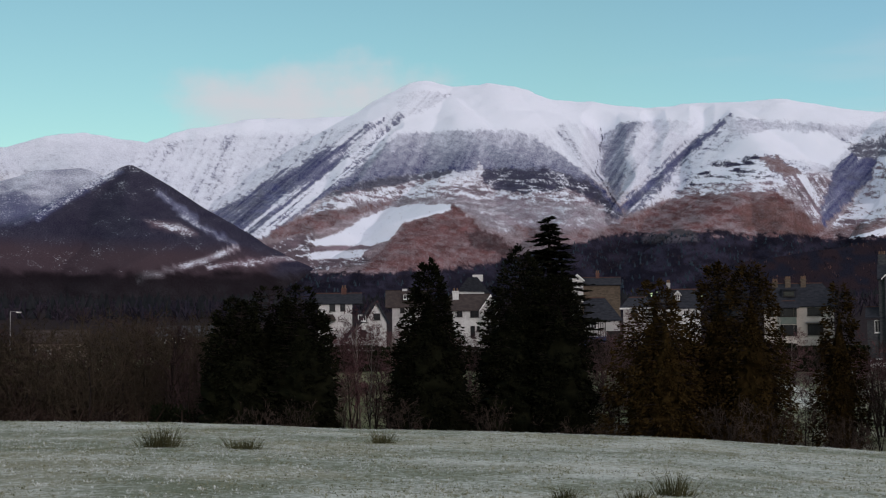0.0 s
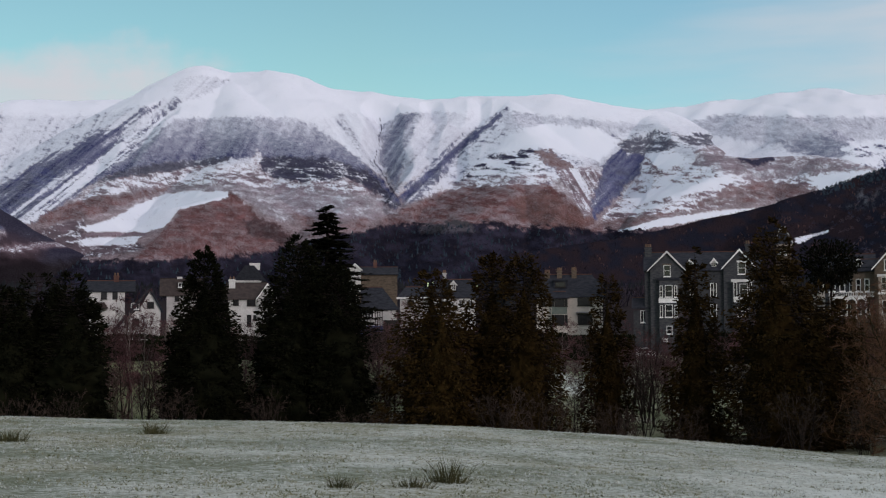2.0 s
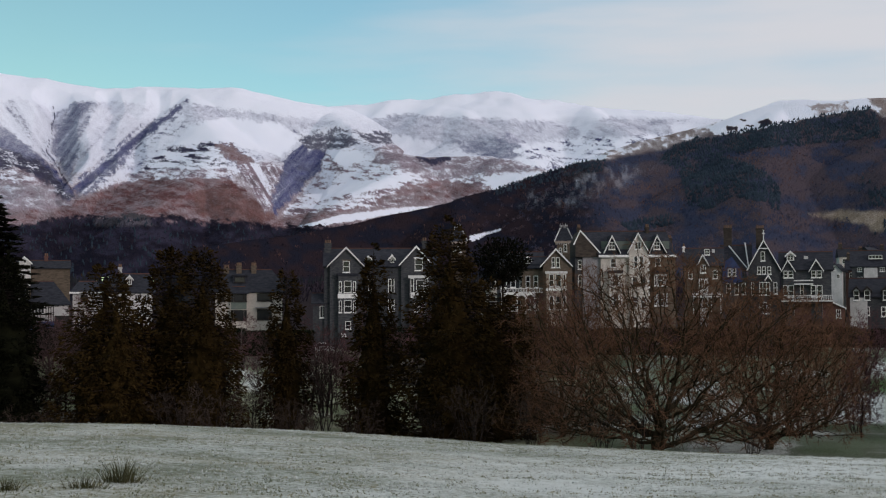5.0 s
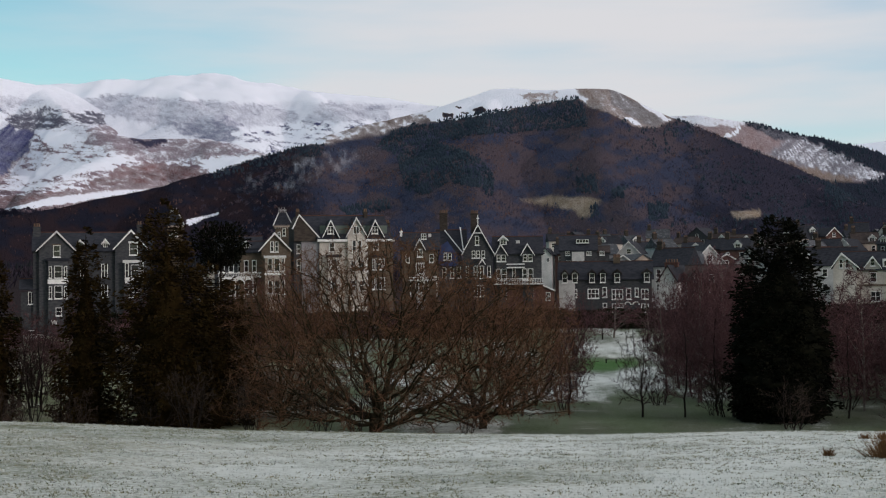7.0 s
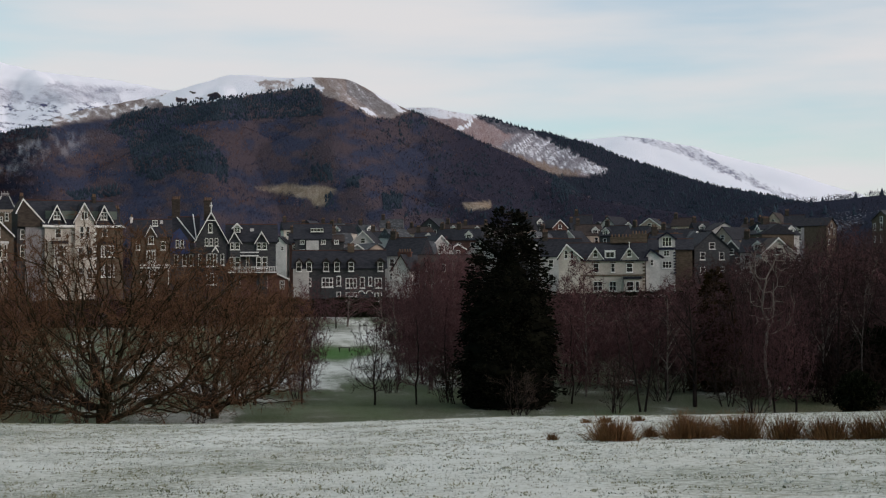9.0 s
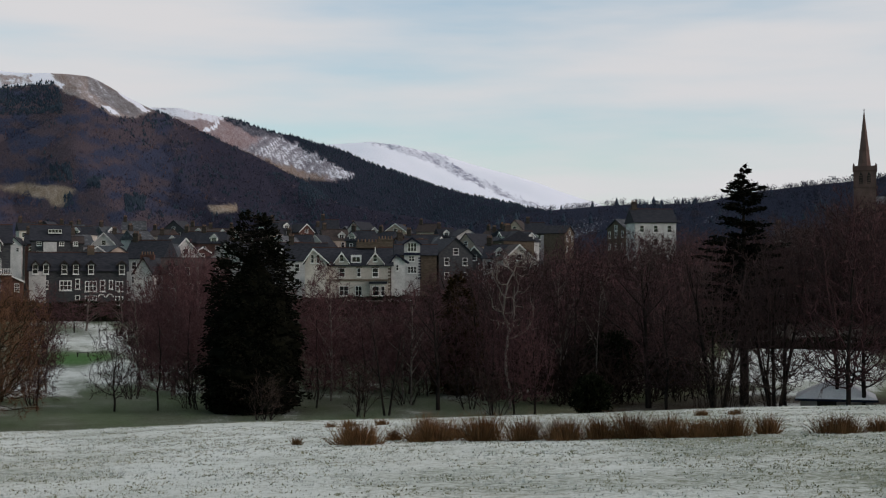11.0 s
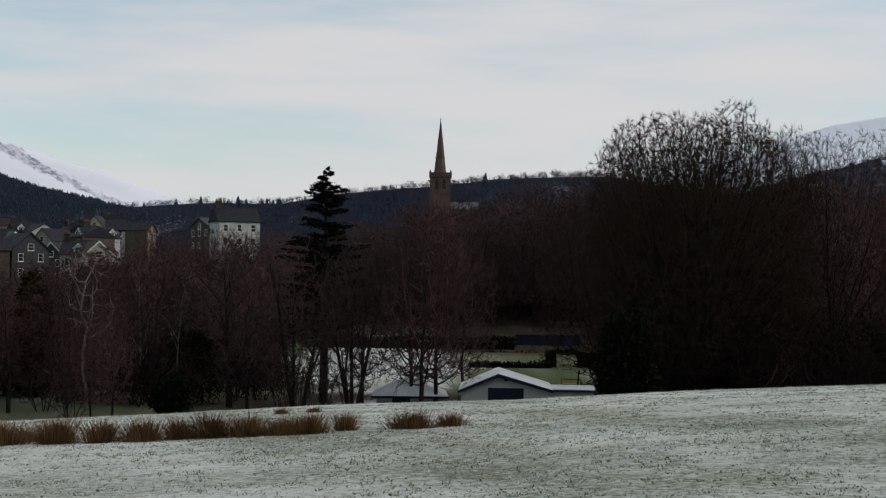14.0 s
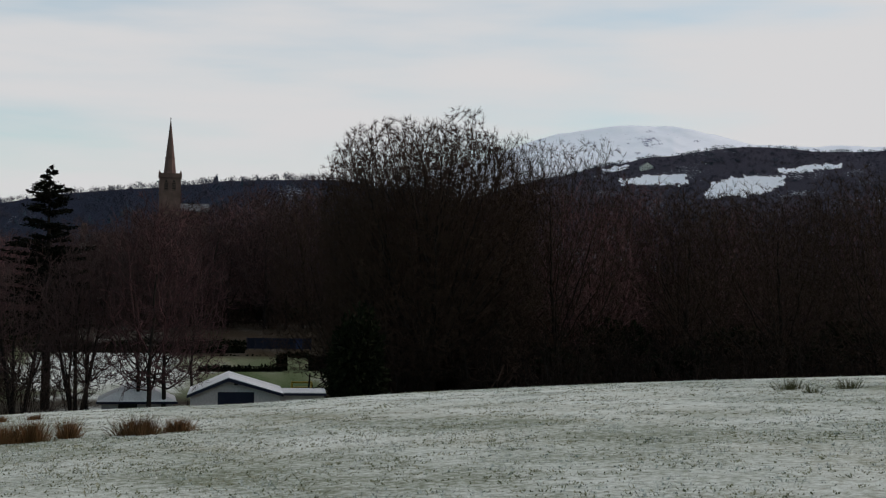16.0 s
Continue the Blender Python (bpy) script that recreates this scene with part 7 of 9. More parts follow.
            fc += [(k, n, 4 + n, 4 + k), (8 + n, 8 + k, 12 + k, 12 + n), (n, k, 8 + k, 8 + n), (4 + k, 4 + n, 12 + n, 12 + k)]
        w = part("window", (ring, fc), m, self.root)
        if rail:
            part("glazing_bar", box(a + bar * 0.8, b - bar * 0.8, f0 + 0.01, f1, (t + l) / 2 - bar * 0.4, (t + l) / 2 + bar * 0.4), m, w)
        for k in range(1, nx):
            c = a + (b - a) * k / nx
            part("glazing_bar", box(c - bar * 0.45, c + bar * 0.45, f0 + 0.014, f1, l + bar * 0.8, t - bar * 0.8), m, w)
        part("pane", box(a + bar * 0.5, b - bar * 0.5, front - 0.045, front + 0.01, l + bar * 0.5, t - bar * 0.5), M_GLASS, w, "dark glass")
        if sill:
            part("sill", box(a - 0.08, b + 0.08, front - 0.16, front + 0.02, l - 0.12, l), m, w)
        if lintel:
            part("lintel", box(a - 0.15, b + 0.15, front - 0.06, front + 0.02, t, t + 0.22), lintel, w)
        return w

    def chimney(self, x0, x1, top, bottom, y, m=M_STONE, pots=2, deep=0.9):
        a, b, t = self.X(x0), self.X(x1), self.Z(top)
        c = part("chimney", join(box(a, b, y, y + deep, self.Z(bottom), t), box(a - 0.08, b + 0.08, y - 0.08, y + deep + 0.08, t - 0.25, t - 0.08)), m, self.root)
        for k in range(pots):
            x = a + (b - a) * (k + 0.5) / pots
            g = tubes([(x, y + deep / 2, t - 0.02, x, y + deep / 2, t + 0.5, 0.15, 0.12)], 8)
            part("chimney_pot", (g[0].tolist(), [tuple(q) for q in g[1].tolist()]), M_POT, c)

    def dormer(self, x0, x1, pe, pa, bottom, wall, roof, front, depth=2.5, board=M_WHITE, nx=2):
        """A gabled dormer with a window."""
        xa = (x0 + x1) / 2
        self.gable(x0, xa, x1, pe, pa, wall, roof, depth=depth, front=front, board=board, bottom=bottom)
        i = (x1 - x0) * 0.24
        self.window(x0 + i, x1 - i, pe - (pe - pa) * 0.05, bottom - 0.6, nx=nx, front=front, sill=False, bar=0.07)


def heads_stone_pair():
    """A dark slate-stone pair of tall villas with white-trimmed gables and bay windows."""
    h = Front("stone_villa", "tall dark stone villa with two white-trimmed gables", 18.33, 2.52, 215, 911, 440)
    h.block("wall", 872, 1072, 475, None, 0.6, 9, M_STONE)
    h.roof(870, 1075, 475, 441, 9.5, M_SLATE, front=0.6)
    h.gable(877, 911, 943, 474, 440, M_STONE, M_SLATE, depth=7, wl=882, wr=940)
    h.gable(1004, 1035, 1064, 472, 438, M_STONE, M_SLATE, depth=7, wl=1008, wr=1062)
    h.window(905, 917, 466, 486, front=0, lintel=M_BROWNST)
    h.block("bay", 897, 930, 492, None, -0.9, 0.0, M_STONE)
    h.block("bay_roof", 894, 932, 488, 493, -1.0, 0.0, M_SLATE)
    h.block("panel", 896, 930, 524, 532, -0.98, -0.9, M_WHITE, None, "white panel between bay windows")
    for y0, y1 in ((501, 522), (535, 557)):
        h.window(907, 920, y0, y1, front=-0.9)
        h.window(898, 903, y0 + 1, y1, front=-0.9, rail=True)
        h.window(923, 928, y0 + 1, y1, front=-0.9, rail=True)
    h.window(909, 919, 572, 586, front=-0.9)
    h.window(1032, 1046, 462, 483, front=0, lintel=M_WHITE)
    h.block("bay", 1022, 1056, 494, None, -0.9, 0.0, M_STONE)
    h.block("bay_cornice", 1020, 1058, 492, 497, -1.05, -0.9, M_WHITE)
    h.window(1034, 1048, 500, 520, front=-0.9)
    h.window(1024, 1030, 497, 524, front=-0.9)
    h.window(1050, 1055, 497, 524, front=-0.9)
    h.block("panel", 1024, 1054, 522, 532, -0.98, -0.9, M_WHITE)
    h.window(1030, 1048, 540, 556, front=-0.9, nx=2)
    h.dormer(944, 957, 462, 454, 476, M_WHITE, M_SLATE, 1.2)
    h.dormer(985, 999, 462, 453, 476, M_WHITE, M_SLATE, 1.2)
    for x in (950, 985):
        h.window(x, x + 11, 498, 522, front=0.6, nx=2)
        h.window(x, x + 11, 534, 556, front=0.6, nx=2)
    h.chimney(872, 884, 432, 470, 4, M_STONE, 3)
    h.chimney(1048, 1056, 428, 450, 4, M_STONE, 2)
    h.block("side_wing", 852, 880, 545, None, 1.0, 6, M_STONE)
    h.roof(849, 882, 540, 522, 6, M_SLATE, front=0.8)
    h.window(864, 880, 545, 566, nx=3, front=1.0, rail=False)
    h.block("sign", 902, 911, 593, 600, -1.9, -1.84, M_WHITE, None, "small white board")


def white_semi():
    """A cream-white pair of houses with dark bays, a slate roof and stone chimneys."""
    h = Front("white_semi", "cream-white house with dark bay windows and slate roof", 14.34, 0.62, 232, 743, 523)
    h.block("wall", 686, 802, 523, None, 0, 8, M_CREAM)
    h.roof(676, 812, 521, 481, 8, M_SLATE, hip=28)
    h.block("bay", 712, 741, 525, None, -0.7, 0, M_CREAM)
    h.block("panel", 713, 740, 538, 552, -0.76, -0.7, M_GREENP, None, "grey-green slate-hung panel")
    h.roof(709, 744, 523, 512, 3, M_SLATE, hip=6, front=-0.8)
    for y0, y1 in ((525, 538), (553, 571)):
        h.window(718, 735, y0, y1, front=-0.7, m=M_TIMBER, nx=2, rail=False)
        h.window(712.5, 717.5, y0, y1, front=-0.7, m=M_TIMBER, rail=False)
        h.window(735.5, 740.5, y0, y1, front=-0.7, m=M_TIMBER, rail=False)
    h.window(758, 784, 524, 537, nx=3, m=M_TIMBER, rail=False)
    h.window(758, 784, 552, 570, nx=3, m=M_TIMBER, rail=False)
    h.block("canopy", 755, 790, 548, 550, -0.7, 0, M_GREYR)
    h.window(690, 702, 526, 538, nx=2, m=M_TIMBER)
    h.block("dormer", 716, 739, 493, 508, 1.2, 4.5, M_SLATE)
    h.window(719, 737, 495, 504, nx=3, front=1.2, m=M_TIMBER, rail=False)
    h.block("dormer_roof", 714, 741, 491, 493, 1.0, 4.6, M_SLATE)
    for x, t in ((700, 478), (722, 474), (748, 474)):
        h.chimney(x, x + 9, t, 512, 3.2, M_BROWNST, 3)
    h.block("garden_wall", 690, 770, 588, None, -9, -8.6, M_STONE)


def veranda_house():
    h = Front("veranda_villa", "stone villa with white balcony and arched veranda", 25.81, 2.10, 212, 1237, 455)
    h.block("wall", 1182, 1262, 470, None, 0.5, 9, M_STONE)
    h.roof(1178, 1266, 470, 446, 9, M_SLATE, front=0.5)
    h.dormer(1230, 1244, 463, 453, 477, M_STONE, M_SLATE, 0.4)
    h.block("balcony_floor", 1188, 1262, 519, 521, -2.0, 0.5, M_WHITE)
    for k in range(26):
        x = 1189 + k * 2.8
        h.block("baluster", x, x + 0.8, 514, 519, -1.95, -1.87, M_WHITE)
    h.block("handrail", 1188, 1262, 512.5, 514, -2.0, -1.85, M_WHITE)
    for k, x in enumerate((1190, 1202, 1217, 1232, 1248)):
        h.block("veranda_post", x, x + 1.6, 521, 558, -1.95, -1.75, M_WHITE)
    for x0, x1 in ((1191.6, 1202), (1203.6, 1217), (1218.6, 1232), (1233.6, 1248)):
        c, r = (x0 + x1) / 2, (x1 - x0) / 2
        pts = [(x0, 521), (x1, 521)] + [(c + r * math.cos(a), 531 - r * 0.9 * math.sin(a)) for a in np.linspace(0, math.pi, 9)]
        h.shape("veranda_arch", pts, -1.92, -1.8, M_WHITE)
    for x in (1190, 1206, 1222, 1240):
        h.window(x, x + 9, 491, 511, front=0.5)
        h.window(x + 1, x + 10, 532, 553, front=0.5)
    h.block("side_wing", 1152, 1183, 512, None, 1.5, 7, M_CREAM)
    h.roof(1148, 1186, 512, 498, 5.5, M_SLATE, front=1.5)
    h.window(1158, 1164, 520, 535, front=1.5)
    h.window(1172, 1178, 520, 535, front=1.5)
    h.block("porch", 1172, 1181, 496, None, 0.4, 1.5, M_CREAM)


def bay_gable_house():
    h = Front("gabled_villa", "brown stone villa with steep white gable and tall bay", 26.96, 1.68, 210, 486, 443)
    h.gable(458, 486, 516, 443, 411, M_BROWNST, M_SLATE, depth=9, wl=463, wr=514)
    h.window(478.5, 484.5, 428, 446, front=0)
    h.window(486.5, 492.5, 428, 446, front=0)
    h.block("bay", 469, 504, 456, None, -1.0, 0, M_PINK)
    h.block("bay_cornice", 467, 506, 453, 457, -1.2, 0, M_WHITE)
    for y0, y1 in ((458, 480), (497, 520)):
        h.window(474, 482, y0, y1, front=-1.0)
        h.window(485, 495, y0, y1, front=-1.0)
        h.window(498, 503, y0, y1, front=-1.0)
    h.block("band", 468, 505, 483, 487, -1.06, -1.0, M_WHITE)
    h.block("main_wall", 425, 470, 446, None, 1.5, 8, M_BROWNST)
    h.roof(422, 470, 446, 425, 7, M_SLATE, front=1.5)
    for x in (432, 446):
        h.window(x, x + 8, 460, 481, front=1.5)
        h.window(x, x + 8, 500, 520, front=1.5)
    for az_t in (27.3, 22.95):
        t = Front("turret_house", "narrow stone turret with flared slate cap and pale cresting", az_t, 2.19, 226, 503, 421, group="stone turrets")
        t.block("tower_wall", 490, 516, 402, None, 0, 5, M_BROWNST)
        t.block("cornice", 487, 519, 399, 403, -0.3, 5.3, M_PINK)
        v = [(t.X(486), -0.35, t.Z(400)), (t.X(520), -0.35, t.Z(400)), (t.X(520), 5.3, t.Z(400)), (t.X(486), 5.3, t.Z(400)),
             (t.X(496), 1.6, t.Z(376)), (t.X(509), 1.6, t.Z(376)), (t.X(509), 3.4, t.Z(376)), (t.X(496), 3.4, t.Z(376))]
        part("turret_roof", (v, [(0, 1, 5, 4), (1, 2, 6, 5), (2, 3, 7, 6), (3, 0, 4, 7), (4, 5, 6, 7), (0, 3, 2, 1)]), M_SLATE, t.root)
        for k in range(6):
            t.block("cresting", 496 + k * 2.4, 496.7 + k * 2.4, 367 + (k % 2) * 3, 377, 1.6, 1.7, M_RENDER)
        t.block("crest_rail", 496, 509.5, 371, 372, 1.6, 1.7, M_RENDER)
        t.window(502, 508, 405, 418, front=0)
        for a_, b_ in ((0, 4), (1, 5)):
            part("hip_roll", tuple_geo(tubes([(*v[a_], *v[b_], 0.09, 0.09)], 6)), M_RENDER, t.root)
        for x in (490, 494, 498, 502, 506, 510, 514):
            t.block("corbel", x, x + 1.6, 403, 405, -0.14, 0.0, M_RENDER)
        t.window(494, 499, 411, 421, front=0)
        if az_t > 25:
            t.block("rear_wall", 516, 530, 424, None, 1, 8, M_STONE)


def big_terrace():
    """The four-storey cream and brown terrace with three pointed dormers."""
    h = Front("tall_terrace", "four-storey cream terrace with three steep white dormers", 30.29, 2.07, 214, 630, 425, yaw=9)
    h.block("wall", 565, 641, 427, None, 0, 10, M_CREAM)
    h.block("end_bay", 641, 696, 427, None, -0.004, 9.9, M_BROWNST)
    h.block("cornice", 561, 699, 424, 428, -0.5, 0, M_WHITE)
    h.block("side_wall", 534, 564.5, 427, None, 0.5, 8, M_GREYR, None, "grey rendered side wall")
    h.block("side_bay", 521, 534, 427, None, 0.9, 8, M_STONE, None, "dark slate-hung side bay")
    h.shape("side_gable", [(521, 427), (521, 400), (530, 381), (568, 426), (568, 427)], 0.3, 8, M_SOOT, None, "dark slate-hung side gable")
    h.shape("side_bargeboard", [(530, 379), (570, 424.5), (570, 427.5), (530, 382.5)], 0.16, 0.296, M_WHITE, None, "white bargeboard")
    h.shape("side_bargeboard", [(517, 405), (530, 379), (530, 382), (519, 406)], 0.17, 0.292, M_WHITE, None, "white bargeboard")
    h.window(526, 533, 458, 480, front=0.9)
    h.window(526, 533, 432, 448, front=0.9)
    h.roof(562, 698, 425, 379, 10, M_SLATE, hip=-31, hipr=8)
    h.block("upstand", 568, 688, 399, 421, 1.0, 1.8, M_GREENP, None, "slate-hung attic storey")
    for x0, xa, x1, pa in ((570, 585, 600, 388), (611, 630, 650, 384), (650, 664, 681, 388)):
        big = pa == 384
        h.gable(x0, xa, x1, 419, pa, M_CREAM if big else M_SLATE, M_SLATE, depth=4.5, front=-0.25 if big else 0.1, bottom=424)
        h.window(xa - 5.5, xa + 5.5, 401, 414, nx=2, front=-0.25 if big else 0.1, rail=not big)
    h.block("centre_bay", 614, 648, 424, None, -0.6, 0, M_CREAM)
    h.window(622, 629, 426, 447, front=-0.6)
    h.window(632, 639, 426, 447, front=-0.6)
    h.window(582, 592, 430, 446, front=0)
    h.window(661, 670, 430, 443, front=0)
    for x0, x1, m_ in ((578, 600, M_CREAM), (656, 680, M_BROWNST)):
        h.block("bay", x0, x1, 456, None, -1.0, 0, m_)
        h.block("bay_roof", x0 - 2, x1 + 2, 451, 456, -1.2, 0, M_SLATE)
        for y0, y1 in ((459, 478), (492, 513)):
            w = (x1 - x0) / 3
            h.window(x0 + w * 0.8, x1 - w * 0.8, y0, y1, front=-1.0)
            h.window(x0 + 1, x0 + w * 0.62, y0, y1, front=-1.0)
            h.window(x1 - w * 0.62, x1 - 1, y0, y1, front=-1.0)
    for x in (619, 634):
        h.window(x, x + 9, 462, 481, front=-0.6)
        h.window(x, x + 9, 497, 515, front=-0.6)
    for k in range(8):
        h.block("quoin", 646, 649 + (k % 2), 424 + k * 11, 430 + k * 11, -0.66, -0.55, M_WHITE)
    h.chimney(690, 700, 392, 428, 4.5, M_SOOT, 3)
    h.chimney(531, 537, 372, 384, 5, M_SOOT, 2)
    h.chimney(653, 659, 372, 384, 4.5, M_SOOT, 2)


def gothic_house():
    """The dark house with the tallest gable, finial and big chimneys, with its lower neighbour."""
    h = Front("gothic_villa", "dark stone villa with very steep white-edged gable", 35.31, 1.48, 222, 846, 448)
    h.gable(817, 846, 875, 449, 396, M_STONE, M_SLATE, depth=9, wl=820, wr=872)
    h.block("finial", 845.3, 846.9, 381, 400, -0.42, -0.3, M_WHITE, None, "white timber finial")
    h.block("finial_cross", 843.6, 848.6, 386, 388, -0.41, -0.31, M_WHITE)
    h.block("tie_beam", 838, 854, 412, 413.6, -0.4, -0.3, M_WHITE)
    h.window(841, 848, 418, 434, front=0)
    for x in (835, 843, 852):
        h.window(x, x + 6, 444, 457, front=0)
    h.gable(847, 853, 859, 467, 457, M_STONE, M_SLATE, depth=1.2, front=-1.0, bottom=470)
    h.block("bay", 836, 858, 470, None, -0.9, 0, M_STONE)
    h.window(838, 856, 471, 493, nx=3, front=-0.9)
    h.window(824, 829, 471, 493, front=0)
    h.window(862, 868, 471, 491, front=0)
    h.window(838, 856, 505, 525, nx=3, front=-0.9)
    h.block("wing_wall", 775, 822, 460, None, 1.0, 8, M_STONE)
    h.roof(770, 826, 448, 404, 8, M_SLATE, front=1.2)
    h.shape("wing_gable", [(774, 471), (774, 438), (792, 426), (809, 450), (809, 471)], 0.6, 3, M_BLUE, None, "deep blue painted gable")
    for x0, y0, x1, y1 in ((786, 405, 820, 449), (814, 400, 821, 449)):
        part("wing_verge", tuple_geo(tubes([(h.X(x0), 4.9, h.Z(y0), h.X(x1), 0.8, h.Z(y1), 0.1, 0.1)], 6)), M_WHITE, h.root, "white verge")
    h.window(785, 791, 447, 460, front=0.6)
    h.window(793, 799, 447, 460, front=0.6)
    for x in (782, 796, 808):
        h.window(x, x + 7, 472, 492, front=1.0)
    h.chimney(777, 791, 373, 420, 5, M_SOOT, 4, 1.2)
    h.chimney(833, 847, 374, 410, 6, M_SOOT, 4, 1.2)
    n = Front("terrace_villa", "grey stone villa with small gable and balcony", 32.9, 1.9, 218, 743, 436)
    n.block("wall", 712, 776, 448, None, 0, 8, M_BROWNST)
    n.roof(708, 780, 447, 415, 8, M_SLATE)
    n.gable(733, 743, 754, 446, 426, M_BROWNST, M_SLATE, depth=5, front=-0.3)
    n.window(739, 748, 446, 460, front=-0.3, nx=2)
    n.block("bay", 735, 752, 470, None, -1.0, -0.3, M_RENDER)
    n.window(737, 750, 472, 490, front=-1.0, nx=3)
    n.window(737, 750, 503, 522, front=-1.0, nx=3)
    n.block("balcony_rail", 724, 776, 495, 498, -1.6, -1.5, M_WHITE)
    n.block("balcony_floor", 724, 776, 500, 502, -1.6, 0, M_WHITE)
    for x in (726, 740, 756, 772):
        n.block("veranda_post", x, x + 1.4, 502, 530, -1.58, -1.48, M_WHITE)
    n.window(718, 725, 455, 470)
    n.window(760, 768, 455, 470)
    n.window(746, 755, 418, 428, front=1.6, nx=2)
    n.block("rooflight", 759, 764, 418, 424, 2.0, 2.3, M_RENDER)
    n.chimney(708, 712, 412, 440, 3, M_WHITE, 1)


def balcony_pair():
    h = Front("balcony_villa", "stone villa with twin white gables and long balcony", 36.8, 1.44, 222, 910, 449)
    h.block("wall", 874, 958, 449, 500, 0.4, 8, M_STONE)
    h.block("ground_floor", 874, 960, 500, None, 0.4, 8, M_REDST, None, "red-brown painted ground floor")
    h.roof(870, 962, 449, 417, 8, M_SLATE, front=0.4)
    for x0, xa, x1 in ((875, 886, 899), (921, 933, 946)):
        h.gable(x0, xa, x1, 451, 430, M_STONE, M_SLATE, depth=5, front=0)
        h.window(x0 + 4, xa - 0.5, 451, 463, front=0)
        h.window(xa + 0.8, x1 - 4, 451, 463, front=0)
        h.window(x0 + 3, xa - 0.5, 476, 496, front=0)
        h.window(xa + 0.8, x1 - 3, 476, 496, front=0)
    h.window(906, 912, 474, 496, front=0.4)
    h.dormer(881, 900, 424, 415, 433, M_WHITE, M_SLATE, 1.6)
    h.block("upper_rail", 896, 928, 467, 469, -0.7, -0.6, M_WHITE)
    h.block("upper_balcony", 896, 928, 473, 475, -0.7, 0.4, M_WHITE)
    h.block("balcony_floor", 874, 960, 502, 504, -1.7, 0.4, M_WHITE)
    h.block("handrail", 874, 960, 493, 494.2, -1.7, -1.6, M_WHITE)
    for k in range(30):
        h.block("baluster", 875 + k * 2.85, 875.8 + k * 2.85, 494, 502, -1.68, -1.62, M_WHITE)
    for x0, x1 in ((880, 896), (926, 943)):
        h.window(x0, x1, 509, 530, nx=2, front=0.4)
    h.shape("lean_to", [(958, None), (958, 506), (980, 516), (980, None)], 1.0, 6, M_REDST)
    h.shape("lean_to_roof", [(957, 503), (957, 505.5), (982, 517), (982, 514.5)], 0.6, 6.3, M_WHITE)
    h.window(965, 973, 518, 532, nx=2, front=1.0)
    h.block("skylight", 913, 920, 425, 433, 2.6, 2.9, M_RENDER)


def far_rows():
    w = Front("small_white_house", "small plain white house with slate roof", 38.01, 1.68, 300, 962, 438, yaw=-8)
    w.gable(946, 964, 977, 452, 438, M_RENDER, M_SLATE, depth=9, board=None, wl=948, wr=976)
    w.window(960, 965, 444, 450)
    w.window(967, 972, 457, 464)
    b = Front("slate_hung_house", "slate-hung house with white central bay", 39.46, 1.54, 300, 1025, 443)
    b.block("wall", 992, 1056, 443, None, 0, 9, M_STONE)
    b.roof(989, 1058, 443, 415, 9, M_SLATE)
    b.block("white_bay", 1012, 1034, 446, 470, -1.0, 0, M_RENDER)
    b.block("long_dormer", 1019, 1043, 423, 431, 1.2, 4, M_SLATE)
    b.window(1020, 1042, 424, 430, nx=4, front=1.2, rail=False)
    for x in (1001, 1038, 1061):
        b.window(x, x + 8, 445, 452, nx=2)
    b.window(1001, 1010, 461, 470, nx=2)
    b.block("annexe", 1055, 1078, 447, None, 1, 8, M_STONE)
    b.roof(1053, 1080, 447, 435, 7, M_BROWNTILE, front=1)
    r = Front("slate_terrace", "dark slate terrace with white window surrounds and dormers", 40.48, 0.44, 236, 1070, 490)
    r.block("wall", 1018, 1152, 494, None, 0, 8, M_STONE)
    r.block("end_house", 990, 1018, 494, None, -0.3, 8, M_RENDER, None, "white rendered end house")
    r.roof(987, 1156, 494, 462, 8.5, M_SLATE)
    for k, (x0, x1) in enumerate(((993, 1008), (1010, 1026), (1040, 1056), (1059, 1075), (1083, 1101), (1134, 1153))):
        r.gable(x0, (x0 + x1) / 2, x1, 484, 476, M_WHITE if k < 2 else M_STONE, M_BROWNTILE, depth=3.5, front=-0.35, board=M_TIMBER, bottom=496)
        r.window((x0 + x1) / 2 - 4.6, (x0 + x1) / 2 + 4.6, 484, 500, front=-0.38)
    for x0, x1, y0, y1, nx in ((998, 1006, 511, 526, 1), (1015, 1022, 511, 526, 1), (1040, 1060, 511, 528, 3), (1066, 1074, 508, 526, 1), (1082, 1102, 512, 530, 3), (1107, 1116, 510, 530, 1),
                               (1122, 1129, 510, 526, 1), (1133, 1146, 512, 530, 2), (1066, 1074, 536, 552, 1), (1082, 1102, 537, 552, 3), (1133, 1146, 538, 554, 2)):
        r.window(x0, x1, y0, y1, nx=nx, front=-0.05, bar=0.13)
    for c in (1110, 1124):
        pts = [(c + 6.5 * math.cos(a), 540 - 6.5 * math.sin(a)) for a in np.linspace(0, math.pi, 10)] + [(c + 4.5 * math.cos(a), 540 - 4.5 * math.sin(a)) for a in np.linspace(math.pi, 0, 10)]
        r.shape("door_arch", pts, -0.12, 0.0, M_WHITE)
    r.chimney(1086, 1098, 455, 466, 3.5, M_BROWNST, 4)
    e = Front("white_gable_house", "house with a blank white gable end", 43.04, 0.62, 238, 1180, 480, yaw=-14)
    e.gable(1160, 1180, 1198, 497, 468, M_RENDER, M_SLATE, depth=12, board=M_TIMBER, bottom=None)
    e.chimney(1164, 1188, 463, 472, 4, M_REDST, 5)
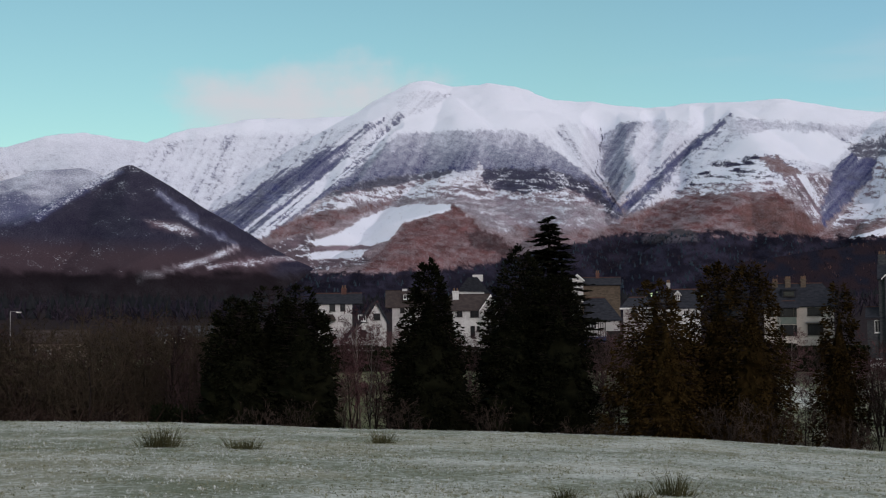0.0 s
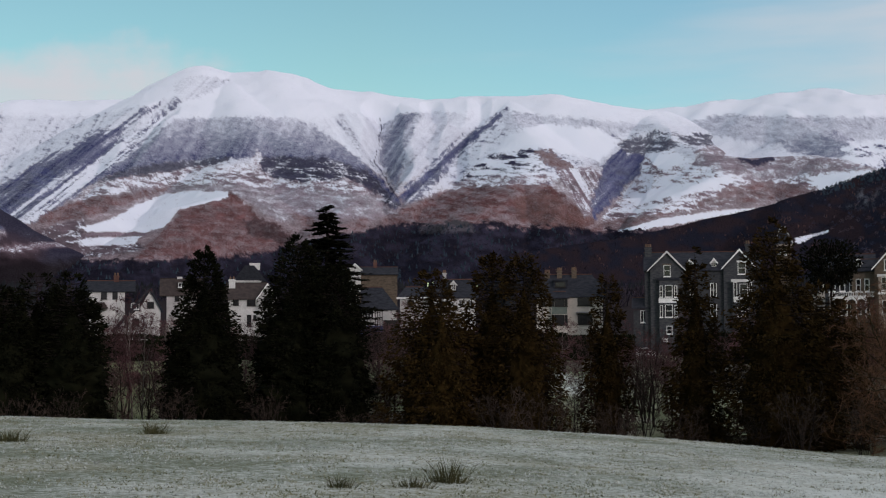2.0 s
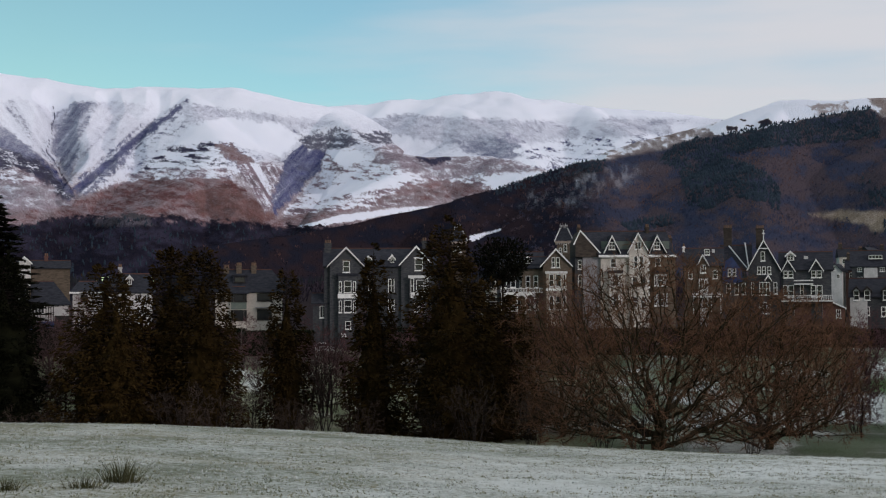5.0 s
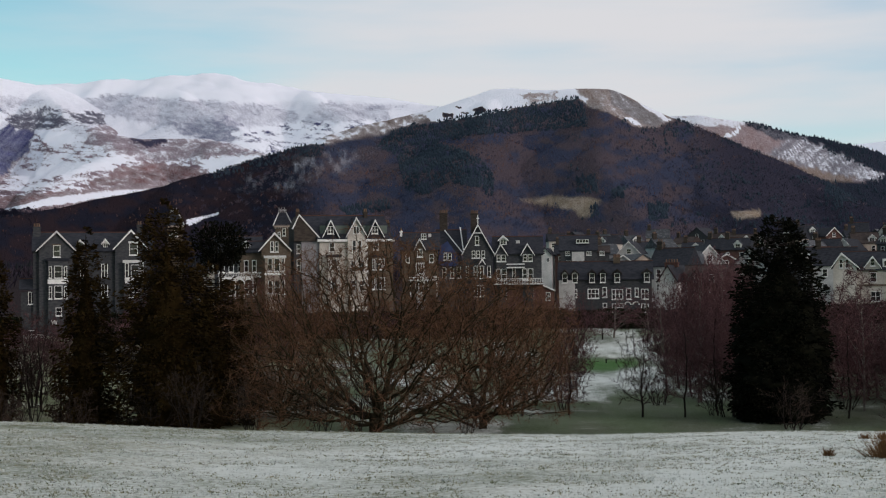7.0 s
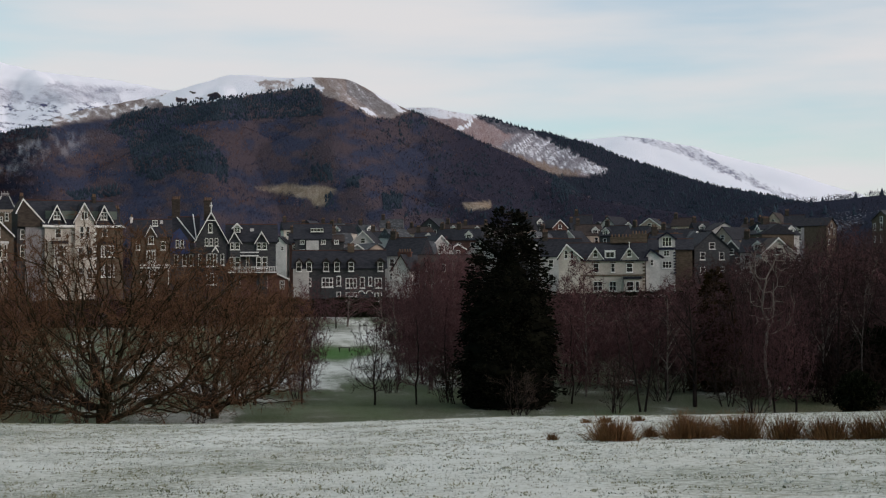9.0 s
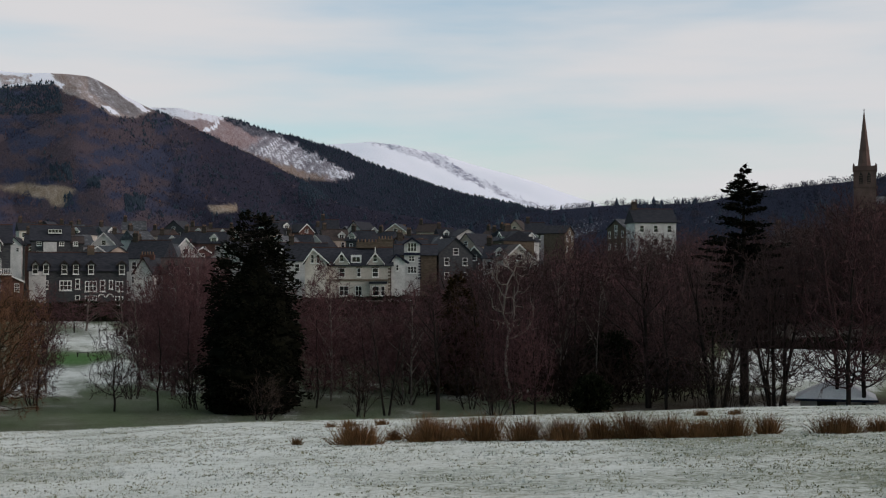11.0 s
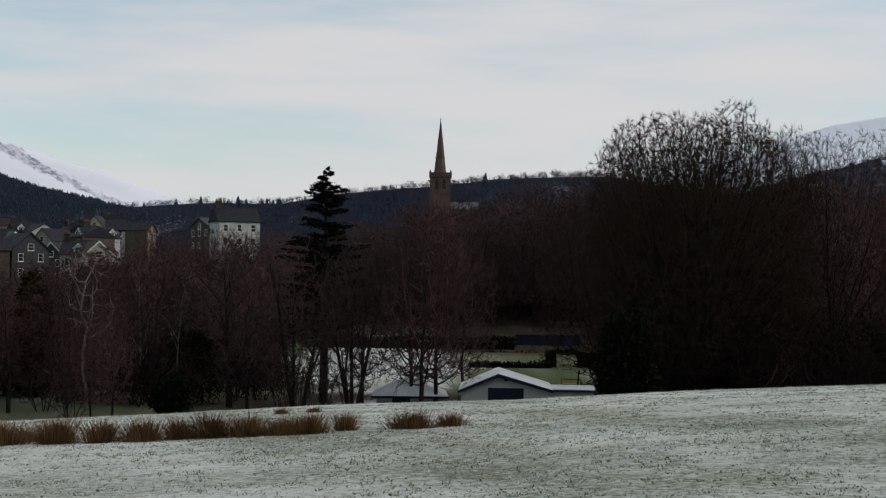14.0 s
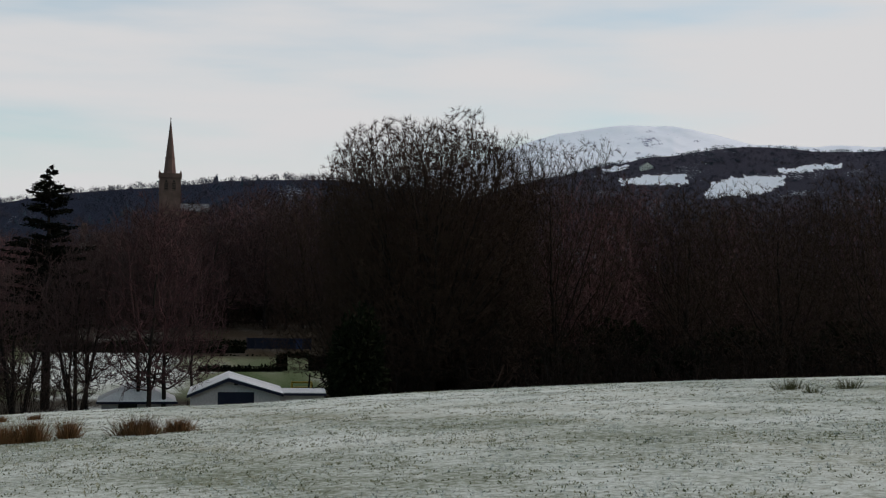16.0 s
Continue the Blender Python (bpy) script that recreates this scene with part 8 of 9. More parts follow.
    q = Front("red_stone_terrace", "red-brown stone terrace behind bare birches", 44.9, 0.3, 240, 1245, 495)
    q.block("wall", 1198, 1310, 497, None, 0.5, 8, M_REDST)
    q.roof(1194, 1314, 497, 470, 8, M_BROWNTILE, front=0.5)
    for x0, x1 in ((1205, 1222), (1232, 1249), (1283, 1300)):
        q.gable(x0, (x0 + x1) / 2, x1, 488, 477, M_REDST, M_BROWNTILE, depth=4, front=0.2, board=M_TIMBER, bottom=498)
        q.window((x0 + x1) / 2 - 4, (x0 + x1) / 2 + 4, 487, 500, front=0.17)
    for x in (1208, 1236, 1256, 1286):
        q.window(x, x + 14, 515, 531, nx=2, front=0.5)
        q.window(x, x + 14, 545, 561, nx=2, front=0.5)


def hotel():
    h = Front("cream_hotel", "cream rendered guest house with pointed dormers", 51.52, 0.50, 240, 1075, 465)
    h.block("wall", 1026, 1140, 461, None, 0.3, 9, M_CREAM)
    h.block("string_course", 1026, 1141, 486, 489, 0.15, 0.3, M_BROWNST)
    h.roof(1000, 1146, 461, 429, 9, M_SLATE, front=0.3)
    h.gable(985, 1004, 1034, 458, 431, M_CREAM, M_SLATE, depth=8, front=-1.2, wl=990, wr=1028)
    h.window(1000, 1006, 443, 458, front=-1.2)
    h.window(1010, 1016, 443, 458, front=-1.2)
    for xl, xa, xr in ((1039, 1054, 1069), (1098, 1113, 1130)):
        h.gable(xl, xa, xr, 458, 437, M_CREAM, M_SLATE, depth=5, front=0.0, bottom=462)
        h.window(xa - 4, xa + 4, 442, 455, front=0.0)
    h.block("finial", 1112.4, 1113.8, 429, 440, -0.4, -0.3, M_WHITE)
    h.block("box_dormer", 1070, 1089, 443, 458, 0.6, 3.5, M_WHITE)
    h.window(1072, 1087, 446, 456, nx=2, front=0.6, rail=False)
    h.window(1050, 1060, 466, 482, front=0.3, lintel=M_BROWNST)
    h.window(1081, 1088, 466, 482, front=0.3, lintel=M_BROWNST)
    h.window(1108, 1119, 466, 482, front=0.3, lintel=M_BROWNST)
    h.block("bay", 1104, 1132, 494, None, -0.9, 0.3, M_CREAM)
    h.block("bay_roof", 1102, 1134, 490, 494, -1.1, 0.3, M_SLATE)
    for y0, y1 in ((498, 515), (530, 545)):
        h.window(1108, 1120, y0, y1, front=-0.9)
        h.window(1123, 1130, y0, y1, front=-0.9)
        h.window(1050, 1066, y0, y1, nx=2, front=0.3)
        h.window(1078, 1090, y0, y1, nx=2, front=0.3)
    h.chimney(1080, 1118, 419, 430, 4, M_BROWNST, 6)
    h.chimney(1118, 1146, 413, 432, 5, M_BROWNST, 5)
    h.gable(1138, 1150, 1174, 456, 440, M_RENDER, M_SLATE, depth=9, front=0.8, board=M_NAVY, wl=1142, wr=1166)
    for k in range(7):
        h.block("quoin", 1136, 1140 + (k % 2) * 1.5, 466 + k * 6, 469 + k * 6, 0.22, 0.34, M_BROWNST)
    h.window(1150, 1155, 460, 471, front=0.8)
    w = Front("gabled_white_house", "tall white and dark-trimmed gabled house", 53.93, 1.75, 262, 1180, 410)
    w.gable(1163, 1180, 1197, 422, 410, M_RENDER, M_SLATE, depth=9, board=M_NAVY, wl=1166, wr=1194)
    w.window(1172, 1188, 420, 436, nx=3, front=0)
    w.block("band", 1165, 1195, 438, 442, -0.2, 0, M_NAVY, None, "dark painted band")
    w.window(1174, 1184, 443, 453, front=0, nx=2)
    w.window(1172, 1188, 462, 474, front=0, nx=3)
    for k in range(8):
        w.block("quoin", 1191, 1196, 446 + k * 5, 448.6 + k * 5, -0.1, 0, M_NAVY)
    w.block("rear_range", 1150, 1225, 440, None, 9.5, 16, M_BROWNST)
    w.roof(1146, 1228, 440, 420, 7, M_SLATE, front=9.5)


def west_houses():
    """The pale houses seen between the cypresses."""
    a = Front("white_cottage", "white cottage with slate roof and brown chimney", -3.9, 0.95, 250, 626, 537)
    a.block("wall", 574, 634, 537, None, 0, 7, M_RENDER)
    a.roof(568, 652, 537, 518, 7, M_SLATE)
    a.window(594, 604, 538, 550, nx=2, m=M_TIMBER)
    a.window(613, 622, 538, 550, nx=2, m=M_TIMBER)
    a.chimney(615, 624, 509, 526, 3, M_REDST, 2)
    a.shape("porch_roof", [(577, 556), (600, 556), (606, 566), (574, 566)], -2, 0, M_BROWNTILE)
    b = Front("sloping_roof_house", "white gabled house with long sloping slate roof", -2.75, 0.9, 235, 665, 536)
    b.shape("gable_wall", [(628, None), (630, 580), (650, 560), (666, 534), (684, 566), (684, None)], 0, 8, M_RENDER)
    b.shape("roof", [(600, 603), (664, 528), (668, 528), (690, 570), (686, 571), (666, 534), (604, 606)], -0.4, 8.4, M_SLATE)
    b.block("lower_wall", 606, 632, 598, None, 0.4, 8, M_RENDER)
    b.block("dormer", 632, 650, 552, 568, -0.2, 3, M_SLATE)
    b.window(634, 648, 554, 565, nx=3, front=-0.2, rail=False)
    b.window(636, 648, 581, 593, nx=2, front=0, m=M_TIMBER)
    b.window(661, 673, 552, 563, nx=2, front=0, m=M_TIMBER)
    c = Front("brown_roofed_house", "pale house under a steep brown tiled roof", -1.7, 0.9, 245, 700, 548)
    c.block("wall", 684, 740, 552, None, 0, 7, M_RENDER)
    c.roof(672, 746, 553, 523, 7, M_BROWNTILE)
    c.block("dormer", 703, 720, 530, 541, 0.6, 3.5, M_BROWNTILE)
    c.window(704, 719, 531, 539, nx=3, front=0.6, rail=False)
    c.window(698, 706, 554, 563, nx=2, m=M_TIMBER)
    c.block("chimney_top", 702, 711, 520, 524, 3, 4, M_RENDER)
    d = Front("roughcast_house", "white roughcast house with brown tiled roof and gable", 1.98, 1.26, 238, 868, 522)
    d.block("wall", 800, 852, 549, None, 0.5, 8, M_RENDER)
    d.roof(794, 868, 549, 520, 8, M_BROWNTILE, front=0.5)
    d.gable(848, 868, 886, 549, 521, M_RENDER, M_BROWNTILE, depth=8, front=-0.2, wl=851, wr=884)
    d.window(808, 818, 549, 560, nx=2, front=0.5, m=M_TIMBER)
    d.window(832, 847, 549, 561, nx=2, front=0.5, m=M_TIMBER)
    d.window(861, 876, 546, 559, nx=3, front=-0.2, m=M_TIMBER)
    d.window(832, 840, 577, 597, nx=1, front=0.5, m=M_TIMBER)
    d.window(843, 848, 577, 587, nx=1, front=0.5, m=M_TIMBER)
    d.window(862, 877, 574, 590, nx=3, front=-0.2, m=M_TIMBER)
    d.chimney(800, 811, 514, 530, 3, M_WHITE, 2)
    e = Front("dark_roofed_house", "house with steep dark roof and white chimney", 1.35, 1.9, 280, 846, 500)
    e.block("wall", 815, 862, 522, None, 0, 8, M_RENDER)
    e.shape("roof", [(812, 524), (834, 496), (850, 496), (872, 524)], 0, 8, M_SLATE)
    e.chimney(842, 860, 491, 503, 2.5, M_WHITE, 0)
    f = Front("half_timbered_house", "black and white half-timbered house with hipped roof", 6.18, 0.18, 228, 1050, 567)
    f.block("wall", 1018, 1096, 567, None, 0, 8, M_RENDER)
    f.roof(1008, 1101, 567, 527, 9, M_SLATE, hip=30)
    f.dormer(1010, 1037, 541, 528, 556, M_BROWNST, M_SLATE, -0.2, depth=4, board=M_TIMBER, nx=3)
    f.window(1035, 1056, 570, 583, nx=4, front=-0.25, rail=False)
    for x in (1022, 1027, 1032, 1039, 1044, 1049, 1058, 1062, 1066, 1070):
        f.block("timber_post", x, x + 1.3, 568 if x < 1035 or x > 1056 else 584, 597, -0.06, 0, M_TIMBER)
    f.block("timber_rail", 1018, 1072, 583.5, 585, -0.07, 0, M_TIMBER)
    f.block("plinth", 1018, 1090, 596, None, -0.5, 0, M_BLUE, None, "deep blue fence panel")
    f.block("fence", 1072, 1100, 586, None, -4, -3.9, M_TIMBER)
    g = Front("small_gabled_house", "small white gable and red chimney behind", 5.55, 1.86, 275, 1023, 512)
    g.gable(1011, 1023, 1036, 514, 502, M_RENDER, M_SLATE, depth=8, board=M_WHITE)
    g.window(1021, 1026, 508, 514, rail=False)
    g.block("wall", 998, 1098, 522, None, 1, 8, M_BROWNST)
    g.roof(996, 1100, 522, 508, 7, M_SLATE, front=1)
    g.chimney(1056, 1062, 500, 515, 4, M_REDST, 2)
    g.chimney(1004, 1012, 518, 534, -2, M_WHITE, 1)
    k = Front("hipped_house", "pale house with broad eaves and hipped slates", 7.7, 0.67, 236, 1112, 545)
    k.block("wall", 1099, 1150, 547, None, 0, 8, M_RENDER)
    k.roof(1093, 1156, 546, 526, 8, M_SLATE, hip=16)
    k.block("fascia", 1093, 1156, 545, 548, -0.45, -0.36, M_WHITE)
    k.window(1112, 1124, 550, 562, nx=2, m=M_TIMBER)
    m = Front("screened_house", "white house half hidden by conifers", 9.6, 0.65, 234, 1197, 545)
    m.block("wall", 1160, 1236, 545, None, 0, 8, M_RENDER)
    m.roof(1154, 1242, 545, 512, 8, M_SLATE, hip=10)
    m.dormer(1190, 1204, 522, 514, 532, M_WHITE, M_SLATE, 0.8)
    for x in (1166, 1186, 1206, 1222):
        m.window(x, x + 9, 549, 561, nx=2)
        m.window(x, x + 9, 573, 588, nx=2)
    m.chimney(1178, 1184, 500, 520, 4, M_RENDER, 2)
    n = Front("low_sheds", "long low building with streaked pale roof", -10.4, -0.2, 262, 330, 568)
    n.block("wall", 278, 372, 574, None, 0, 9, M_BROWNST)
    n.roof(274, 376, 574, 556, 10, M_FLECK)
    for x in (286, 304, 322, 344):
        n.window(x, x + 8, 577, 585, nx=2)
    o = Front("pale_stone_house", "pale house glimpsed through a thicket", -15.5, -0.6, 240, 140, 590)
    o.block("wall", 92, 192, 588, None, 0, 8, M_PINK)
    o.roof(86, 198, 588, 566, 8, M_BROWNTILE)
    for x in (102, 122, 146, 170):
        o.window(x, x + 9, 594, 606, nx=2)


def town_house(i, az, el, d, w, hgt, yaw, wall, roof, rs):
    """A plain slate-roofed house of the town; el is the elevation of its eaves."""
    h = Front("town_house", "slate-roofed stone or rendered town house", az, el, d, 0, 0, yaw=yaw, category="house", group="town houses")
    k = 1 / h.s
    W, rise = w * k, hgt * k
    if rs.rand() < 0.4:
        h.gable(-W / 2, 0, W / 2, 0, -rise, wall, roof, depth=11, board=M_WHITE if rs.rand() < 0.5 else None)
        h.window(-0.6 * k, 0.6 * k, -rise * 0.35, -rise * 0.35 + 1.3 * k, front=0)
    else:
        h.block("wall", -W / 2, W / 2, 0, None, 0, 8, wall)
        h.roof(-W / 2 - 0.3 * k, W / 2 + 0.3 * k, 0, -rise, 8, roof)
        h.chimney(-W / 2 + 0.2 * k, -W / 2 + 1.3 * k, -rise - 1.4 * k, -rise + 1.5 * k, 3.5, M_SOOT, 3)
        if rs.rand() < 0.5:
            c = rs.uniform(-0.25, 0.25) * W
            h.dormer(c - 1.2 * k, c + 1.2 * k, -rise * 0.45, -rise * 0.45 - 1.1 * k, -rise * 0.05, M_WHITE, roof, 0.4)
    n = max(2, int(w / 3))
    for j in range(n):
        x = -W / 2 + W * (j + 0.5) / n
        h.window(x - 0.5 * k, x + 0.5 * k, 0.7 * k, 2.2 * k, front=0)
        h.window(x - 0.5 * k, x + 0.5 * k, 3.6 * k, 5.0 * k, front=0)


def church():
    c = Front("church", "sandstone church tower with tall octagonal spire", 72.09, 4.45, 330, 1082, 300, category="church")
    c.block("tower", 1064, 1101, 305, None, 0, 5, M_SPIRE)
    c.block("parapet", 1062.5, 1102.5, 298, 306, -0.25, 5.25, M_SPIRE)
    for x in (1062.5, 1098.5):
        c.shape("pinnacle", [(x, 298), (x + 2, 292.5), (x + 4, 298)], -0.25, 0.3, M_SPIRE)
    c.block("string_course", 1063, 1102, 332, 334, -0.15, 5.15, M_SPIRE)
    for x in (1073, 1086):
        pts = [(x, 328), (x + 6, 328), (x + 6, 315), (x + 3, 309), (x, 315)]
        lv = c.shape("belfry_window", pts, -0.06, 0.02, M_TIMBER, None, "dark louvred belfry opening")
        for k in range(5):
            c.block("louvre", x + 0.4, x + 5.6, 314 + k * 3, 315 + k * 3, -0.16, -0.06, M_SPIRE, lv)
    r, z0, z1 = 12.0 * c.s, c.Z(300), c.Z(204)
    cx, cy = c.X(1081.7), 2.5
    v = [(cx + r * math.cos(math.pi / 8 + k * math.pi / 4), cy + r * math.sin(math.pi / 8 + k * math.pi / 4), z0) for k in range(8)]
    v += [(cx + 0.09 * math.cos(math.pi / 8 + k * math.pi / 4), cy + 0.09 * math.sin(math.pi / 8 + k * math.pi / 4), z1) for k in range(8)]
    part("spire", (v, [(k, (k + 1) % 8, 8 + (k + 1) % 8, 8 + k) for k in range(8)] + [tuple(range(8, 16)), tuple(range(7, -1, -1))]), M_SPIRE, c.root, "tapering stone spire")
    for zz in (0.30, 0.62):
        rr = r * (1 - zz) + 0.02
        part("spire_band", tuple_geo(tubes([(cx, cy, z0 + (z1 - z0) * zz, cx, cy, z0 + (z1 - z0) * zz + 0.25, rr * 1.04, rr * 1.02)], 8)), M_SPIRE, c.root)
    part("finial", join(box(cx - 0.06, cx + 0.06, cy - 0.06, cy + 0.06, z1 - 0.1, z1 + 0.7), box(cx - 0.22, cx + 0.22, cy - 0.05, cy + 0.05, z1 + 0.3, z1 + 0.42)), M_TIMBER, c.root)
    c.block("nave", 1096, 1150, 362, None, 4, 16, M_SPIRE)
    c.roof(1094, 1152, 362, 346, 12, M_FLECK, front=4)


def tuple_geo(g):
    return g[0].tolist(), [tuple(q) for q in g[1].tolist()]


def sheds():
    """The park buildings under snowy roofs just below the slope."""
    p = Front("park_pavilion", "low pavilion with snowy hipped gable roof and dark opening", 74.63, -3.59, 100, 1192, 650, category="building")
    p.shape("front_wall", [(1125, None), (1125, 687), (1192, 659), (1280, 684), (1280, None)], 0, 6.5, M_PINKWALL)
    v = lambda x, y, d: (p.X(x), d, p.Z(y))
    for name, pts in (("roof_west", [(1120, 687), (1190, 657)]), ("roof_east", [(1190, 657), (1286, 685)])):
        (xa, ya), (xb, yb) = pts
        g = [v(xa, ya, -0.4), v(xb, yb, -0.4), v(xb, yb, 7.0), v(xa, ya, 7.0)]
        lo = [(a, b, c - 0.14) for a, b, c in g]
        part(name, (g + lo, [(0, 1, 2, 3), (7, 6, 5, 4), (0, 4, 5, 1), (1, 5, 6, 2), (2, 6, 7, 3), (3, 7, 4, 0)]), M_SLATE, p.root)
        up = [(a, b, c + 0.004) for a, b, c in g]
        up[0], up[1], up[2], up[3] = [(a, b + (0.05 if i < 2 else -0.05), c) for i, (a, b, c) in enumerate(up)]
        hi = [(a, b, c + 0.06) for a, b, c in up]
        part("snow_cover", (up + hi, [(4, 5, 6, 7), (3, 2, 1, 0), (0, 1, 5, 4), (1, 2, 6, 5), (2, 3, 7, 6), (3, 0, 4, 7)]), M_SNOW, p.root, "thin snow on the roof")
    p.shape("fascia", [(1119, 687), (1190, 657), (1286, 684), (1286, 689), (1190, 663), (1119, 692)], -0.46, -0.40, M_NAVY, None, "navy fascia board")
    # a dark slab imitates the shade inside the opening
    p.block("opening", 1172, 1235, 682, None, -0.03, 0.05, M_NAVY, None, "dark panel standing in for the shaded opening")
    p.block("vent", 1200, 1207, 667, 670, -0.08, 0, M_TIMBER)
    p.block("post", 1121, 1122.5, 694, None, -1.4, -1.32, M_TIMBER)
    q = Front("kiosk", "small square kiosk with snowy pyramid roof", 70.70, -3.93, 103, 1020, 662, category="building")
    q.block("wall", 972, 1092, 697, None, 0, 5, M_PINKWALL)
    g = [v2 for v2 in ((q.X(964), -0.5, q.Z(696)), (q.X(1099), -0.5, q.Z(696)), (q.X(1099), 5.5, q.Z(696)), (q.X(964), 5.5, q.Z(696)), (q.X(1030), 2.5, q.Z(662)))]
    part("roof", (g, [(0, 1, 4), (1, 2, 4), (2, 3, 4), (3, 0, 4), (3, 2, 1, 0)]), M_SNOW, q.root, "snow-covered roof")
    q.block("fascia", 963, 1100, 695, 699, -0.56, -0.5, M_NAVY)
    q.block("doorway", 1000, 1032, 700, None, -0.04, 0.02, M_TIMBER)
    s = Front("flat_store", "low store with a flat snowy roof", 77.4, -4.36, 101, 1322, 686, category="building")
    s.block("wall", 1286, 1368, 690, None, 0, 4, M_PINKWALL)
    s.block("roof", 1283, 1372, 686, 690, -0.3, 4.3, M_NAVY)
    s.block("snow_cover", 1284, 1371, 684.6, 686, -0.25, 4.2, M_SNOW)
    hdg = np.random.RandomState(5)

    def hedge(name, label, az0, az1, d0, top, thick, foot=0.0):
        """A clipped hedge: leafy sprays over a solid body."""
        a, b = at(az0, top, d0), at(az1, top, d0)
        base = gz(a.x, a.y)
        L = (b - a).length
        root = tagged(new(name), label, "hedge")
        root.matrix_basis = pose((a.x + b.x) / 2, (a.y + b.y) / 2, base, 0, 0, -(az0 + az1) / 2)
        H = a.z - base
        n = int(38 * L * (H + thick))
        P = np.stack([hdg.uniform(-L / 2, L / 2, n), hdg.uniform(-thick / 2, thick / 2, n), hdg.uniform(foot, H, n)], 1)
        face = hdg.randint(0, 2, n)
        P[face == 0, 1] = -thick / 2
        P[face == 1, 2] = H
        P[:, 2] += (0.9 * NOISE.fbm(P[:, 0] * 0.35 + az0, P[:, 0] * 0.0, 4) - 0.45) * (P[:, 2] / H) * (L > 12)
        D = hdg.randn(n, 3)
        D /= np.linalg.norm(D, axis=1, keepdims=True)
        vv, ff = sprays(P, D, hdg.uniform(0.25, 0.55, n), np.full(n, 0.13), hdg)
        ob = mesh_object("leaves", vv, ff, M_IVY)
        ob.parent = root
        part("body", box(-L / 2, L / 2, -thick / 2 + 0.05, thick / 2, foot - 0.3 * (foot == 0), H - (0.4 if L > 12 else 0.05)), M_IVY, root)

    hedge("hedge", "dark clipped hedge behind the pavilion", 73.4, 76.7, 146, -3.35, 1.2)
    hedge("hedge", "low dark clipped hedge across a lawn", 74.0, 76.2, 164, -2.95, 1.0)
    hedge("hedge", "clipped hedge pillar beside an arch", 76.5, 76.95, 147, -2.85, 1.2)
    hedge("hedge", "clipped hedge pillar beside an arch", 77.8, 78.6, 147, -2.9, 1.2)
    hedge("hedge", "clipped arch over a garden path", 76.95, 77.8, 147.5, -2.82, 0.8, foot=1.6)
    hedge("hedge", "dark hedge along the park path", 66.5, 75.2, 168, -2.35, 1.2)
    for az0, az1, d0, top, lab in ((10.2, 14.2, 206, -0.9, "dark garden hedge below a white house"), (14.2, 17.0, 202, -1.0, "dark garden hedge by the road"),
                                   (19, 27, 196, -0.9, "dark garden hedge below stone villas"), (27, 37.2, 200, -0.95, "dark hedge along the park's edge"),
                                   (37.2, 46, 214, -0.95, "dark hedge below a terrace"), (48, 55, 222, -0.8, "dark hedge below a guest house"),
                                   (-8, 0, 205, -0.9, "dark garden hedge below white cottages"), (0, 10, 204, -0.95, "brown garden hedge below pale houses")):
        hedge("hedge", lab, az0, az1, d0, top, 1.6)


def parked_car():
    """A pale hatchback parked on the street below the villas."""
    p = at(17.3, -1.42, 205)
    g = gz(p.x, p.y)
    root = tagged(new("parked_car"), "white hatchback car parked by the road", "car")
    root.matrix_basis = pose(p.x, p.y, g, 0, 0, -17.3 + 8)
    paintm = M_WHITE
    body = extrude([(-2.0, 0.3), (-2.05, 0.75), (-1.75, 0.95), (-0.9, 1.0), (1.5, 0.98), (2.0, 0.8), (2.05, 0.35)], -0.82, 0.82)
    part("body", body, paintm, root)
    part("cabin", extrude([(-1.1, 0.98), (-0.35, 1.42), (0.9, 1.45), (1.75, 0.97)], -0.72, 0.72), M_GLASS, root, "dark glazed cabin")
    part("car_roof", box(-0.35, 0.95, -0.7, 0.7, 1.43, 1.49), paintm, root)
    for x in (-1.25, 1.3):
        for y in (-0.8, 0.8):
            w = part("wheel", tuple_geo(tubes([(x, y - 0.1, 0.32, x, y + 0.1, 0.32, 0.32, 0.32)], 16)), M_TIMBER, root, "black tyre")
            part("hub_cap", tuple_geo(tubes([(x, y - 0.11, 0.32, x, y + 0.11, 0.32, 0.19, 0.16)], 12)), M_GREYR, w)
    for y in (-0.6, 0.6):
        part("headlight", box(-2.06, -1.95, y - 0.16, y + 0.16, 0.66, 0.8), M_GLASS, root)


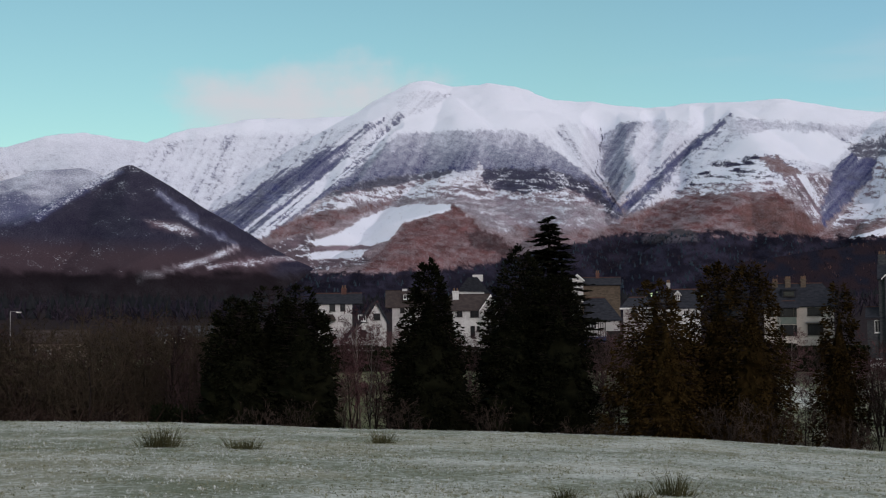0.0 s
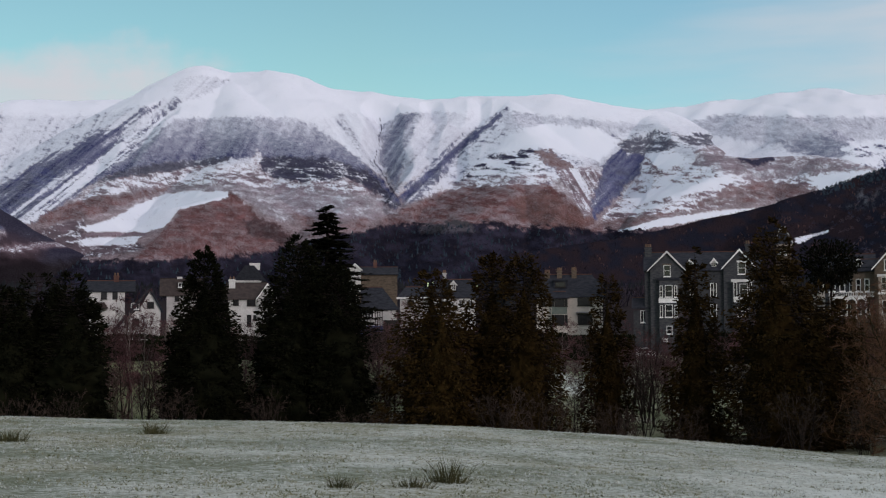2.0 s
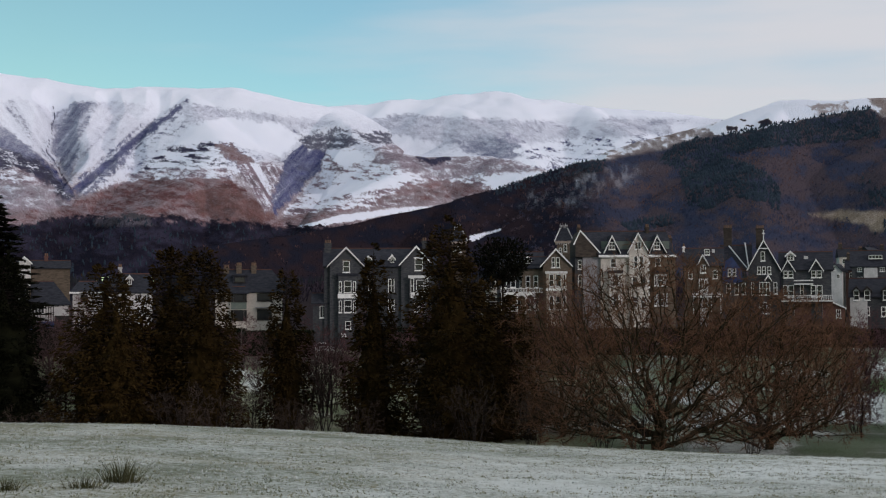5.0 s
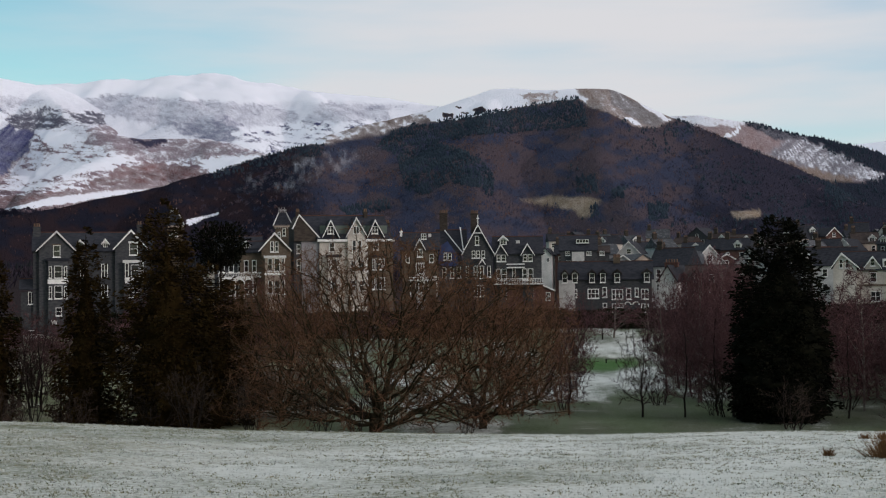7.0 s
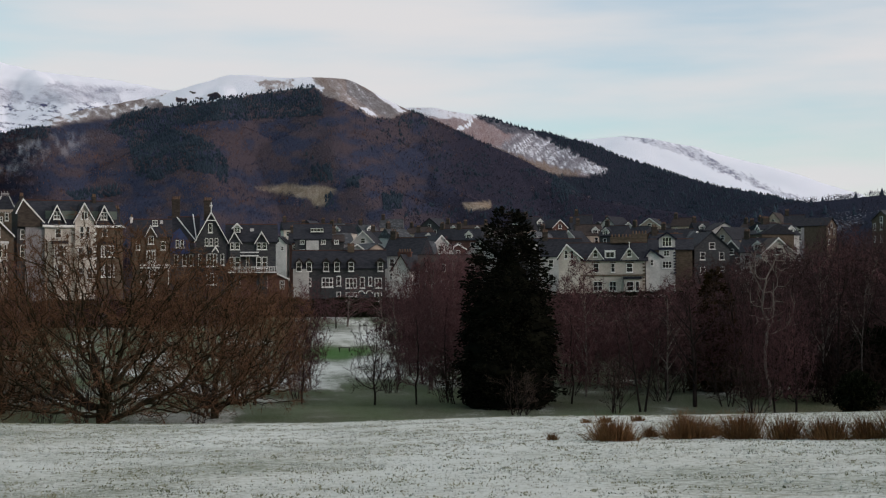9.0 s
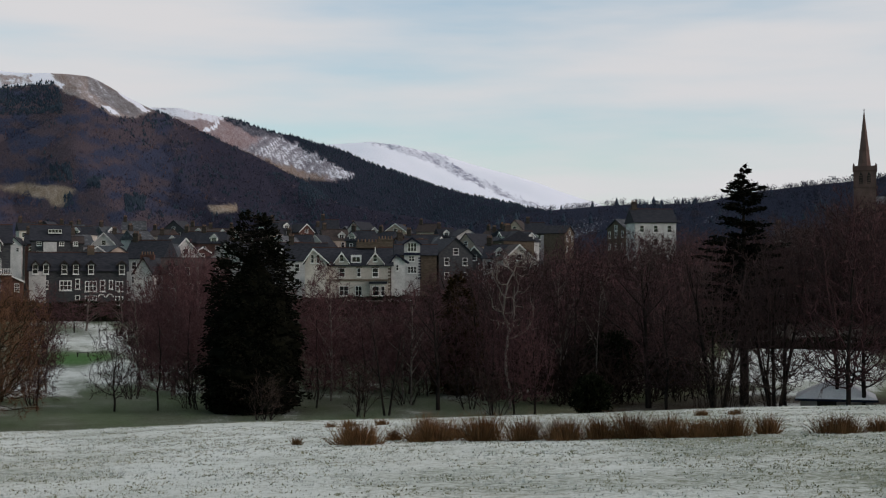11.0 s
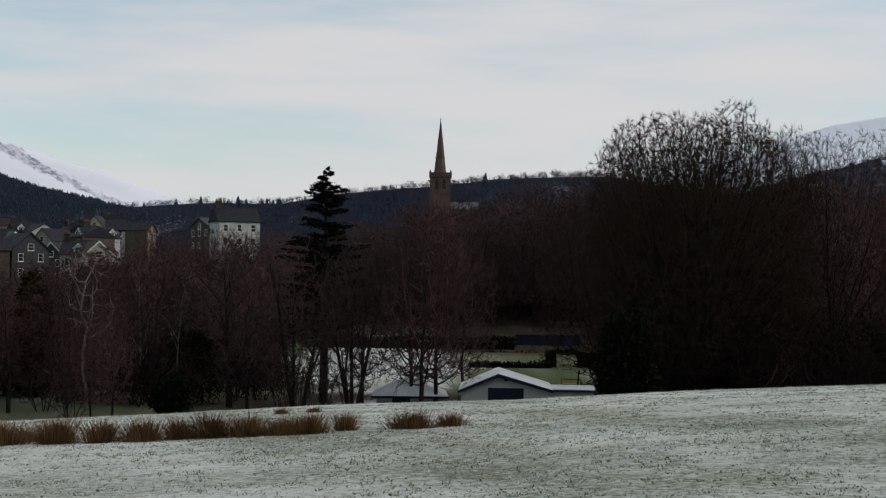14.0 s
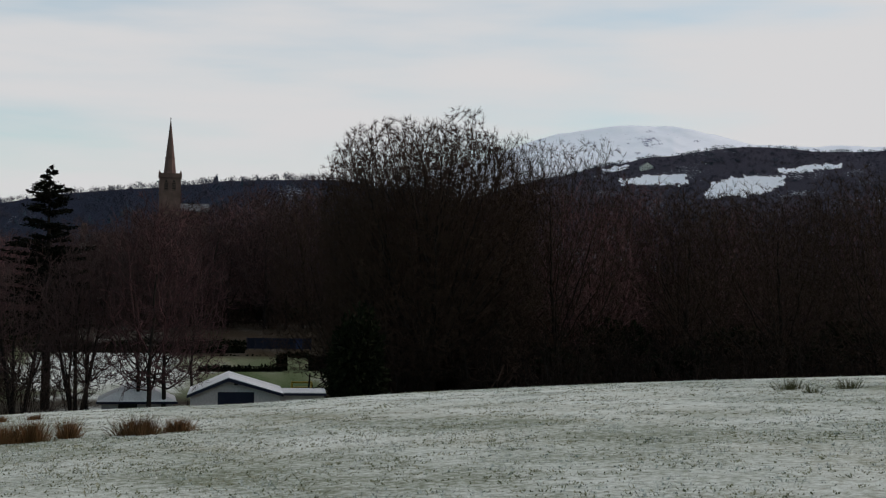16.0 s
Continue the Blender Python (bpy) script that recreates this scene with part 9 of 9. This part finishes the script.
def park_things():
    """The navy fence, a yellow play frame and a bench on the lawns."""
    a, b = at(75.3, 0, 172), at(77.9, 0, 172)
    n = 8
    root = tagged(new("panel_fence"), "navy blue panel fence across the park", "fence")
    root.matrix_basis = pose((a.x + b.x) / 2, (a.y + b.y) / 2, gz((a.x + b.x) / 2, (a.y + b.y) / 2) - 0.1, 0, 0, -76.6)
    L = (b - a).length
    for k in range(n + 1):
        x = -L / 2 + L * k / n
        part("post", box(x - 0.06, x + 0.06, -0.06, 0.06, 0, 1.7), M_NAVY, root)
        if k < n:
            pn = part("panel", box(x + 0.07, x + L / n - 0.07, -0.02, 0.02, 0.3, 1.6), M_BLUE if k == 6 else M_NAVY, root)
            part("rail", box(x + 0.07, x + L / n - 0.07, -0.05, -0.022, 1.35, 1.45), M_NAVY, pn)
    p = at(77.55, 0, 128)
    toy = tagged(new("play_frame"), "low yellow play frame on a sandy patch", "play equipment")
    toy.matrix_basis = pose(p.x, p.y, gz(p.x, p.y), 0, 0, -70)
    for x in (-0.9, 0.9):
        part("leg", box(x - 0.06, x + 0.06, -0.3, 0.3, -0.1, 0.75), M_YELLOW, toy)
    part("crossbar", box(-0.95, 0.95, -0.06, 0.06, 0.75, 0.9), M_YELLOW, toy)
    part("deck", box(-0.84, 0.84, -0.28, 0.28, 0.35, 0.42), M_YELLOW, toy)
    p = at(40.7, 0, 157)
    bench = tagged(new("park_bench"), "dark backless wooden bench on a frosted lawn", "bench")
    bench.matrix_basis = pose(p.x, p.y, gz(p.x, p.y), 0, 0, -41)
    for y in (-0.2, 0.0, 0.2):
        part("seat_slat", box(-0.7, 0.7, y - 0.08, y + 0.08, 0.42, 0.46), M_TIMBER, bench)
    for x in (-0.55, 0.55):
        part("leg", box(x - 0.06, x + 0.06, -0.25, 0.32, -0.1, 0.42), M_TIMBER, bench)
    p = at(-17.25, 0, 214)
    lamp = tagged(new("street_lamp"), "tall pale street lamp beyond a thicket", "street lamp")
    lamp.matrix_basis = pose(p.x, p.y, gz(p.x, p.y), 0, 0, 17)
    part("pole", tuple_geo(tubes([(0, 0, -0.2, 0, 0, 9.0, 0.1, 0.06)], 8)), M_GREYR, lamp)
    part("arm", box(0, 1.1, -0.04, 0.04, 8.92, 9.0), M_GREYR, lamp)
    part("lantern", box(0.8, 1.5, -0.15, 0.15, 8.8, 8.92), M_WHITE, lamp)


for build in (park_things, heads_stone_pair, white_semi, veranda_house, bay_gable_house, big_terrace, gothic_house, balcony_pair, far_rows, hotel, west_houses, church, sheds, parked_car):
    build()

rs_t = np.random.RandomState(41)
WALLS = [M_RENDER, M_RENDER, M_STONE, M_GREYR, M_CREAM, M_PINK, M_REDST]
ROOFS = [M_SLATE, M_SLATE, M_FLECK, M_SLATE, M_BROWNTILE]
for k in range(72):
    az_ = 38.5 + 20.5 * (k + rs_t.rand()) / 72
    lev = k % 3
    d_ = (300, 380, 470)[lev] + rs_t.uniform(-25, 25)
    if lev == 0 and (az_ < 41 or 49.8 < az_ < 54):
        d_ = 440
    el_ = (0.85, 1.45, 1.85)[2 if d_ > 430 else 1 if d_ > 340 else 0] + rs_t.uniform(-0.15, 0.2)
    town_house(k, az_, el_, d_, rs_t.uniform(5, 9), rs_t.uniform(2.4, 3.8), rs_t.uniform(-35, 35), WALLS[rs_t.randint(7)], ROOFS[rs_t.randint(5)], rs_t)
for az_, el_, d_, w_, h_, y_, m1, m2 in ((63.9, 2.35, 300, 9, 3, 15, M_RENDER, M_SLATE), (62.3, 2.1, 330, 9, 2.2, -60, M_BROWNST, M_FLECK), (60.4, 1.9, 380, 8, 2.2, 70, M_BROWNST, M_SLATE),
                                        (69.5, 1.65, 290, 9, 2, 0, M_RENDER, M_SLATE), (58.4, 1.75, 400, 9, 2.4, 60, M_BROWNST, M_SLATE), (57.4, 1.6, 330, 8, 2.4, -65, M_BROWNST, M_SLATE), (91.6, 5.08, 1690, 16, 5, 20, M_RENDER, M_FLECK), (93.9, 5.12, 1690, 13, 4, -30, M_RENDER, M_SLATE), (97.2, 5.0, 1690, 15, 5, 10, M_RENDER, M_FLECK)):
    town_house(0, az_, el_, d_, w_, h_, y_, m1, m2, rs_t)


# ---- small growth on the field ----
def ray_to_field(az, el):
    """Where a line of sight meets the near field."""
    rr = np.linspace(6, RC + 2, 600)
    a = radians(az)
    z = ground_z(rr * math.sin(a), rr * math.cos(a))
    e = np.degrees(np.arctan2(z - EYE, rr))
    k = np.argmax(e >= el) if (e >= el).any() else len(rr) - 1
    return rr[k] * math.sin(a), rr[k] * math.cos(a), z[k], rr[k]


def tuft_mesh(rs, n, w, h, lean, thick):
    """Blades fanning from a foot w wide, up to h tall; each blade bends over."""
    p = np.stack([rs.randn(n) * w * 0.26, rs.randn(n) * w * 0.26, np.full(n, -0.03)], 1)
    h = h * (0.55 + 0.9 * NOISE.fbm(p[:, 0] * 4 / w + 31 * w, p[:, 1] * 4 / w + 17 * h, 3))
    d = np.stack([p[:, 0] / w * lean + rs.randn(n) * 0.16, p[:, 1] / w * lean + rs.randn(n) * 0.16, np.ones(n)], 1)
    d /= np.linalg.norm(d, axis=1, keepdims=True)
    L = h * rs.uniform(0.45, 1.05, n) / np.maximum(d[:, 2], 0.4)
    m = p + d * (L * 0.6)[:, None]
    e = p + d * L[:, None] + np.stack([d[:, 0], d[:, 1], -0.25 * np.ones(n)], 1) * (L * 0.22)[:, None]
    s = np.cross(d, rs.randn(n, 3))
    s = s / np.linalg.norm(s, axis=1, keepdims=True) * thick
    v = np.stack([p - s, p + s, m + s * 0.8, m - s * 0.8, e + s * 0.15, e - s * 0.15], 1).reshape(-1, 3)
    b = np.arange(n)[:, None] * 6
    return v, np.concatenate([b + np.array([0, 1, 2, 3]), b + np.array([3, 2, 4, 5])], 0)


def tussock(az, el, wide, tall, material, seed, label, name="rush_clump", group="clumps of rushes"):
    x, y, z, r = ray_to_field(az, el)
    rs = np.random.RandomState(seed)
    w, h = r * radians(wide), r * radians(tall) * 1.35
    root = tagged(new(name), label, "grass clump", group)
    root.matrix_basis = pose(x, y, z, 0, 0, rs.uniform(0, 360))
    n = int(np.clip(2000 * w * (0.5 + h), 200, 1900) if material is M_RUSH else np.clip(520 * w * (0.5 + h), 90, 520))
    v, f = tuft_mesh(rs, n, w, h, 0.55 if material is M_RUSH else 0.9, 0.004)
    v2, f2 = tuft_mesh(rs, n // 2, w * 1.1, h * 0.45, 1.6, 0.005)
    ob = mesh_object("tuft", np.concatenate([v, v2]), np.concatenate([f, f2 + len(v)]), material)
    ob.parent = root


RUSHES = [(51.71, -6.75, 1.98, 0.84), (53.21, -6.58, 0.65, 0.51), (54.7, -6.61, 2.1, 0.89), (56.85, -6.59, 1.75, 0.98), (58.56, -6.58, 1.44, 0.89), (60.17, -6.54, 1.68, 0.89), (61.67, -6.48, 1.44, 0.84), (62.95, -6.43, 1.4, 0.98), (64.34, -6.38, 1.44, 0.89), (65.73, -6.32, 1.86, 0.7), (66.89, -6.27, 1.4, 0.84), (68.33, -6.14, 0.93, 0.75), (71.05, -6.03, 1.98, 0.7), (72.66, -5.91, 1.28, 0.56), (49.21, -6.74, 0.47, 0.33), (51.37, -6.01, 0.56, 0.28), (52.69, -5.95, 0.56, 0.28), (50.6, -6.04, 0.47, 0.23), (65.73, -5.48, 0.65, 0.28), (67.05, -5.4, 0.61, 0.26), (55.72, -6.49, 1.0, 0.6)]
for i_, (az_, el_, w_, h_) in enumerate(RUSHES):
    tussock(az_, el_, w_ * 0.66, h_ * 0.88, M_RUSH, 700 + i_, "russet-brown clump of rushes in frosted grass" if w_ > 1 else "small brown tuft of rushes in frost")
for i_, (az_, el_, w_, h_) in enumerate([(-11.42, -4.76, 1.35, 0.7), (-8.12, -4.91, 1.21, 0.47), (-2.52, -4.77, 0.79, 0.51), (4.93, -7.06, 0.98, 0.51), (7.89, -7.09, 1.44, 0.42), (9.3, -6.9, 1.26, 0.84), (97.36, -3.84, 0.84, 0.42), (98.17, -3.95, 0.61, 0.28), (99.57, -3.73, 0.89, 0.35)]):
    tussock(az_, el_, w_, h_, M_GREENTUFT, 800 + i_, "dark green grass tussock in frosted pasture", "grass_tussock", "grass tussocks")


def grass(name, label, n, material, seed, lo, hi, frost):
    """Small tufts of short blades over the field, joined."""
    rs = np.random.RandomState(seed)
    a = np.radians(rs.uniform(-21, 104, n))
    r = np.sqrt(rs.uniform(8.5 ** 2, 41 ** 2, n))
    x, y = r * np.sin(a), r * np.cos(a)
    keep = NOISE.fbm(x * 1.7 + frost, y * 1.7, 4) + 0.3 * (NOISE.fbm(x * 0.2, y * 0.2 + frost, 3) - 0.5) + 0.3 * (rs.rand(n) - 0.5) > 0.52
    i = np.repeat(np.where(keep)[0], 4)
    n = len(i)
    size = rs.uniform(0.6, 1.3, len(x))[i]
    t = rs.rand(n) * 6.283
    x, y = x[i] + np.cos(t) * 0.07 * size * rs.rand(n), y[i] + np.sin(t) * 0.07 * size * rs.rand(n)
    h = rs.uniform(lo, hi, n) * size
    d = np.stack([np.cos(t) * 0.9, np.sin(t) * 0.9, np.ones(n)], 1)
    p = np.stack([x, y, ground_z(x, y) - 0.01], 1)
    s = np.stack([-np.sin(t), np.cos(t), np.zeros(n)], 1) * (0.42 * h)[:, None]
    e = p + d * h[:, None]
    v = np.stack([p - s, p + s, e + s * 0.3, e - s * 0.3], 1).reshape(-1, 3)
    ob = mesh_object(name, v, np.arange(4 * n).reshape(-1, 4), material)
    tagged(ob, label, "grass", kind="stuff")


M_BLADE = mat("grass_blades", (0.15, 0.165, 0.10), (0.28, 0.27, 0.18), 1.5, 0.9, 0.0)
M_FROST = mat("frosted_blades", (0.42, 0.45, 0.42), (0.62, 0.65, 0.62), 1.5, 0.9, 0.0)
grass("short_grass", "short green and straw-coloured grass", 120000, M_BLADE, 21, 0.014, 0.030, 0.0)
grass("frosted_grass", "short grass whitened by frost", 110000, M_FROST, 22, 0.014, 0.032, 60.0)
